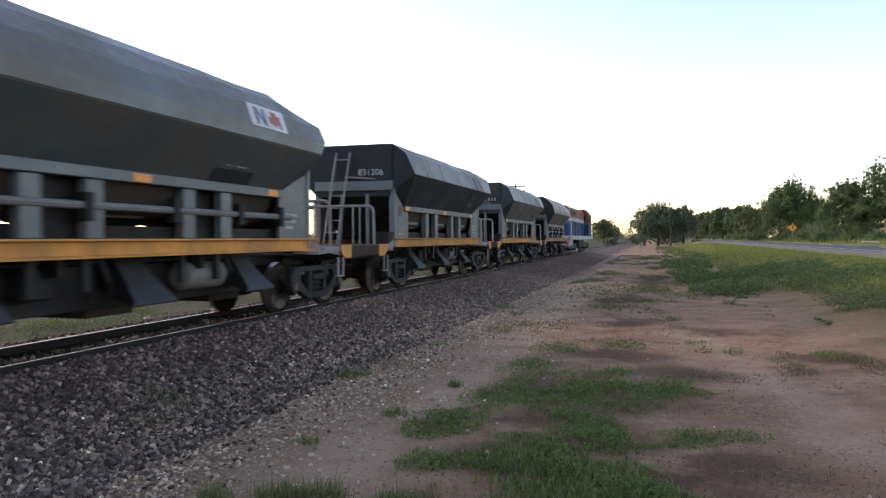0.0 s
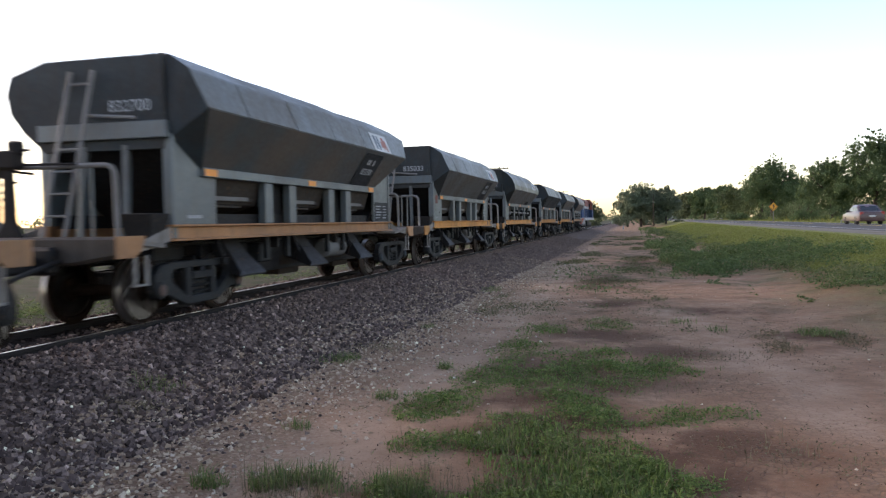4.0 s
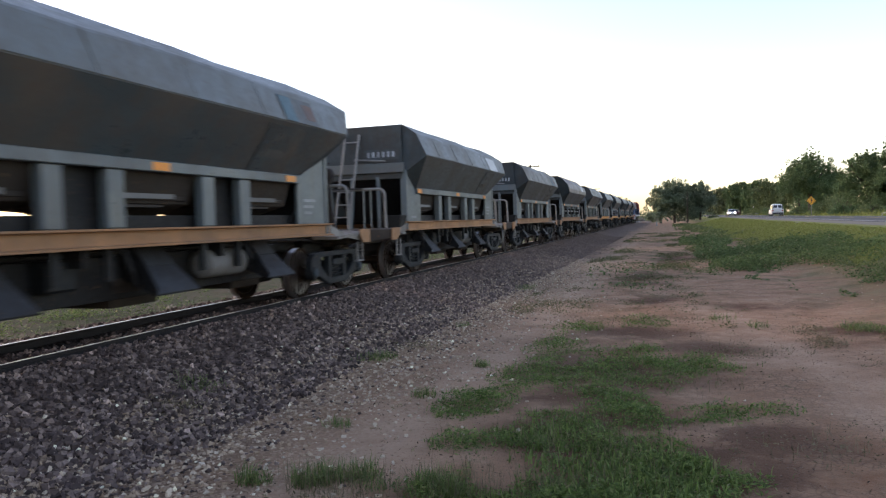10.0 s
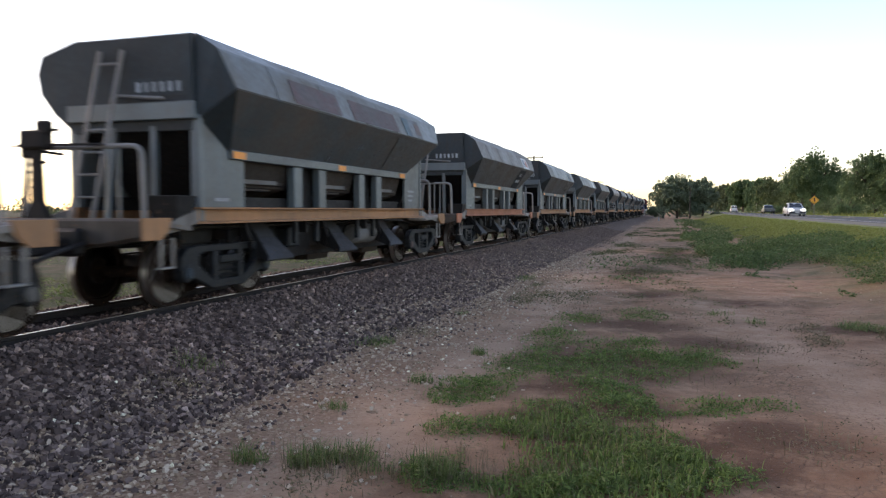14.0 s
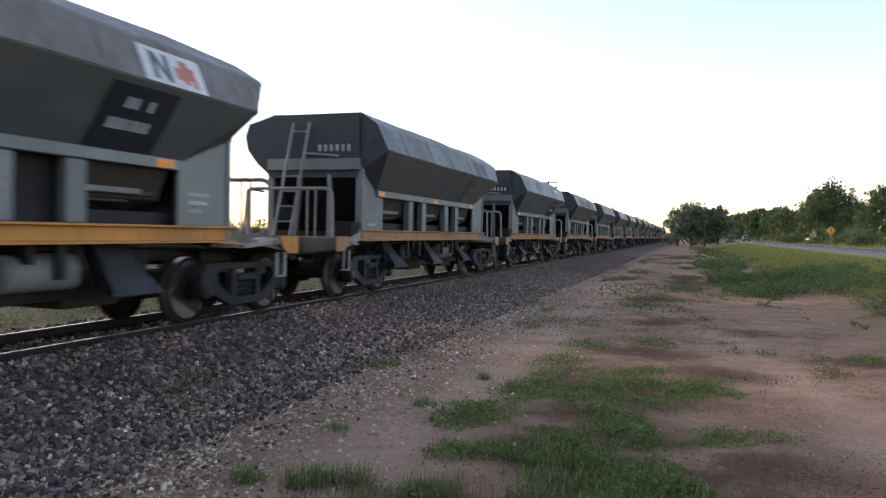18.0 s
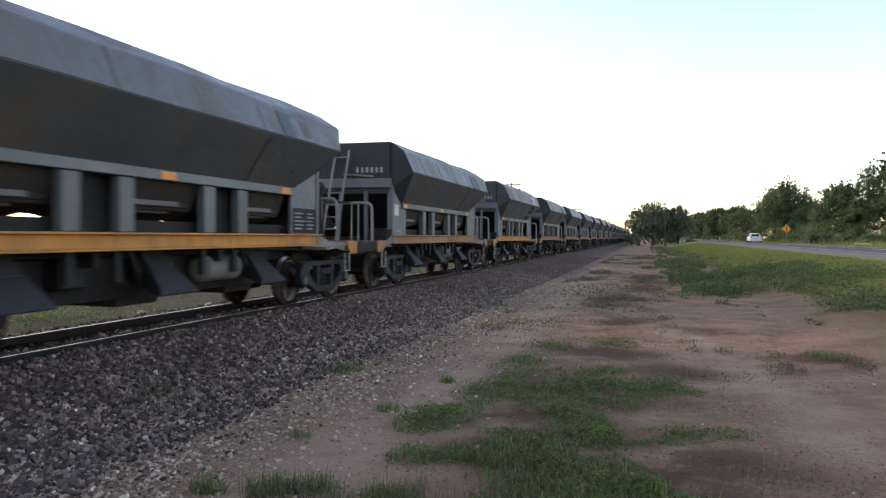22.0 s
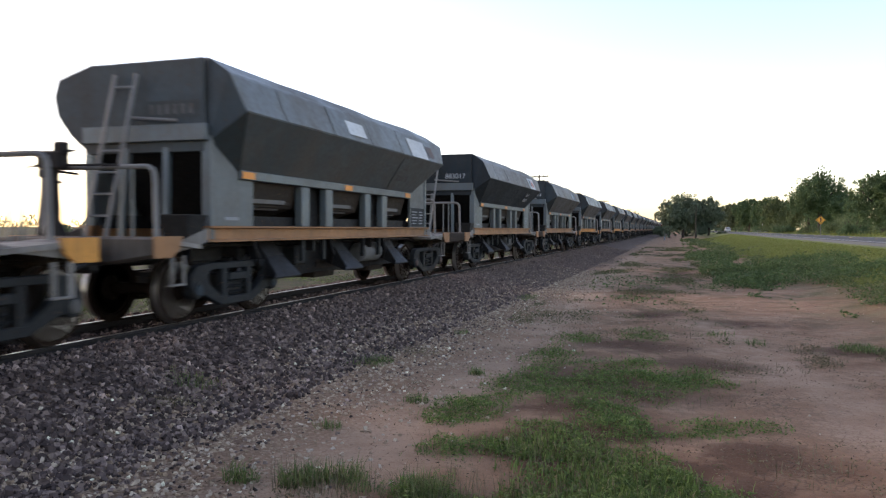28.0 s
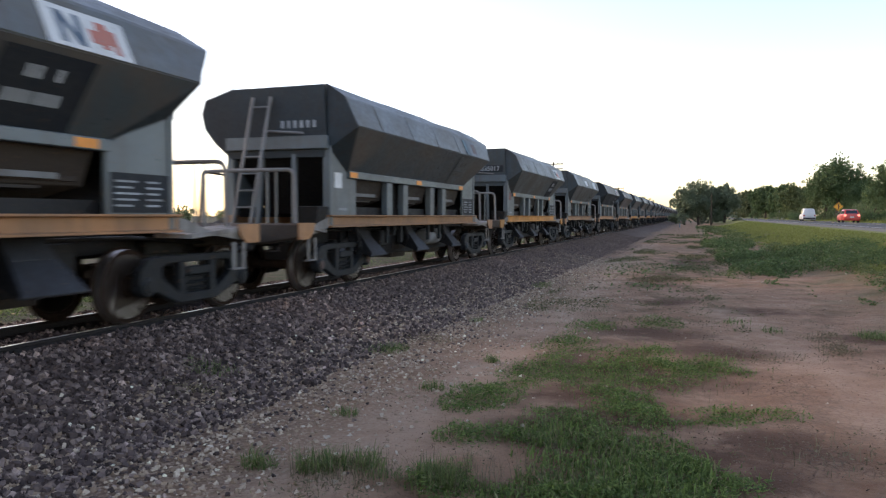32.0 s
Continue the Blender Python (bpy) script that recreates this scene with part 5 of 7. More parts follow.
# ---- two locomotives at the head of the train ----
M_LOCO_RED = painted("loco_red_paint", (0.20, 0.050, 0.035), dirt=(0.10, 0.06, 0.05), amount=0.4)
M_LOCO_BLUE = painted("loco_blue_paint", (0.014, 0.055, 0.150), dirt=(0.03, 0.035, 0.045), amount=0.35)
M_LOCO_WHITE = painted("loco_white_band", (0.40, 0.40, 0.40), dirt=(0.2, 0.18, 0.16), amount=0.5)
M_GLASS = glass_mat("dark_window_glass")
M_LAMP_OFF = plain("lamp_lens", (0.45, 0.44, 0.40), 0.2)
LOCO_L = 15.6


def locomotive():
    w = thing("locomotive", "diesel locomotive, red above, white band, blue below, pulling the train", "locomotive")
    part("frame", Build().box(-1.32, 1.32, -7.3, 7.3, 1.05, 1.32), M_LOCO_WHITE, w, "white frame edge", 0.02)
    part("lower_hood", Build().box(-0.88, 0.88, -6.2, 3.6, 1.32, 2.35), M_LOCO_BLUE, w, "blue lower hood", 0.03)
    part("hood_band", Build().box(-0.885, 0.885, -6.205, 3.6, 2.353, 2.60), M_LOCO_WHITE, w, "white band", 0.004)
    part("upper_hood", Build().prism([(-0.88, 2.604), (0.88, 2.604), (0.88, 3.15), (0.70, 3.36), (-0.70, 3.36), (-0.88, 3.15)], -6.2, 3.6), M_LOCO_RED, w, "dull red upper hood", 0.02)
    for i in range(7):
        for s in (-1, 1):
            part("hood_door", Build().box(min(s * 0.88, s * 0.90), max(s * 0.88, s * 0.90), -5.9 + 1.3 * i, -4.8 + 1.3 * i, 1.42, 2.30), M_LOCO_BLUE, w, "", 0.008)
    for i in range(3):
        part("grille", Build().box(-0.90, 0.90, -5.6 + 1.1 * i, -4.8 + 1.1 * i, 2.75, 3.10), M_UNDER, w, "dark radiator grille", 0.004)
    part("cab", Build().prism([(-1.30, 1.32), (1.30, 1.32), (1.30, 3.05), (0.95, 3.48), (-0.95, 3.48), (-1.30, 3.05)], 3.6, 6.0), M_LOCO_RED, w, "red cab", 0.03)
    part("cab_skirt", Build().box(-1.31, 1.31, 3.58, 6.02, 1.325, 2.25), M_LOCO_BLUE, w, "blue cab side", 0.01)
    for s in (-1, 1):
        for y in (4.0, 5.0):
            part("cab_window", Build().box(min(s * 1.295, s * 1.306), max(s * 1.295, s * 1.306), y, y + 0.7, 2.40, 2.95), M_GLASS, w)
        for y in (3.594, 6.0):
            part("cab_window", Build().box(min(s * 0.35, s * 1.05), max(s * 0.35, s * 1.05), y, y + 0.008, 2.55, 3.0), M_GLASS, w)
    part("nose", Build().box(-0.85, 0.85, 6.0, 7.1, 1.32, 2.45), M_LOCO_BLUE, w, "blue short nose", 0.06)
    part("exhaust", Build().box(-0.25, 0.25, -1.4, -0.6, 3.36, 3.52), M_UNDER, w, "", 0.02)
    part("fan", Build().tube([(0, -4.2, 3.36), (0, -4.2, 3.46)], 0.55, 20), M_UNDER, w)
    part("fuel_tank", Build().box(-1.1, 1.1, -1.6, 1.8, 0.42, 1.05), M_UNDER, w, "", 0.08)
    for s in (-1, 1):
        b = Build().tube([(s * 1.25, -7.0, 2.25), (s * 1.25, 3.5, 2.25)], 0.02, 6)
        for i in range(8):
            b.tube([(s * 1.25, -7.0 + 1.5 * i, 1.32), (s * 1.25, -7.0 + 1.5 * i, 2.25)], 0.02, 6)
        part("hand_rail", b, M_UNDER, w)
        b = Build().tube(bent([(s * 1.2, -7.32, 0.7), (s * 1.2, -7.32, 2.2), (s * 0.5, -7.32, 2.2)], 0.1), 0.022, 6)
        part("end_rail", b, M_LOCO_WHITE, w, "white end rail")
        for i in range(4):
            part("cab_step", Build().box(min(s * 0.95, s * 1.3), max(s * 0.95, s * 1.3), -7.35, -7.05, 0.30 + 0.25 * i, 0.33 + 0.25 * i), M_LOCO_WHITE, w)
    part("end_sheet", Build().box(-1.3, 1.3, -7.42, -7.30, 0.62, 1.30), M_LOCO_WHITE, w, "white striped end sheet", 0.02)
    for i in range(4):
        b = Build().add([(-1.1 + 0.6 * i, -7.425, 0.66), (-0.85 + 0.6 * i, -7.425, 0.66), (-0.60 + 0.6 * i, -7.425, 1.26), (-0.85 + 0.6 * i, -7.425, 1.26)], [(0, 1, 2, 3)])
        part("end_stripe", b, M_RED, w, "red slanted stripe")
    part("rear_lamp", Build().tube([(0, -6.2, 3.0), (0, -6.27, 3.0)], 0.14, 14), M_LAMP_OFF, w)
    for e in (-1, 1):
        part("coupler", Build().box(-0.13, 0.13, min(e * 7.4, e * 7.8), max(e * 7.4, e * 7.8), 0.70, 0.94), M_UNDER, w, "", 0.03)
        g = part("bogie", Build().box(-1.0, -0.86, -2.1, 2.1, 0.42, 0.78).box(0.86, 1.0, -2.1, 2.1, 0.42, 0.78).box(-0.9, 0.9, -0.2, 0.2, 0.45, 0.8), M_BOGIE, w, "", 0.03)
        g.location.y = e * 4.75
        for y in (-1.6, 0.0, 1.6):
            part("wheelset", ME_WHEELSET, [M_WHEEL, M_TREAD], g, at=pose(0, y, R_WHEEL))
            for s in (-1, 1):
                part("axle_box", ME_BOX, M_BOGIE, g, at=pose(s * 0.95, y, R_WHEEL, 0, 0, 0 if s > 0 else 180))
    return w


LOCOS = [locomotive()]
# the hood and frame are long: lengthen along the track, wheels keep their size
LOCO_L, STRETCH = 18.8, 1.2
for ob in LOCOS[0].children_recursive:
    if not ob.name.startswith(("wheelset", "axle_box")):
        ob.data.transform(Matrix.Diagonal((1, STRETCH, 1.06, 1)))
        ob.location.y *= STRETCH


# ---- vehicles on the highway ----
M_TYRE = plain("tyre_rubber", (0.018, 0.018, 0.018), 0.85)
M_RIM = plain("wheel_rim", (0.35, 0.35, 0.36), 0.4, 0.7)
M_TRIM = plain("black_plastic_trim", (0.022, 0.022, 0.024), 0.6)
M_HEAD = glowing("headlamp_lit", (1.0, 0.93, 0.82), 14.0)
M_TAIL = glowing("tail_lamp_lit", (0.30, 0.02, 0.015), 0.03)
M_BRAKE = glowing("brake_lamp_lit", (1.0, 0.22, 0.15), 0.8)
M_PLATE = plain("number_plate_blank", (0.45, 0.45, 0.44), 0.5)


def car_paint(name, color, rough=0.32):
    m, nt, p = material(name, rough)
    f = noise_of(nt, coords(nt), 3.0, 4)
    nt.links.new(ramp(nt, f, [(0.3, tuple(c * 0.88 for c in color)), (0.75, color)]), p.inputs["Base Color"])
    p.inputs["Coat Weight"].default_value = 0.5
    return m


ME_TYRE = Build().lathe_x([(-0.10, 0.20), (-0.105, 0.28), (-0.07, 0.315), (0.07, 0.315), (0.105, 0.28), (0.10, 0.20)], 0, 0, 20).mesh("tyre", [M_TYRE], 0, True)
ME_RIM = Build().lathe_x([(0.02, 0.0), (0.07, 0.05), (0.05, 0.10), (0.085, 0.19), (0.095, 0.21), (-0.05, 0.21), (-0.05, 0.0)], 0, 0, 20).mesh("rim", [M_RIM], 0, True)


def vehicle(name, label, category, color, L, W, H, belt, low, cabin, head=None, tail=None, bed=False, panel=False):
    """A car from its side profile. low: the lower body's (y, z); cabin: the greenhouse's (y, z), both from rear to front over the top."""
    paint = car_paint(name + "_paint", color)
    v = thing(name, label, category, "vehicles on the highway")
    hw = W / 2
    rings = []
    for x, k, dz in ((-hw, 0.955, 0.05), (-hw * 0.95, 1.0, 0.0), (-hw * 0.6, 1.01, -0.015), (0, 1.015, -0.02), (hw * 0.6, 1.01, -0.015), (hw * 0.95, 1.0, 0.0), (hw, 0.955, 0.05)):
        rings.append([(x, y * k, max(0.16, z - (dz if z > 0.5 else -dz * 0.6))) for y, z in low])
    part("body", Build().loft(rings), paint, v, "", 0.0, True)
    rings = []
    for x, k, top in ((-hw * 0.90, 0.0, 0), (-hw * 0.72, 1.0, 0), (0, 1.0, 0.03), (hw * 0.72, 1.0, 0), (hw * 0.90, 0.0, 0)):
        ring = []
        for y, z in cabin:
            if k == 0.0 and z > belt + 0.1:
                ring.append((x * 0.86, y * 0.985, z - 0.05))
            else:
                ring.append((x, y, z + (top if z > belt + 0.1 else 0)))
        rings.append(ring)
    part("cabin", Build().loft(rings), paint, v, "", 0.0, True)
    # glass: front and rear panes, side panes, a little proud of the cabin
    (r0, r1, f1, f0) = (cabin[0], cabin[1], cabin[-2], cabin[-1])
    def pane(a, c, out, low=0.12):
        b = Build()
        d = Vector((0, c[0] - a[0], c[1] - a[1])).normalized()
        n = Vector((0, d.z, -d.y)) * out
        lo, hi = Vector((0, *a)).lerp(Vector((0, *c)), low), Vector((0, *a)).lerp(Vector((0, *c)), 0.90)
        vs = [lo + Vector((-hw * 0.74, 0, 0)) + n, lo + Vector((hw * 0.74, 0, 0)) + n, hi + Vector((hw * 0.60, 0, 0)) + n, hi + Vector((-hw * 0.60, 0, 0)) + n]
        return b.add(vs + [p - n * 1.5 for p in vs], [(0, 1, 2, 3), (4, 7, 6, 5), (0, 4, 5, 1), (1, 5, 6, 2), (2, 6, 7, 3), (3, 7, 4, 0)])
    part("windscreen", pane(f0, f1, -0.035), M_GLASS, v)
    if not panel:
        part("rear_window", pane(r0, r1, 0.035, 0.34 if H > 1.6 else 0.12), M_GLASS, v)
        if H > 1.6:
            part("door_seam", Build().side([(r0[0] - 0.05, r0[1]), (r0[0] + 0.06, r0[1]), (r1[0] + 0.06, r1[1]), (r1[0] - 0.05, r1[1])], -0.05, 0.05), paint, v)
    ymid = (r1[0] + f1[0]) / 2
    for s in (-1, 1):
        for y0, y1 in ((r1[0] - 0.10, ymid - 0.04), (ymid + 0.04, f1[0] + 0.22))[1 if panel else 0:]:
            zt, zb = H - 0.16, belt + 0.03
            b = Build().add([(s * hw * 0.905, y0 - 0.08, zb), (s * hw * 0.905, y1 + 0.10, zb), (s * hw * 0.83, y1 - 0.10, zt), (s * hw * 0.83, y0 + 0.06, zt),
                             (s * hw * 0.80, y0 - 0.08, zb), (s * hw * 0.80, y1 + 0.10, zb), (s * hw * 0.72, y1 - 0.10, zt), (s * hw * 0.72, y0 + 0.06, zt)],
                            [(0, 1, 2, 3), (4, 7, 6, 5), (0, 4, 5, 1), (1, 5, 6, 2), (2, 6, 7, 3), (3, 7, 4, 0)])
            part("side_window", b, M_GLASS, v)
        part("mirror", Build().box(min(s * hw * 0.9, s * (hw + 0.14)), max(s * hw * 0.9, s * (hw + 0.14)), f0[0] - 0.45, f0[0] - 0.33, belt - 0.02, belt + 0.12), M_TRIM, v, "", 0.02)
        part("headlamp", Build().box(min(s * hw * 0.50, s * hw * 0.88), max(s * hw * 0.50, s * hw * 0.88), L / 2 - 0.16, L / 2 + 0.004, 0.60, 0.76), head or M_LAMP_OFF, v, "", 0.02)
        part("tail_lamp", Build().box(min(s * hw * 0.66, s * hw * 0.93), max(s * hw * 0.66, s * hw * 0.93), -L / 2 - 0.004, -L / 2 + 0.16, 0.70, 0.92), tail or M_TAIL, v, "red tail lamp", 0.02)
        for y in (-L * 0.29, L * 0.31):
            t = part("wheel", ME_TYRE, M_TYRE, v, at=pose(s * (hw - 0.10), y, 0.315, 0, 0, 0 if s > 0 else 180))
            part("rim", ME_RIM, M_RIM, t)
    part("rear_bumper", Build().box(-hw * 0.93, hw * 0.93, -L / 2 - 0.05, -L / 2 + 0.2, 0.30, 0.52), M_TRIM if H > 1.5 else paint, v, "", 0.04)
    part("front_bumper", Build().box(-hw * 0.93, hw * 0.93, L / 2 - 0.2, L / 2 + 0.05, 0.28, 0.50), M_TRIM, v, "", 0.04)
    part("number_plate", Build().box(-0.2, 0.2, -L / 2 - 0.058, -L / 2 - 0.04, 0.56, 0.68), M_PLATE, v)
    part("number_plate", Build().box(-0.2, 0.2, L / 2 + 0.04, L / 2 + 0.058, 0.36, 0.48), M_PLATE, v)
    if bed:
        part("cargo_bed", Build().box(-hw * 0.84, hw * 0.84, -L / 2 + 0.1, -0.75, 0.86, 0.95), M_TRIM, v)
    return v


SEDAN_LOW = [(-2.18, 0.25), (-2.22, 0.60), (-2.16, 0.90), (-1.55, 0.97), (0.80, 0.93), (2.00, 0.76), (2.18, 0.62), (2.20, 0.25)]
SEDAN_CAB = [(-1.72, 0.90), (-1.05, 1.38), (-0.55, 1.43), (0.15, 1.42), (0.98, 0.88)]
HATCH_LOW = [(-1.95, 0.25), (-2.0, 0.60), (-1.92, 0.98), (-1.0, 0.97), (0.90, 0.94), (1.85, 0.76), (2.0, 0.60), (2.0, 0.25)]
HATCH_CAB = [(-1.88, 0.92), (-1.48, 1.40), (-0.85, 1.46), (0.20, 1.44), (1.05, 0.90)]
VAN_LOW = [(-2.0, 0.25), (-2.05, 0.60), (-2.02, 1.05), (-1.0, 1.05), (1.00, 1.02), (1.80, 0.86), (2.02, 0.62), (2.02, 0.25)]
VAN_CAB = [(-2.0, 1.0), (-1.88, 1.74), (-1.3, 1.82), (0.35, 1.78), (1.15, 0.98)]
PICK_LOW = [(-2.35, 0.35), (-2.38, 0.60), (-2.36, 0.98), (-0.9, 1.0), (0.90, 0.98), (2.10, 0.90), (2.30, 0.66), (2.32, 0.35)]
PICK_CAB = [(-0.85, 0.96), (-0.65, 1.48), (-0.25, 1.54), (0.35, 1.52), (1.02, 0.94)]
CARS = [
    (vehicle("silver_sedan", "silver-grey sedan with lit headlamps on the near lane", "car", (0.36, 0.37, 0.37), 4.4, 1.70, 1.43, 0.92, SEDAN_LOW, SEDAN_CAB, head=M_HEAD), 12.5, 180, -20.4, 12.5, 118.5),
    (vehicle("maroon_sedan", "dark maroon sedan driving away", "car", (0.075, 0.028, 0.030), 4.4, 1.70, 1.43, 0.92, SEDAN_LOW, SEDAN_CAB), 16.0, 0, 24.1, 7.0, 132.8),
    (vehicle("white_van", "white panel van with rear windows driving away", "van", (0.66, 0.66, 0.65), 4.1, 1.72, 1.82, 1.02, VAN_LOW, VAN_CAB), 16.0, 0, 22.4, 9.0, 105.7),
    (vehicle("grey_pickup", "dark grey pickup truck driving away", "pickup", (0.085, 0.095, 0.10), 4.7, 1.75, 1.54, 0.97, PICK_LOW, PICK_CAB, bed=True), 16.2, 0, 22.0, 12.5, 110.5),
    (vehicle("white_sedan", "white sedan driving away", "car", (0.68, 0.68, 0.68), 4.4, 1.72, 1.45, 0.92, SEDAN_LOW, SEDAN_CAB), 16.0, 0, 24.4, 22.0, 125.5),
    (vehicle("delivery_van", "white small delivery van driving away", "van", (0.62, 0.63, 0.64), 4.1, 1.75, 1.85, 1.02, VAN_LOW, VAN_CAB, panel=True), 16.0, 0, 19.8, 30.5, 92.5),
    (vehicle("red_hatchback", "bright red hatchback with its brake lamps lit", "car", (0.55, 0.035, 0.025), 4.0, 1.68, 1.46, 0.94, HATCH_LOW, HATCH_CAB, tail=M_BRAKE), 16.5, 0, 17.3, 31.5, 85.4),
]


# ---- trees, bushes, poles, sign ----
def leaf_material(name, dark, light):
    m, nt, p = material(name, 0.7)
    g = nt.nodes.new("ShaderNodeNewGeometry")
    nt.links.new(ramp(nt, g.outputs["Random Per Island"], [(0, dark), (0.7, tuple(0.5 * (a + b) for a, b in zip(dark, light))), (1, light)]), p.inputs["Base Color"])
    p.inputs["Specular IOR Level"].default_value = 0.2
    through_leaf = nt.nodes.new("ShaderNodeBsdfTranslucent")
    nt.links.new(p.inputs["Base Color"].links[0].from_socket, through_leaf.inputs["Color"])
    blend = nt.nodes.new("ShaderNodeMixShader")
    blend.inputs[0].default_value = 0.5
    nt.links.new(p.outputs[0], blend.inputs[1])
    nt.links.new(through_leaf.outputs[0], blend.inputs[2])
    nt.links.new(blend.outputs[0], nt.nodes["Material Output"].inputs["Surface"])
    return m


M_LEAF = leaf_material("leaves_dark_green", (0.082, 0.132, 0.062), (0.150, 0.216, 0.105))
M_LEAF_OLIVE = leaf_material("leaves_olive", (0.095, 0.118, 0.064), (0.215, 0.245, 0.132))
# thicket leaves paled and greyed, with the distance haze put into their colour
M_LEAF_THICKET = leaf_material("leaves_hazy_olive", (0.160, 0.205, 0.135), (0.260, 0.315, 0.210))
M_LEAF_PALE = leaf_material("leaves_pale_green", (0.095, 0.130, 0.060), (0.200, 0.245, 0.120))
M_BARK = plain("bark_brown", (0.075, 0.058, 0.045), 0.9, 0, 0.3)


def leaf_cloud(name, centres, radii, per, size, mat, parent, rng, up=0.25):
    """Leaves as small folded quads in clumps round the given centres."""
    k = len(centres)
    n = k * per
    c = np.repeat(np.asarray(centres), per, 0)
    r = np.repeat(np.asarray(radii), per)[:, None]
    d = rng.normal(size=(n, 3))
    d /= np.linalg.norm(d, axis=1)[:, None]
    pos = c + d * r * rng.uniform(0.25, 1.0, (n, 1)) ** 0.6 * np.array([1, 1, 0.8])
    a = rng.normal(size=(n, 3))
    a /= np.linalg.norm(a, axis=1)[:, None]
    b = np.cross(a, rng.normal(size=(n, 3)))
    b /= np.linalg.norm(b, axis=1)[:, None] + 1e-9
    a[:, 2] += up
    s = rng.uniform(size[0], size[1], (n, 1))
    v = np.stack([pos - a * s, pos + b * s * 0.45, pos + a * s, pos - b * s * 0.45], 1).reshape(-1, 3)
    f = np.arange(4 * n).reshape(-1, 4)
    me = bpy.data.meshes.new(name)
    me.from_pydata(v.tolist(), [], f.tolist())
    me.materials.append(mat)
    ob = new(name, me)
    if parent:
        ob.parent = parent
    return ob


def tree(x, y, z0, top, spread, seed, label, mat=M_LEAF, clumps=150, per=80, leaf=(0.09, 0.21), spiky=0.0, low=0.02):
    rng = np.random.default_rng(seed)
    t = thing("tree", label, "tree", "roadside trees", at=pose(x, y, z0))
    h = top - z0
    b = Build()
    lean = rng.uniform(-0.4, 0.4, 2)
    fork = h * 0.30
    b.tube([(0, 0, -0.2), (lean[0] * 0.3, lean[1] * 0.3, fork * 0.5), (lean[0] * 0.6, lean[1] * 0.6, fork)], [h * 0.030, h * 0.024, h * 0.020], 9)
    part("trunk", b, M_BARK, t, "", 0, True)
    for i in range(7):
        a = i * 2.4 + rng.uniform(0, 1)
        rr = spread * rng.uniform(0.35, 0.75)
        tip = (lean[0] + rr * math.cos(a), lean[1] + rr * math.sin(a), h * rng.uniform(0.55, 0.9))
        mid = (lean[0] * 0.8 + rr * 0.45 * math.cos(a), lean[1] * 0.8 + rr * 0.45 * math.sin(a), fork + (tip[2] - fork) * 0.55)
        part("limb", Build().tube([(lean[0] * 0.6, lean[1] * 0.6, fork * 0.95), mid, tip], [h * 0.014, h * 0.010, h * 0.003], 6), M_BARK, t, "", 0, True)
    # big lumps make the outline; small clumps cover their skin
    lumps = [(lean[0] * 0.5, lean[1] * 0.5, h * 0.50, spread * 0.70, h * 0.38)]
    for i in range(14):
        a = i * 2.39996 + rng.uniform(-0.4, 0.4)
        k = rng.uniform(0, 1)
        r0 = spread * rng.uniform(0.30, 0.50)
        lumps.append(((spread - r0 * 0.85) * math.cos(a), (spread - r0 * 0.85) * math.sin(a), h * (low + 0.12 + 0.50 * k), r0, r0 * rng.uniform(0.75, 1.05)))
    for i in range(5):
        a = i * 1.7 + seed
        lumps.append((spread * 0.40 * math.cos(a), spread * 0.40 * math.sin(a), h * rng.uniform(0.68, 0.78), spread * 0.36, h * 0.17))
    cen, rad = [], []
    for i in range(int(clumps * 2.6)):
        lx, ly, lz, lr, lh = lumps[i % len(lumps)]
        d = rng.normal(size=3)
        d /= np.linalg.norm(d)
        q = rng.uniform(0.55, 1.06)
        cen.append((lx + d[0] * lr * q, ly + d[1] * lr * q, max(0.4, lz + d[2] * lh * q)))
        rad.append(spread * rng.uniform(0.05, 0.13))
    # sprays of leaves that stand out of the skin
    for i in range(int(45 + 55 * spiky)):
        a, rr = rng.uniform(0, 2 * math.pi), spread * rng.uniform(0.05, 0.95)
        zs = h * (0.81 - 0.40 * (rr / spread) ** 2)
        out = rng.uniform(0.0, 0.5) * rr / spread
        tall = h * rng.uniform(0.025, 0.050) * (1 + spiky * rng.uniform(0, 0.9))
        for j in range(4):
            cen.append((rr * math.cos(a) * (1 + 0.05 * j * out), rr * math.sin(a) * (1 + 0.05 * j * out), zs + j * tall * (1 - 0.5 * out)))
            rad.append(spread * (0.050 - 0.010 * j))
    # a dense heart of larger leaf masses
    hc = []
    for i in range(60):
        d = rng.normal(size=3)
        d *= rng.uniform(0.1, 0.78) / np.linalg.norm(d)
        hc.append((d[0] * spread * 0.85, d[1] * spread * 0.85, h * (0.48 + 0.38 * d[2])))
    leaf_cloud("inner_crown", hc, [spread * 0.2] * 60, 44, (leaf[1] * 1.2, leaf[1] * 2.4), mat, t, rng)
    leaf_cloud("crown", cen, rad, int(per * 0.60), leaf, mat, t, rng, 0.5)
    return t


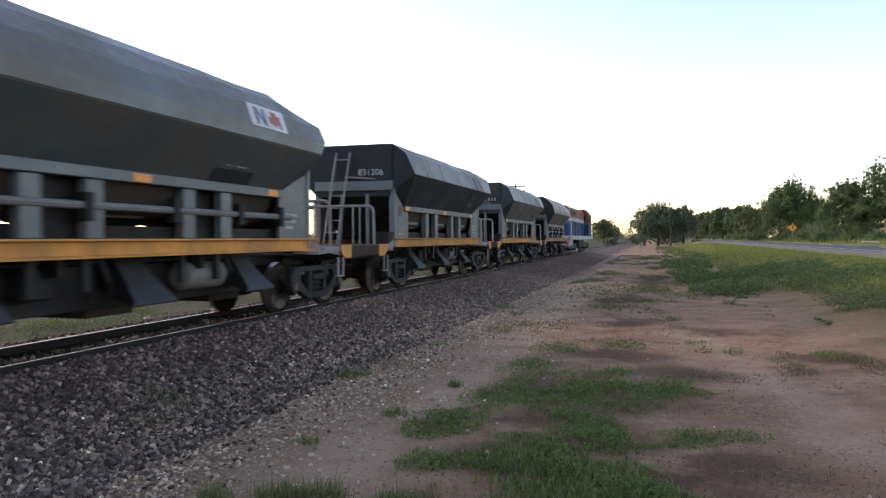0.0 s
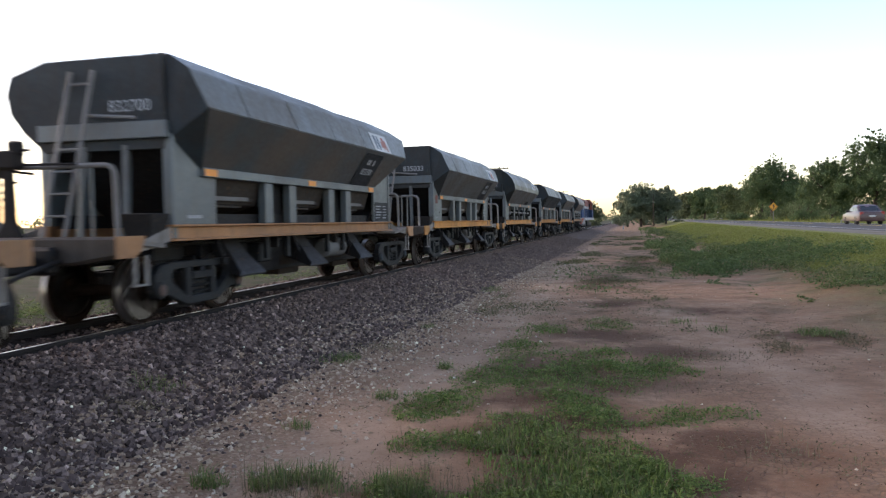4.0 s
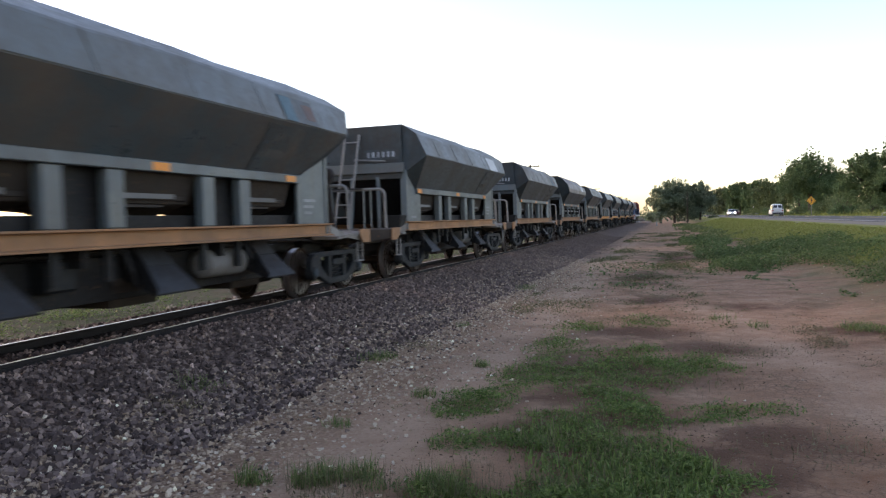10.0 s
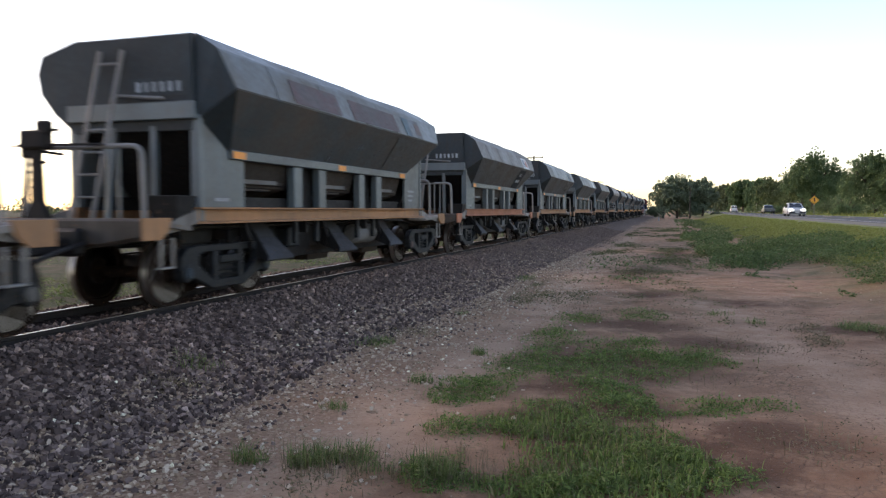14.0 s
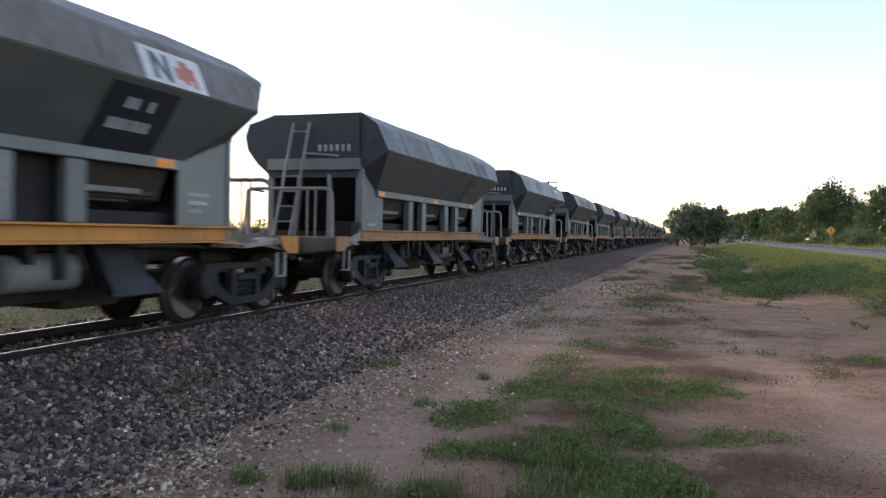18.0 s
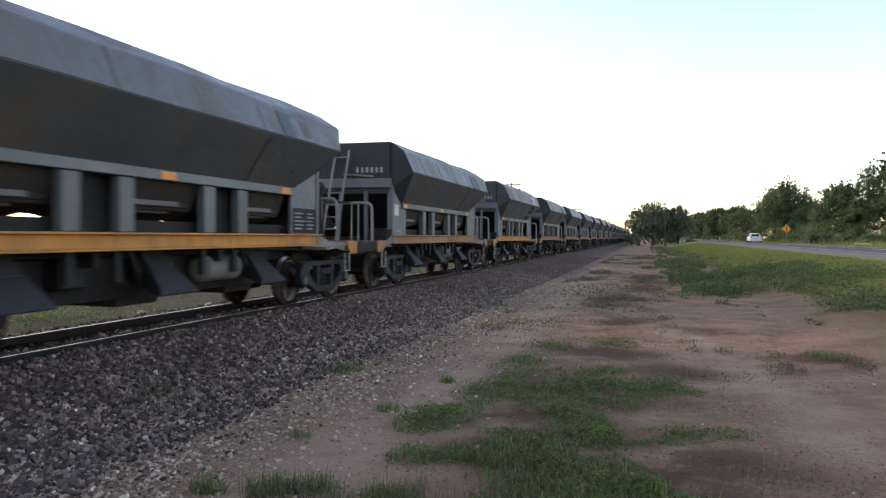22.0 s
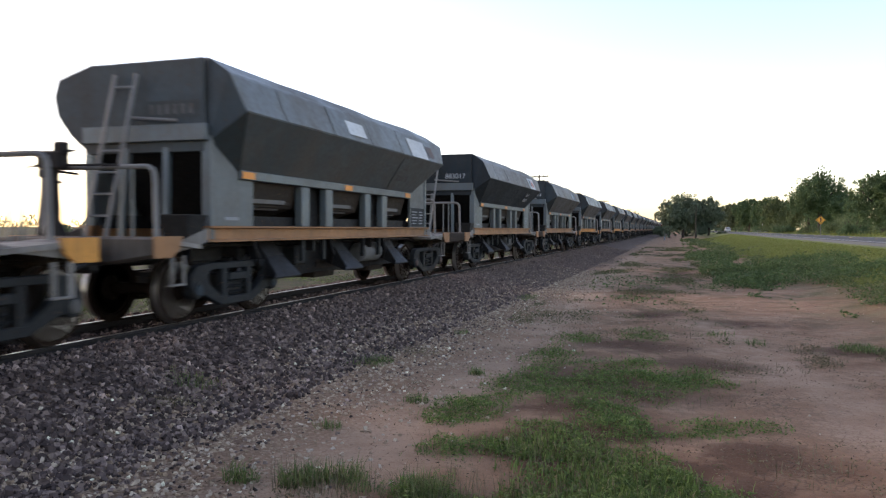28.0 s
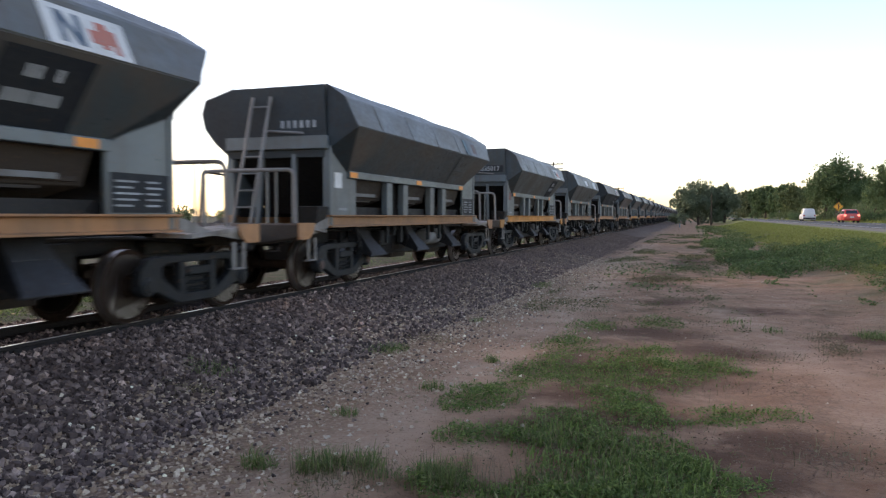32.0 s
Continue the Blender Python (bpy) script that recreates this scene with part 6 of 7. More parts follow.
def bush(x, y, z0, h, spread, seed, mat=M_LEAF_OLIVE, label="low green bush", clumps=26, per=80, leaf=(0.08, 0.18)):
    rng = np.random.default_rng(seed)
    t = thing("bush", label, "bush", "bushes", at=pose(x, y, z0))
    b = Build()
    for i in range(5):
        a = i * 1.26 + rng.uniform(0, 0.6)
        b.tube([(0, 0, -0.1), (spread * 0.25 * math.cos(a), spread * 0.25 * math.sin(a), h * 0.4), (spread * 0.5 * math.cos(a), spread * 0.5 * math.sin(a), h * 0.75)], [0.06, 0.04, 0.012], 5)
    part("stem", b, M_BARK, t)
    cen = [(spread * 0.8 * math.cos(a) * u, spread * 0.8 * math.sin(a) * u, h * (0.12 + 0.68 * k * (1.05 - 0.5 * u))) for a, u, k in zip(rng.uniform(0, 6.28, clumps), rng.uniform(0, 1, clumps) ** 0.5, rng.uniform(0, 1, clumps))]
    leaf_cloud("foliage", cen, rng.uniform(0.18, 0.34, clumps) * min(h, spread * 1.2), per, leaf, mat, t, rng)
    return t


# thicket between the track and the highway
tree(-1.6, 150, 0.0, 7.6, 3.0, 11, "dense dark green thicket tree beside the track", M_LEAF_THICKET, 150, 110, (0.06, 0.15))
tree(0.9, 152, 0.0, 9.2, 3.3, 12, "dense dark green thicket tree beside the track", M_LEAF_THICKET, 160, 110, (0.06, 0.15))
tree(3.3, 155, 0.1, 8.0, 3.0, 13, "dense dark green thicket tree beside the track", M_LEAF_THICKET, 150, 110, (0.06, 0.15))
tree(5.6, 153, 0.3, 8.4, 3.0, 14, "broad dark green thicket tree beside the highway", M_LEAF_THICKET, 150, 110, (0.06, 0.15))
# trees beyond the highway, near to far
tree(38.0, 112, 0.9, 13.2, 6.4, 20, "tall leafy tree with upright shoots behind the highway", M_LEAF, 200, 135, (0.055, 0.135), spiky=1.0)
tree(31.0, 112, 0.9, 12.4, 5.6, 21, "tall leafy tree with upright shoots behind the highway", M_LEAF, 200, 135, (0.055, 0.135), spiky=1.2)
tree(26.6, 116, 0.9, 9.9, 4.6, 22, "broad dark green tree behind the highway", M_LEAF, 180, 135, (0.055, 0.135), spiky=0.5)
tree(24.4, 150, 0.9, 12.4, 5.4, 23, "tall round dark green tree behind the road sign", M_LEAF, 200, 135, (0.055, 0.135), spiky=1.0)
tree(28.0, 185, 0.9, 12.4, 5.2, 24, "pale green feathery tree behind the highway", M_LEAF_PALE, 160, 75)
tree(23.0, 196, 0.9, 9.4, 4.6, 25, "pale green roadside tree", M_LEAF_PALE, 140, 75)
tree(25.5, 235, 0.9, 11.6, 5.5, 26, "dark green tree in the roadside row", M_LEAF, 150, 70, (0.14, 0.30))
tree(22.0, 262, 0.9, 12.2, 5.5, 27, "dark green tree in the roadside row", M_LEAF, 150, 70, (0.14, 0.30))
tree(20.5, 300, 0.9, 12.0, 6.0, 28, "dark green tree in the roadside row", M_LEAF_OLIVE, 140, 70, (0.16, 0.34))
tree(19.0, 355, 0.9, 12.5, 6.5, 29, "dark green tree in the roadside row", M_LEAF_OLIVE, 140, 70, (0.16, 0.34))
tree(-14.5, 235, 0.0, 7.6, 4.6, 30, "dark round tree on the far side of the track", M_LEAF_OLIVE, 140, 70)
tree(30.5, 165, 0.9, 9.8, 5.0, 31, "pale green feathery tree behind the highway", M_LEAF_PALE, 140, 75)
for i, (x, y, h, r) in enumerate([(22.4, 112, 2.0, 2.2), (24.0, 106, 1.6, 2.4), (27.0, 102, 2.2, 2.8), (31.5, 96, 2.0, 3.0), (36.5, 94, 2.2, 3.2), (23.0, 127, 2.6, 2.6), (26.0, 131, 3.2, 3.0), (21.8, 143, 1.8, 2.0), (20.4, 165, 2.2, 2.6), (20.8, 178, 2.6, 2.8), (29.0, 100, 2.2, 2.6), (34.0, 98, 2.4, 3.0), (21.0, 210, 2.4, 3.0), (33, 210, 5.0, 5.0), (40, 205, 5.5, 5.5), (47, 200, 6.0, 6.0), (36, 160, 3.0, 4.0), (43, 150, 3.4, 4.5), (30, 240, 5.0, 5.0), (33, 140, 2.6, 3.4), (38, 126, 2.4, 3.2), (34.5, 116, 6.0, 3.4), (29.0, 117, 5.2, 3.0), (40.5, 112, 6.0, 3.8), (36, 122, 6.5, 3.6), (24.5, 124, 4.2, 3.0)]):
    bush(x, y, 0.9, h, r, 60 + i, M_LEAF_PALE if i % 2 else M_LEAF, "leafy bush at the edge of the trees")
for i, (x, y, h, r) in enumerate([(-8.0, 150, 2.0, 1.6), (7.8, 150, 1.7, 1.8), (-4.6, 330, 4.5, 5.0), (3.0, 340, 5.5, 7.0), (-22, 320, 5.0, 6.0), (-36, 330, 5.5, 7.0)]):
    bush(x, y, 0.0, h, r, 80 + i, M_LEAF_OLIVE, "dark bush in the distance", 20, 80)
rb = np.random.default_rng(44)
for i in range(22):
    y = 18 + i * 9.5 + rb.uniform(-3, 3)
    bush(-82 + rb.uniform(-16, 12) - 0.1 * y, y, 0.0, rb.uniform(1.9, 4.2), rb.uniform(2.0, 4.5), 100 + i, M_LEAF_OLIVE, "low scrub on the plain beyond the track", 14, 60, (0.16, 0.34))

# far woods along the horizon
rw = np.random.default_rng(9)
cw = []
for i in range(420):
    a = radians(-75 + 150 * i / 420 + rw.uniform(-0.3, 0.3))
    d = rw.uniform(420, 760)
    cw.append((d * math.sin(a), d * math.cos(a), rw.uniform(0.5, 5.0)))
woods = leaf_cloud("far_woods", cw, rw.uniform(3.0, 6.0, len(cw)), 40, (0.7, 1.5), M_LEAF_OLIVE, None, rw)
tagged(woods, "dark band of distant woods along the horizon", "woods", kind="stuff")


def utility_pole(x, y, h, arms=1, r=0.11, label="weathered wooden utility pole with a crossarm"):
    p = thing("utility_pole", label, "utility pole", "poles", at=pose(x, y, 0))
    part("pole", Build().tube([(0, 0, -0.3), (0, 0, h * 0.5), (0, 0, h)], [r * 1.2, r, r * 0.75], 10), M_BARK, p, "", 0, True)
    for k in range(arms):
        z = h - 0.25 - 0.55 * k
        part("crossarm", Build().box(-1.1, 1.1, -0.16, -0.06, z - 0.06, z + 0.06), M_BARK, p, "", 0.01)
        for q in (-1.0, -0.5, 0.5, 1.0):
            part("insulator", Build().tube([(q, -0.11, z + 0.06), (q, -0.11, z + 0.12), (q, -0.11, z + 0.2)], [0.02, 0.05, 0.04], 8), M_TRIM, p)
    return p


utility_pole(-15.2, 85, 7.8, 2)
utility_pole(-15.2, 163, 7.8, 2)
utility_pole(-15.2, 241, 7.8, 2)
utility_pole(2.6, 122, 5.4, 0, 0.055, "thin bare wooden post beside the thicket")


def road_sign(x, y, z0):
    s = thing("road_sign", "yellow diamond warning sign with a black symbol on a post", "road sign", at=pose(x, y, z0))
    part("post", Build().box(-0.04, 0.04, 0.0, 0.06, -0.2, 2.85), M_LADDER, s, "", 0.01)
    d = 0.64
    part("panel", Build().loft([[(0, yy, 2.10 - d + 0.05), (d, yy, 2.15), (0, yy, 2.15 + d), (-d, yy, 2.15)] for yy in (-0.03, -0.005)]), M_SIGN, s, "yellow reflective panel", 0.004)
    b = Build().loft([[(0, yy, 2.15 - d + 0.10), (d - 0.07, yy, 2.15), (0, yy, 2.15 + d - 0.07), (-d + 0.07, yy, 2.15)] for yy in (-0.036, -0.031)])
    part("border", b, M_BLACK, s)
    b = Build().loft([[(0, yy, 2.15 - d + 0.16), (d - 0.11, yy, 2.15), (0, yy, 2.15 + d - 0.11), (-d + 0.11, yy, 2.15)] for yy in (-0.042, -0.037)])
    part("face", b, M_SIGN, s)
    b = Build().box(-0.05, 0.05, -0.048, -0.043, 1.85, 2.40).box(0.05, 0.20, -0.048, -0.043, 2.10, 2.19)
    b.add([(-0.13, -0.048, 2.34), (0.13, -0.048, 2.34), (0.0, -0.048, 2.52)], [(0, 1, 2)])
    part("symbol", b, M_BLACK, s, "black junction symbol")
    return s


M_SIGN = plain("sign_yellow", (0.80, 0.36, 0.03), 0.45)
road_sign(19.4, 118.0, 0.90)
post = thing("kilometre_post", "small white concrete post beside the track", "marker post", at=pose(-1.9, 116, 0))
part("post", Build().loft([[(-0.10, -0.10, -0.1), (0.10, -0.10, -0.1), (0.10, 0.10, -0.1), (-0.10, 0.10, -0.1)], [(-0.08, -0.08, 0.62), (0.08, -0.08, 0.62), (0.08, 0.08, 0.62), (-0.08, 0.08, 0.62)]]), M_FADED, post, "", 0.02)


def guard_rail(x, y0, y1, z, mat, label):
    g = thing("guard_rail", label, "guard rail", at=pose(x, y0, 0.88))
    part("beam", Build().box(-0.04, 0.04, 0, y1 - y0, z - 0.06, z), mat, g, "", 0.01)
    n = max(2, int((y1 - y0) / 2.5))
    for i in range(n + 1):
        part("post", Build().box(-0.03, 0.03, i * (y1 - y0) / n - 0.03, i * (y1 - y0) / n + 0.03, -0.2, z - 0.02), mat, g)


guard_rail(20.2, 78, 84, 0.34, M_FADED, "low white guard rail beside the highway")
guard_rail(20.2, 193, 226, 0.42, M_FADED, "low grey guard rail beside the highway")
post = thing("marker_post", "tall thin white post beside the highway", "marker post", at=pose(20.6, 207, 0.9))
part("post", Build().loft([[(-0.14, -0.14, -0.2), (0.14, -0.14, -0.2), (0.14, 0.14, -0.2), (-0.14, 0.14, -0.2)], [(-0.06, -0.06, 2.4), (0.06, -0.06, 2.4), (0.06, 0.06, 2.4), (-0.06, 0.06, 2.4)]]), M_WHITE, post, "", 0.02)


# ---- grass and weeds ----
def blade_material(name, base, tip):
    m, nt, p = material(name, 0.65)
    g = nt.nodes.new("ShaderNodeNewGeometry")
    c = ramp(nt, g.outputs["Random Per Island"], [(0, base), (0.75, tip), (0.95, tuple(1.25 * c for c in tip)), (1.0, (0.30, 0.25, 0.13))])
    nt.links.new(c, p.inputs["Base Color"])
    p.inputs["Specular IOR Level"].default_value = 0.25
    thin = nt.nodes.new("ShaderNodeBsdfTranslucent")
    nt.links.new(c, thin.inputs["Color"])
    blend = nt.nodes.new("ShaderNodeMixShader")
    blend.inputs[0].default_value = 0.4
    nt.links.new(p.outputs[0], blend.inputs[1])
    nt.links.new(thin.outputs[0], blend.inputs[2])
    nt.links.new(blend.outputs[0], nt.nodes["Material Output"].inputs["Surface"])
    return m


M_GRASS = blade_material("fresh_grass", (0.066, 0.108, 0.028), (0.182, 0.250, 0.070))
M_GRASS_DARK = blade_material("dark_weeds", (0.058, 0.092, 0.032), (0.125, 0.180, 0.062))
M_GRASS_VERGE = blade_material("verge_growth", (0.078, 0.105, 0.036), (0.165, 0.195, 0.076))
M_GRASS_TUFT = blade_material("tuft_grass", (0.075, 0.115, 0.035), (0.185, 0.225, 0.080))
M_GRASS_DRY = blade_material("dry_grass", (0.115, 0.088, 0.048), (0.215, 0.175, 0.100))
M_LITTER = blade_material("dead_litter", (0.045, 0.028, 0.018), (0.120, 0.080, 0.050))
M_GRASS_DULL = blade_material("dull_growth", (0.075, 0.080, 0.030), (0.150, 0.150, 0.066))
M_GRASS_BRIGHT = blade_material("bright_grass", (0.162, 0.188, 0.044), (0.232, 0.252, 0.074))


def blades(name, label, x, y, length, width, mat, rng, flat=0.5, kind="stuff"):
    """Bent blades, two quads and a tip each, rooted at (x, y) on the ground."""
    n = len(x)
    z = np.maximum(ground_z(x, y), np.where((x > -9.9) & (x < -3.45), bank_z(x, y), -1)) - 0.01
    a = rng.uniform(0, 2 * np.pi, n)
    tilt = rng.uniform(0.1, 1.0, n) * flat
    d = np.stack([np.cos(a), np.sin(a)], 1)
    side = np.stack([-np.sin(a), np.cos(a), np.zeros(n)], 1) * width[:, None] * 0.5
    root = np.stack([x, y, z], 1)
    mid = root + np.concatenate([d * (length * 0.35 * tilt)[:, None], (length * 0.55 * np.sqrt(1 - 0.6 * tilt ** 2))[:, None]], 1)
    tip = root + np.concatenate([d * (length * 0.95 * tilt)[:, None], (length * 0.92 * np.sqrt(np.clip(1 - tilt ** 2, 0.06, 1)))[:, None]], 1)
    v = np.stack([root - side, root + side, mid + side * 0.8, mid - side * 0.8, tip], 1).reshape(-1, 3)
    k = np.arange(n)[:, None] * 5
    quads = (k + np.array([[0, 1, 2, 3]])).tolist()
    tris = (k + np.array([[3, 2, 4]])).tolist()
    me = bpy.data.meshes.new(name)
    me.from_pydata(v.tolist(), [], quads + tris)
    me.materials.append(mat)
    return tagged(new(name, me), label, "grass", kind=kind)


def fractal(x, y, seed, octaves=4):
    """Smooth chance field, about -1 to 1."""
    out, amp, total = np.zeros(len(x)), 1.0, 0.0
    for o in range(octaves):
        table = np.random.default_rng(seed + o).uniform(-1, 1, (64, 64))
        i, j = np.floor(x).astype(int), np.floor(y).astype(int)
        u, w = x - i, y - j
        u, w = u * u * (3 - 2 * u), w * w * (3 - 2 * w)
        g = lambda a, b: table[(i + a) % 64, (j + b) % 64]
        out += amp * ((g(0, 0) * (1 - u) + g(1, 0) * u) * (1 - w) + (g(0, 1) * (1 - u) + g(1, 1) * u) * w)
        total += amp
        amp *= 0.6
        x, y = x * 2.03 + 5.1, y * 2.03 + 9.7
    return out / total * 1.8


def leaf_mat(name, label, x, y, height, size, mat, rng, category="grass"):
    """Low matted growth: small leaves at all angles, rooted close to the ground."""
    n = len(x)
    z = np.maximum(ground_z(x, y), np.where((x > -9.9) & (x < -3.45), bank_z(x, y), -1))
    pos = np.stack([x, y, z + height * rng.uniform(0.05, 1.0, n)], 1)
    a = rng.normal(size=(n, 3)) * np.array([1, 1, 0.55])
    a /= np.linalg.norm(a, axis=1)[:, None]
    b = np.cross(a, rng.normal(size=(n, 3)) * np.array([0.5, 0.5, 1.0]))
    b /= np.linalg.norm(b, axis=1)[:, None] + 1e-9
    s = size[:, None]
    v = np.stack([pos - a * s, pos + b * s * 0.30, pos + a * s, pos - b * s * 0.30], 1).reshape(-1, 3)
    me = bpy.data.meshes.new(name)
    me.from_pydata(v.tolist(), [], np.arange(4 * n).reshape(-1, 4).tolist())
    me.materials.append(mat)
    return tagged(new(name, me), label, category, kind="stuff")


rg = np.random.default_rng(21)


def in_patches(spots, n):
    """Points in ragged ellipses: (x, y, half width, half depth, share)."""
    xs, ys = [], []
    total = sum(s[4] for s in spots)
    for cx, cy, rx, ry, share in spots:
        k = int(n * share / total)
        r, a = rg.uniform(0, 1, k) ** 0.5, rg.uniform(0, 2 * np.pi, k)
        x, y = cx + 1.4 * rx * r * np.cos(a), cy + 1.4 * ry * r * np.sin(a)
        keep = 1.0 - 1.05 * r + 0.50 * fractal(x * 2.6, y * 2.6, 300) > rg.uniform(-0.15, 0.95, k)
        xs.append(x[keep])
        ys.append(y[keep])
    return np.concatenate(xs), np.concatenate(ys)


NEAR = [(-0.92, 5.62, 0.36, 0.42, 4), (-1.47, 5.31, 0.27, 0.26, 1.8), (-0.37, 4.95, 0.38, 0.70, 7), (0.14, 4.72, 0.28, 0.28, 1.6), (-0.66, 4.40, 0.32, 0.38, 3.2), (-1.45, 4.35, 0.16, 0.28, 1.2), (-1.25, 4.28, 0.22, 0.14, 0.8), (-0.3, 3.9, 0.5, 0.4, 3),
        (-1.74, 6.44, 0.28, 0.46, 2.4), (-1.48, 7.57, 0.32, 0.50, 2.6), (-1.49, 9.42, 0.28, 0.95, 3), (-0.64, 8.10, 0.56, 1.10, 9), (0.15, 8.48, 0.38, 0.46, 2.4), (-0.52, 6.61, 0.32, 0.34, 2), (-0.32, 6.19, 0.20, 0.42, 1.5), (0.36, 6.64, 0.44, 0.22, 1.2),
        (0.18, 6.29, 0.28, 0.18, 0.7), (-1.38, 11.29, 0.30, 0.50, 1.6), (-0.51, 11.78, 0.32, 0.5, 1.2)]
x, y = in_patches(NEAR, 95000)
lush = np.clip(0.55 + 0.75 * fractal(x * 3.2, y * 3.2, 310), 0.10, 1.4)
k = len(x)
leaf_mat("grass_patch", "fresh green low grass matted in patches on the bare earth", x, y, 0.085 * lush ** 1.5, rg.uniform(0.008, 0.026, k), M_GRASS, rg)
x, y = in_patches(NEAR, 9000)
k = len(x)
leaf_mat("patch_litter", "dry brown leaves among the grass patches", x, y, rg.uniform(0.01, 0.05, k), rg.uniform(0.008, 0.022, k), M_GRASS_DRY, rg)
x, y = in_patches(NEAR, 14000)
lush = np.clip(0.55 + 0.75 * fractal(x * 3.2, y * 3.2, 310), 0.10, 1.4)
k = len(x)
blades("grass_blades", "fresh green blades bent over in the grass patches", x, y, rg.uniform(0.04, 0.12, k) * (0.45 + 0.6 * lush), rg.uniform(0.004, 0.008, k), M_GRASS, rg, 1.0)
x, y = in_patches([(a, b, c * 1.35, d * 1.3, e) for a, b, c, d, e in NEAR], 5000)
k = len(x)
blades("stray_blades", "single stray grass blades round the patches", x, y, rg.uniform(0.03, 0.10, k), rg.uniform(0.004, 0.008, k), M_GRASS, rg, 1.0)
x, y = in_patches(NEAR[:3], 420)
k = len(x)
blades("grass_stalks", "thin pale seed stalks standing in the grass", x, y, rg.uniform(0.10, 0.24, k), rg.uniform(0.003, 0.005, k), M_GRASS_DRY, rg, 0.5)
TUFTS = [(-2.24, 4.28, 0.12, 0.12, 1.1), (-2.02, 4.40, 0.11, 0.10, 0.8), (-1.46, 4.26, 0.12, 0.10, 1.3), (-1.74, 4.22, 0.16, 0.08, 0.25), (-2.68, 5.53, 0.10, 0.09, 0.7), (-2.66, 4.2, 0.10, 0.08, 0.5), (-3.45, 8.21, 0.20, 0.25, 1.3), (-4.55, 6.3, 0.22, 0.2, 0.5), (-3.15, 11.1, 0.10, 0.14, 0.4), (-2.1, 8.09, 0.08, 0.08, 0.35), (-3.3, 17.5, 0.22, 0.5, 0.8),
         (2.41, 11.3, 0.26, 0.34, 1.5), (-1.0, 5.25, 0.1, 0.1, 0.4), (-2.3, 6.6, 0.1, 0.08, 0.3), (1.1, 11.5, 0.16, 0.15, 0.3), (0.6, 12.2, 0.22, 0.2, 0.35)]
x, y = in_patches(TUFTS, 5600)
k = len(x)
blades("grass_tuft", "spiky green grass tufts on the bare earth", x, y, rg.uniform(0.05, 0.15, k) * (1 + 0.35 * (y < 4.8)), rg.uniform(0.004, 0.009, k), M_GRASS_TUFT, rg, 0.97)
x, y = in_patches(TUFTS, 6400)
k = len(x)
leaf_mat("tuft_leaves", "dark green leafy growth at the foot of the tufts", x, y, rg.uniform(0.03, 0.09, k), rg.uniform(0.008, 0.020, k), M_GRASS_TUFT, rg)
DRY = [(2.72, 10.6, 0.22, 0.6, 3), (1.70, 10.1, 0.2, 0.4, 1.4), (1.7, 11.2, 0.22, 0.4, 1.4), (-0.8, 12.0, 0.9, 0.6, 1.5), (-4.2, 5.6, 0.25, 0.25, 1.2), (-2.0, 3.9, 0.4, 0.3, 0.9), (-0.9, 5.2, 0.3, 0.3, 0.6), (0.9, 5.6, 0.6, 0.4, 1.0), (0.8, 9.4, 0.7, 0.4, 1.2), (-3.3, 9.2, 0.3, 0.3, 0.8)]
HEM = [(-1.9, 4.25, 0.5, 0.22, 2), (-1.3, 4.5, 0.35, 0.25, 1.5), (-0.75, 4.55, 0.3, 0.2, 1.2), (-0.5, 5.3, 0.4, 0.3, 1), (-0.2, 7.5, 0.6, 0.5, 1)]
x, y = in_patches(HEM, 2600)
k = len(x)
blades("straw_stalks", "thin straw-coloured stalks among the grass tufts", x, y, rg.uniform(0.08, 0.24, k), rg.uniform(0.002, 0.0045, k), M_GRASS_DRY, rg, 0.8)
x, y = in_patches([(-0.35, 4.45, 0.6, 0.5, 5), (-0.5, 5.0, 0.5, 0.5, 3), (-0.9, 5.5, 0.35, 0.35, 1.5)], 5200)
k = len(x)
blades("broad_leaves", "broad fresh green grass leaves in the thickest patch", x, y, rg.uniform(0.04, 0.13, k), rg.uniform(0.010, 0.018, k), M_GRASS, rg, 1.0)
x, y = in_patches(DRY, 9000)
k = len(x)
leaf_mat("dry_growth", "thin dry brownish growth lying on the earth", x, y, rg.uniform(0.02, 0.07, k), rg.uniform(0.010, 0.024, k), M_GRASS_DRY, rg)
x, y = in_patches(DRY, 1800)
k = len(x)
blades("dry_grass", "thin dry straw-coloured grass", x, y, rg.uniform(0.05, 0.14, k), rg.uniform(0.003, 0.006, k), M_GRASS_DRY, rg, 0.9)

# specks of litter, seedlings and dead bits all over the bare earth
x, y = rg.uniform(-3.0, 3.8, 20000), 2 + 16 * rg.uniform(0, 1, 20000) ** 1.3
keep = fractal(x * 1.4, y * 1.4, 390) > rg.uniform(-0.6, 0.9, len(x))
x, y = x[keep], y[keep]
k = len(x)
leaf_mat("litter", "specks of dead leaf and stalk on the bare earth", x, y, rg.uniform(0.002, 0.015, k), rg.uniform(0.006, 0.018, k), M_LITTER, rg, "litter")
x, y = rg.uniform(-2.6, 3.6, 150), 4 + 11 * rg.uniform(0, 1, 150)
x, y = np.repeat(x, 22) + rg.normal(0, 0.035, 3300), np.repeat(y, 22) + rg.normal(0, 0.045, 3300)
leaf_mat("seedlings", "tiny green plants dotted over the bare earth", x, y, rg.uniform(0.005, 0.04, 3300), rg.uniform(0.006, 0.014, 3300), M_GRASS_DULL, rg)

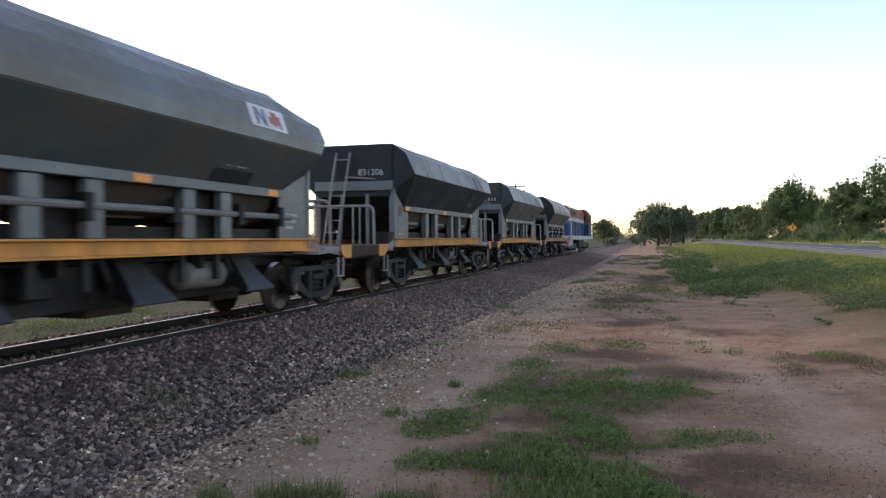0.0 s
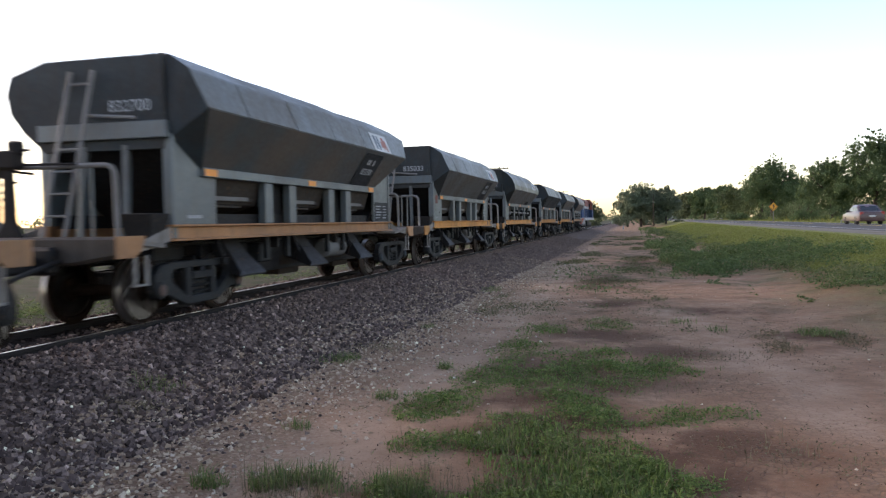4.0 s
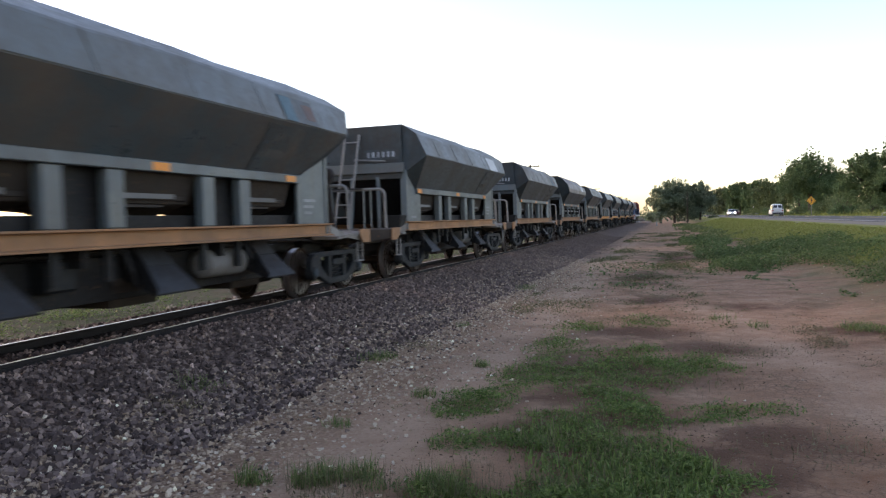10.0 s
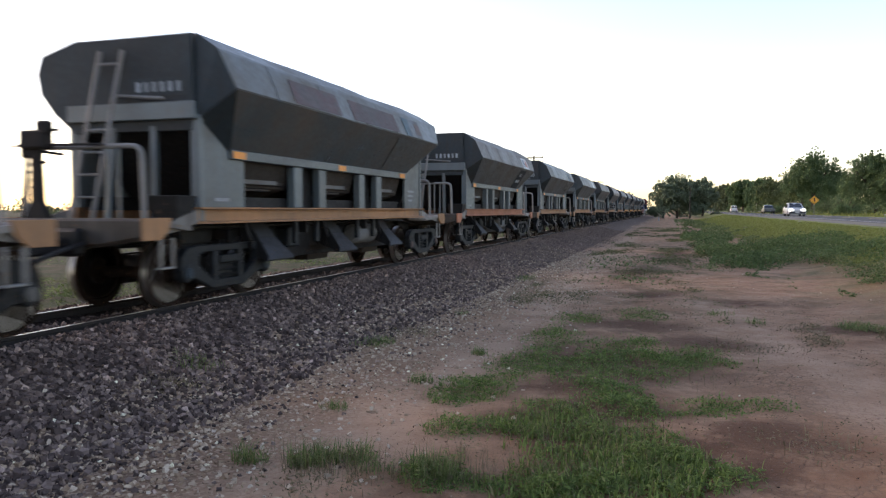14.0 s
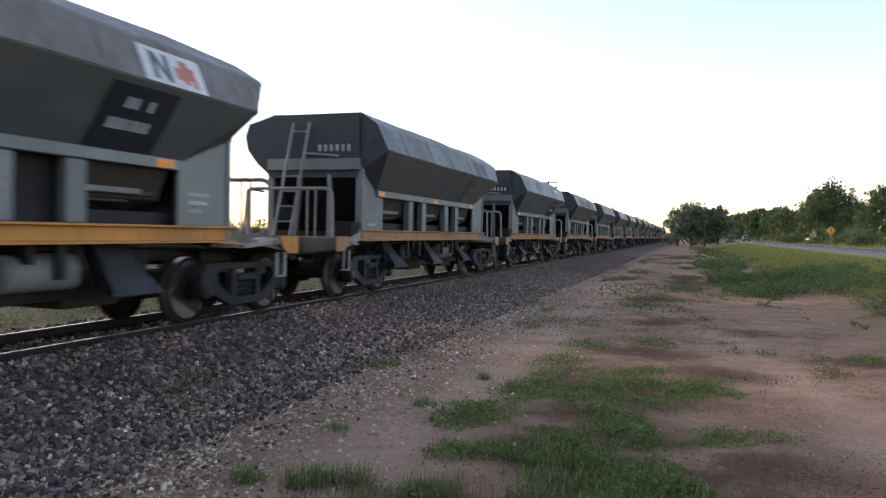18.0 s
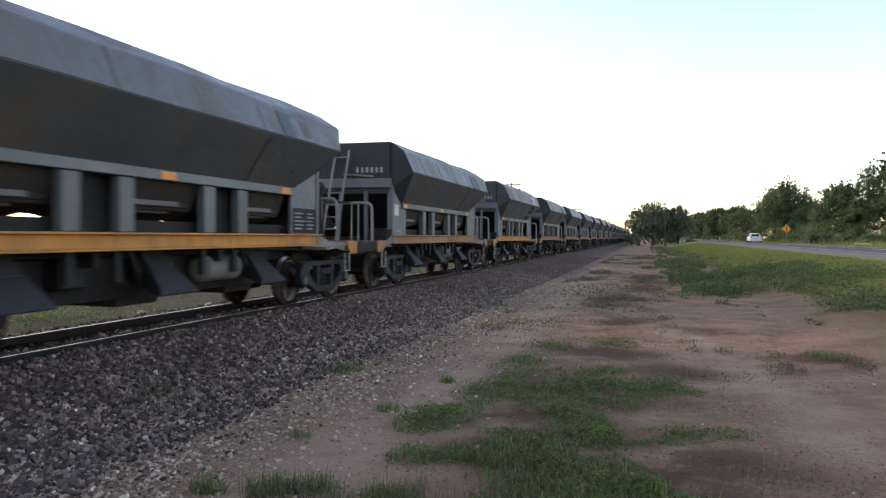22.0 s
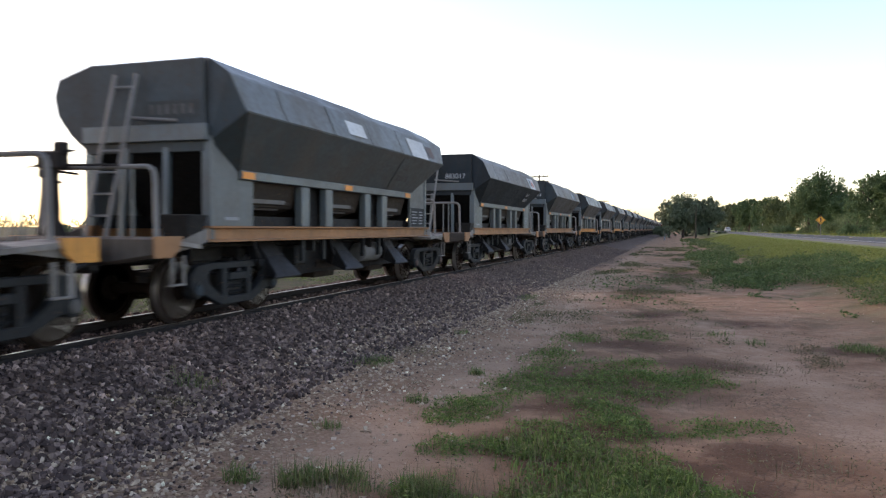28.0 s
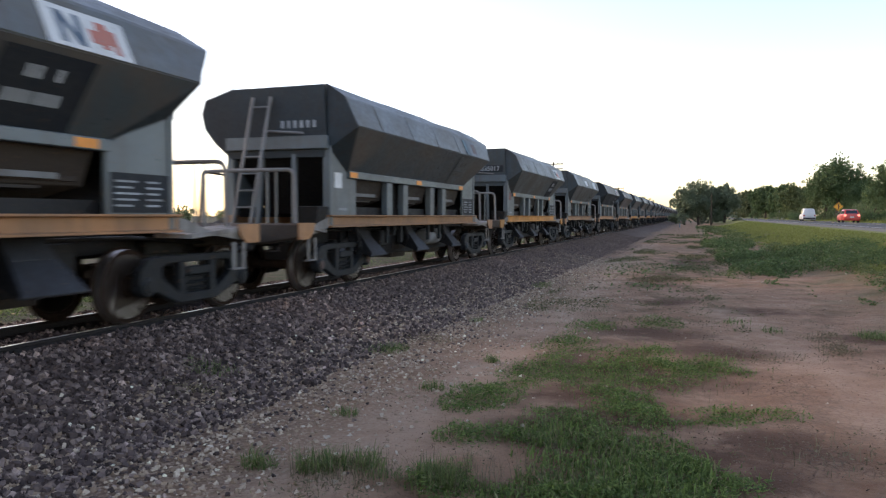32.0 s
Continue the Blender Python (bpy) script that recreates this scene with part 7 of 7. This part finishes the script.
# thin growth on the bare strip further on
x, y = rg.uniform(-2.9, 1.6, 170000), 10.5 + 60 * rg.uniform(0, 1, 170000) ** 1.5
keep = fractal(x * 0.9, y * 0.45, 320) + 0.25 * smooth01(12, 30, y) > rg.uniform(0.20, 0.95, len(x))
x, y = x[keep], y[keep]
k = len(x)
leaf_mat("strip_growth", "thin dull green growth on the bare strip", x, y, rg.uniform(0.01, 0.07, k), rg.uniform(0.008, 0.020, k) * (1 + y / 28), M_GRASS_DULL, rg)
# the verge that climbs to the highway: low bright grass above, dark weeds along its foot
x, y = rg.uniform(0.3, 7.9, 520000), 11 + 110 * rg.uniform(0, 1, 520000) ** 1.7
edge = x - 2.7 - 0.9 * fractal(x * 0.4, y * 0.22, 330) + 0.02 * (y - 18) - 1.6 * smooth01(17, 12, y)
cover = smooth01(-0.5, 2.2, edge) + 0.75 * fractal(x * 0.9, y * 0.55, 340)
bare = np.exp(-((x - 2.7) / 1.2) ** 2 - ((y - 20.0) / 3.0) ** 2) + 0.8 * np.exp(-((x - 4.6) / 1.3) ** 2 - ((y - 20.5) / 1.2) ** 2)
cover = (cover - 1.1 * bare) * smooth01(12.5, 14.5, y)
keep = cover > rg.uniform(0.42, 1.15, len(x))
x, y, edge = x[keep], y[keep], edge[keep]
k = len(x)
high = np.clip(1.25 - 0.17 * edge, 0.45, 1.3) * np.clip(0.6 + 0.5 * fractal(x * 1.3, y * 0.9, 350), 0.25, 1.3)
low = edge + 1.1 * fractal(x * 0.8, y * 0.4, 360) < 1.7
size = rg.uniform(0.012, 0.030, k) * (1 + y / 22)
leaf_mat("verge_weeds", "dark green leafy weeds along the foot of the verge", x[low], y[low], 0.34 * high[low], size[low], M_GRASS_VERGE, rg)
leaf_mat("verge_grass", "bright yellow-green low grass on the verge below the highway", x[~low], y[~low], 0.13 * high[~low], size[~low], M_GRASS_BRIGHT, rg)
WEEDS = [(2.6, 30.5, 1.3, 3.6, 6), (4.4, 31.0, 1.3, 3.2, 5), (2.2, 24.5, 0.8, 2.2, 2.5), (5.6, 18.6, 1.4, 0.9, 1.2), (1.8, 44.0, 1.0, 4.0, 3), (5.0, 25.0, 1.2, 2.6, 2), (4.7, 17.2, 0.8, 0.5, 0.5), (-1.4, 22.0, 0.9, 1.6, 0.15), (-0.9, 17.6, 0.7, 1.0, 0.08), (3.1, 15.4, 0.16, 0.14, 0.06), (1.9, 19.5, 0.25, 0.35, 0.05)]
x, y = in_patches(WEEDS, 140000)
lump = np.clip(0.6 + 0.7 * fractal(x * 1.2, y * 0.9, 370), 0.15, 1.3)
k = len(x)
leaf_mat("weeds", "dark green weeds in tall clumps on the verge", x, y, 0.40 * lump * (0.5 + 0.5 * smooth01(19, 23, y)), rg.uniform(0.012, 0.032, k) * (1 + y / 20), M_GRASS_DARK, rg, "weeds")
# tall pale grass between the highway and the trees
x, y = rg.uniform(19.6, 42, 32000), 55 + 190 * rg.uniform(0, 1, 32000) ** 1.4
x = 19.6 + (x - 19.6) * (0.25 + 0.75 * smooth01(160, 70, y))
k = len(x)
leaf_mat("tall_grass", "tall pale green grass between the highway and the trees", x, y, rg.uniform(0.15, 0.75, k) * smooth01(19.4, 23, x) + 0.08, rg.uniform(0.09, 0.20, k), M_GRASS_BRIGHT, rg)
x = -9.5 - 18 * rg.uniform(0, 1, 60000) ** 1.6
y = 6 + 60 * rg.uniform(0, 1, 60000) ** 1.2
keep = fractal(x * 0.5, y * 0.4, 380) > rg.uniform(-0.5, 0.35, len(x))
x, y = x[keep], y[keep]
k = len(x)
bush = in_patches([(-11.2, 11.8, 0.5, 0.7, 1.0), (-11.9, 14.5, 0.7, 0.8, 1.2), (-10.9, 9.4, 0.4, 0.6, 0.7), (-12.6, 17.5, 0.9, 1.2, 1.3), (-11.6, 21.5, 0.6, 1.2, 1.0), (-13.5, 12.6, 0.8, 1.0, 1.2)], 15000)
leaf_mat("grass_clump", "low green grass clumps beyond the track", bush[0], bush[1], rg.uniform(0.04, 0.20, len(bush[0])), rg.uniform(0.015, 0.035, len(bush[0])), M_GRASS, rg)
leaf_mat("scrub_grass", "thin green grass beyond the track", x, y, rg.uniform(0.04, 0.24, k), rg.uniform(0.020, 0.045, k), M_GRASS_DARK, rg)


# ---- motions ----
def train_at(t):
    """Metres that the first long-roofed wagon's rear end has reached along the track."""
    return 16.286 + 7.445 * t + 0.0197 * t ** 2 - 0.001032 * t ** 3 + 0.00001 * t ** 4


SLACK = {1: -0.36, 2: -0.08, 11: 0.12, 17: -0.35, 19: 0.18, 20: 0.30}          # couplings pushed together


def motions():
    seconds = [float(t) for t in range(33)]
    for n, kind, style, text, w in TRAIN:
        walk(w, [(t, pose(XC, train_at(t) - n * LW + EY + 0.04 + SLACK.get(n, 0.0), RAIL_Z)) for t in seconds])
    head = EY + 0.04 + 2 * LW + LW / 2
    for i, w in enumerate(LOCOS):
        walk(w, [(t, pose(XC, train_at(t) + head + LOCO_L * (i + 0.5), RAIL_Z)) for t in seconds])
    turn = [(2 * k / FPS, -math.degrees((train_at(2 * k / FPS) - train_at(0)) / R_WHEEL)) for k in range(481)]
    for ob in [o for o in scene.objects if o.name.startswith("wheelset")]:
        y0 = ob.location.y
        walk(ob, [(t, pose(0, y0, R_WHEEL, a)) for t, a in turn])
    for ob, x, heading, speed, t0, y0 in CARS:
        walk(ob, [(t, pose(x, y0 + speed * (t - t0), ROAD_Z + 0.012, 0, 0, heading)) for t in (0.0, 8.0, 16.0, 24.0, 32.0)])


motions()
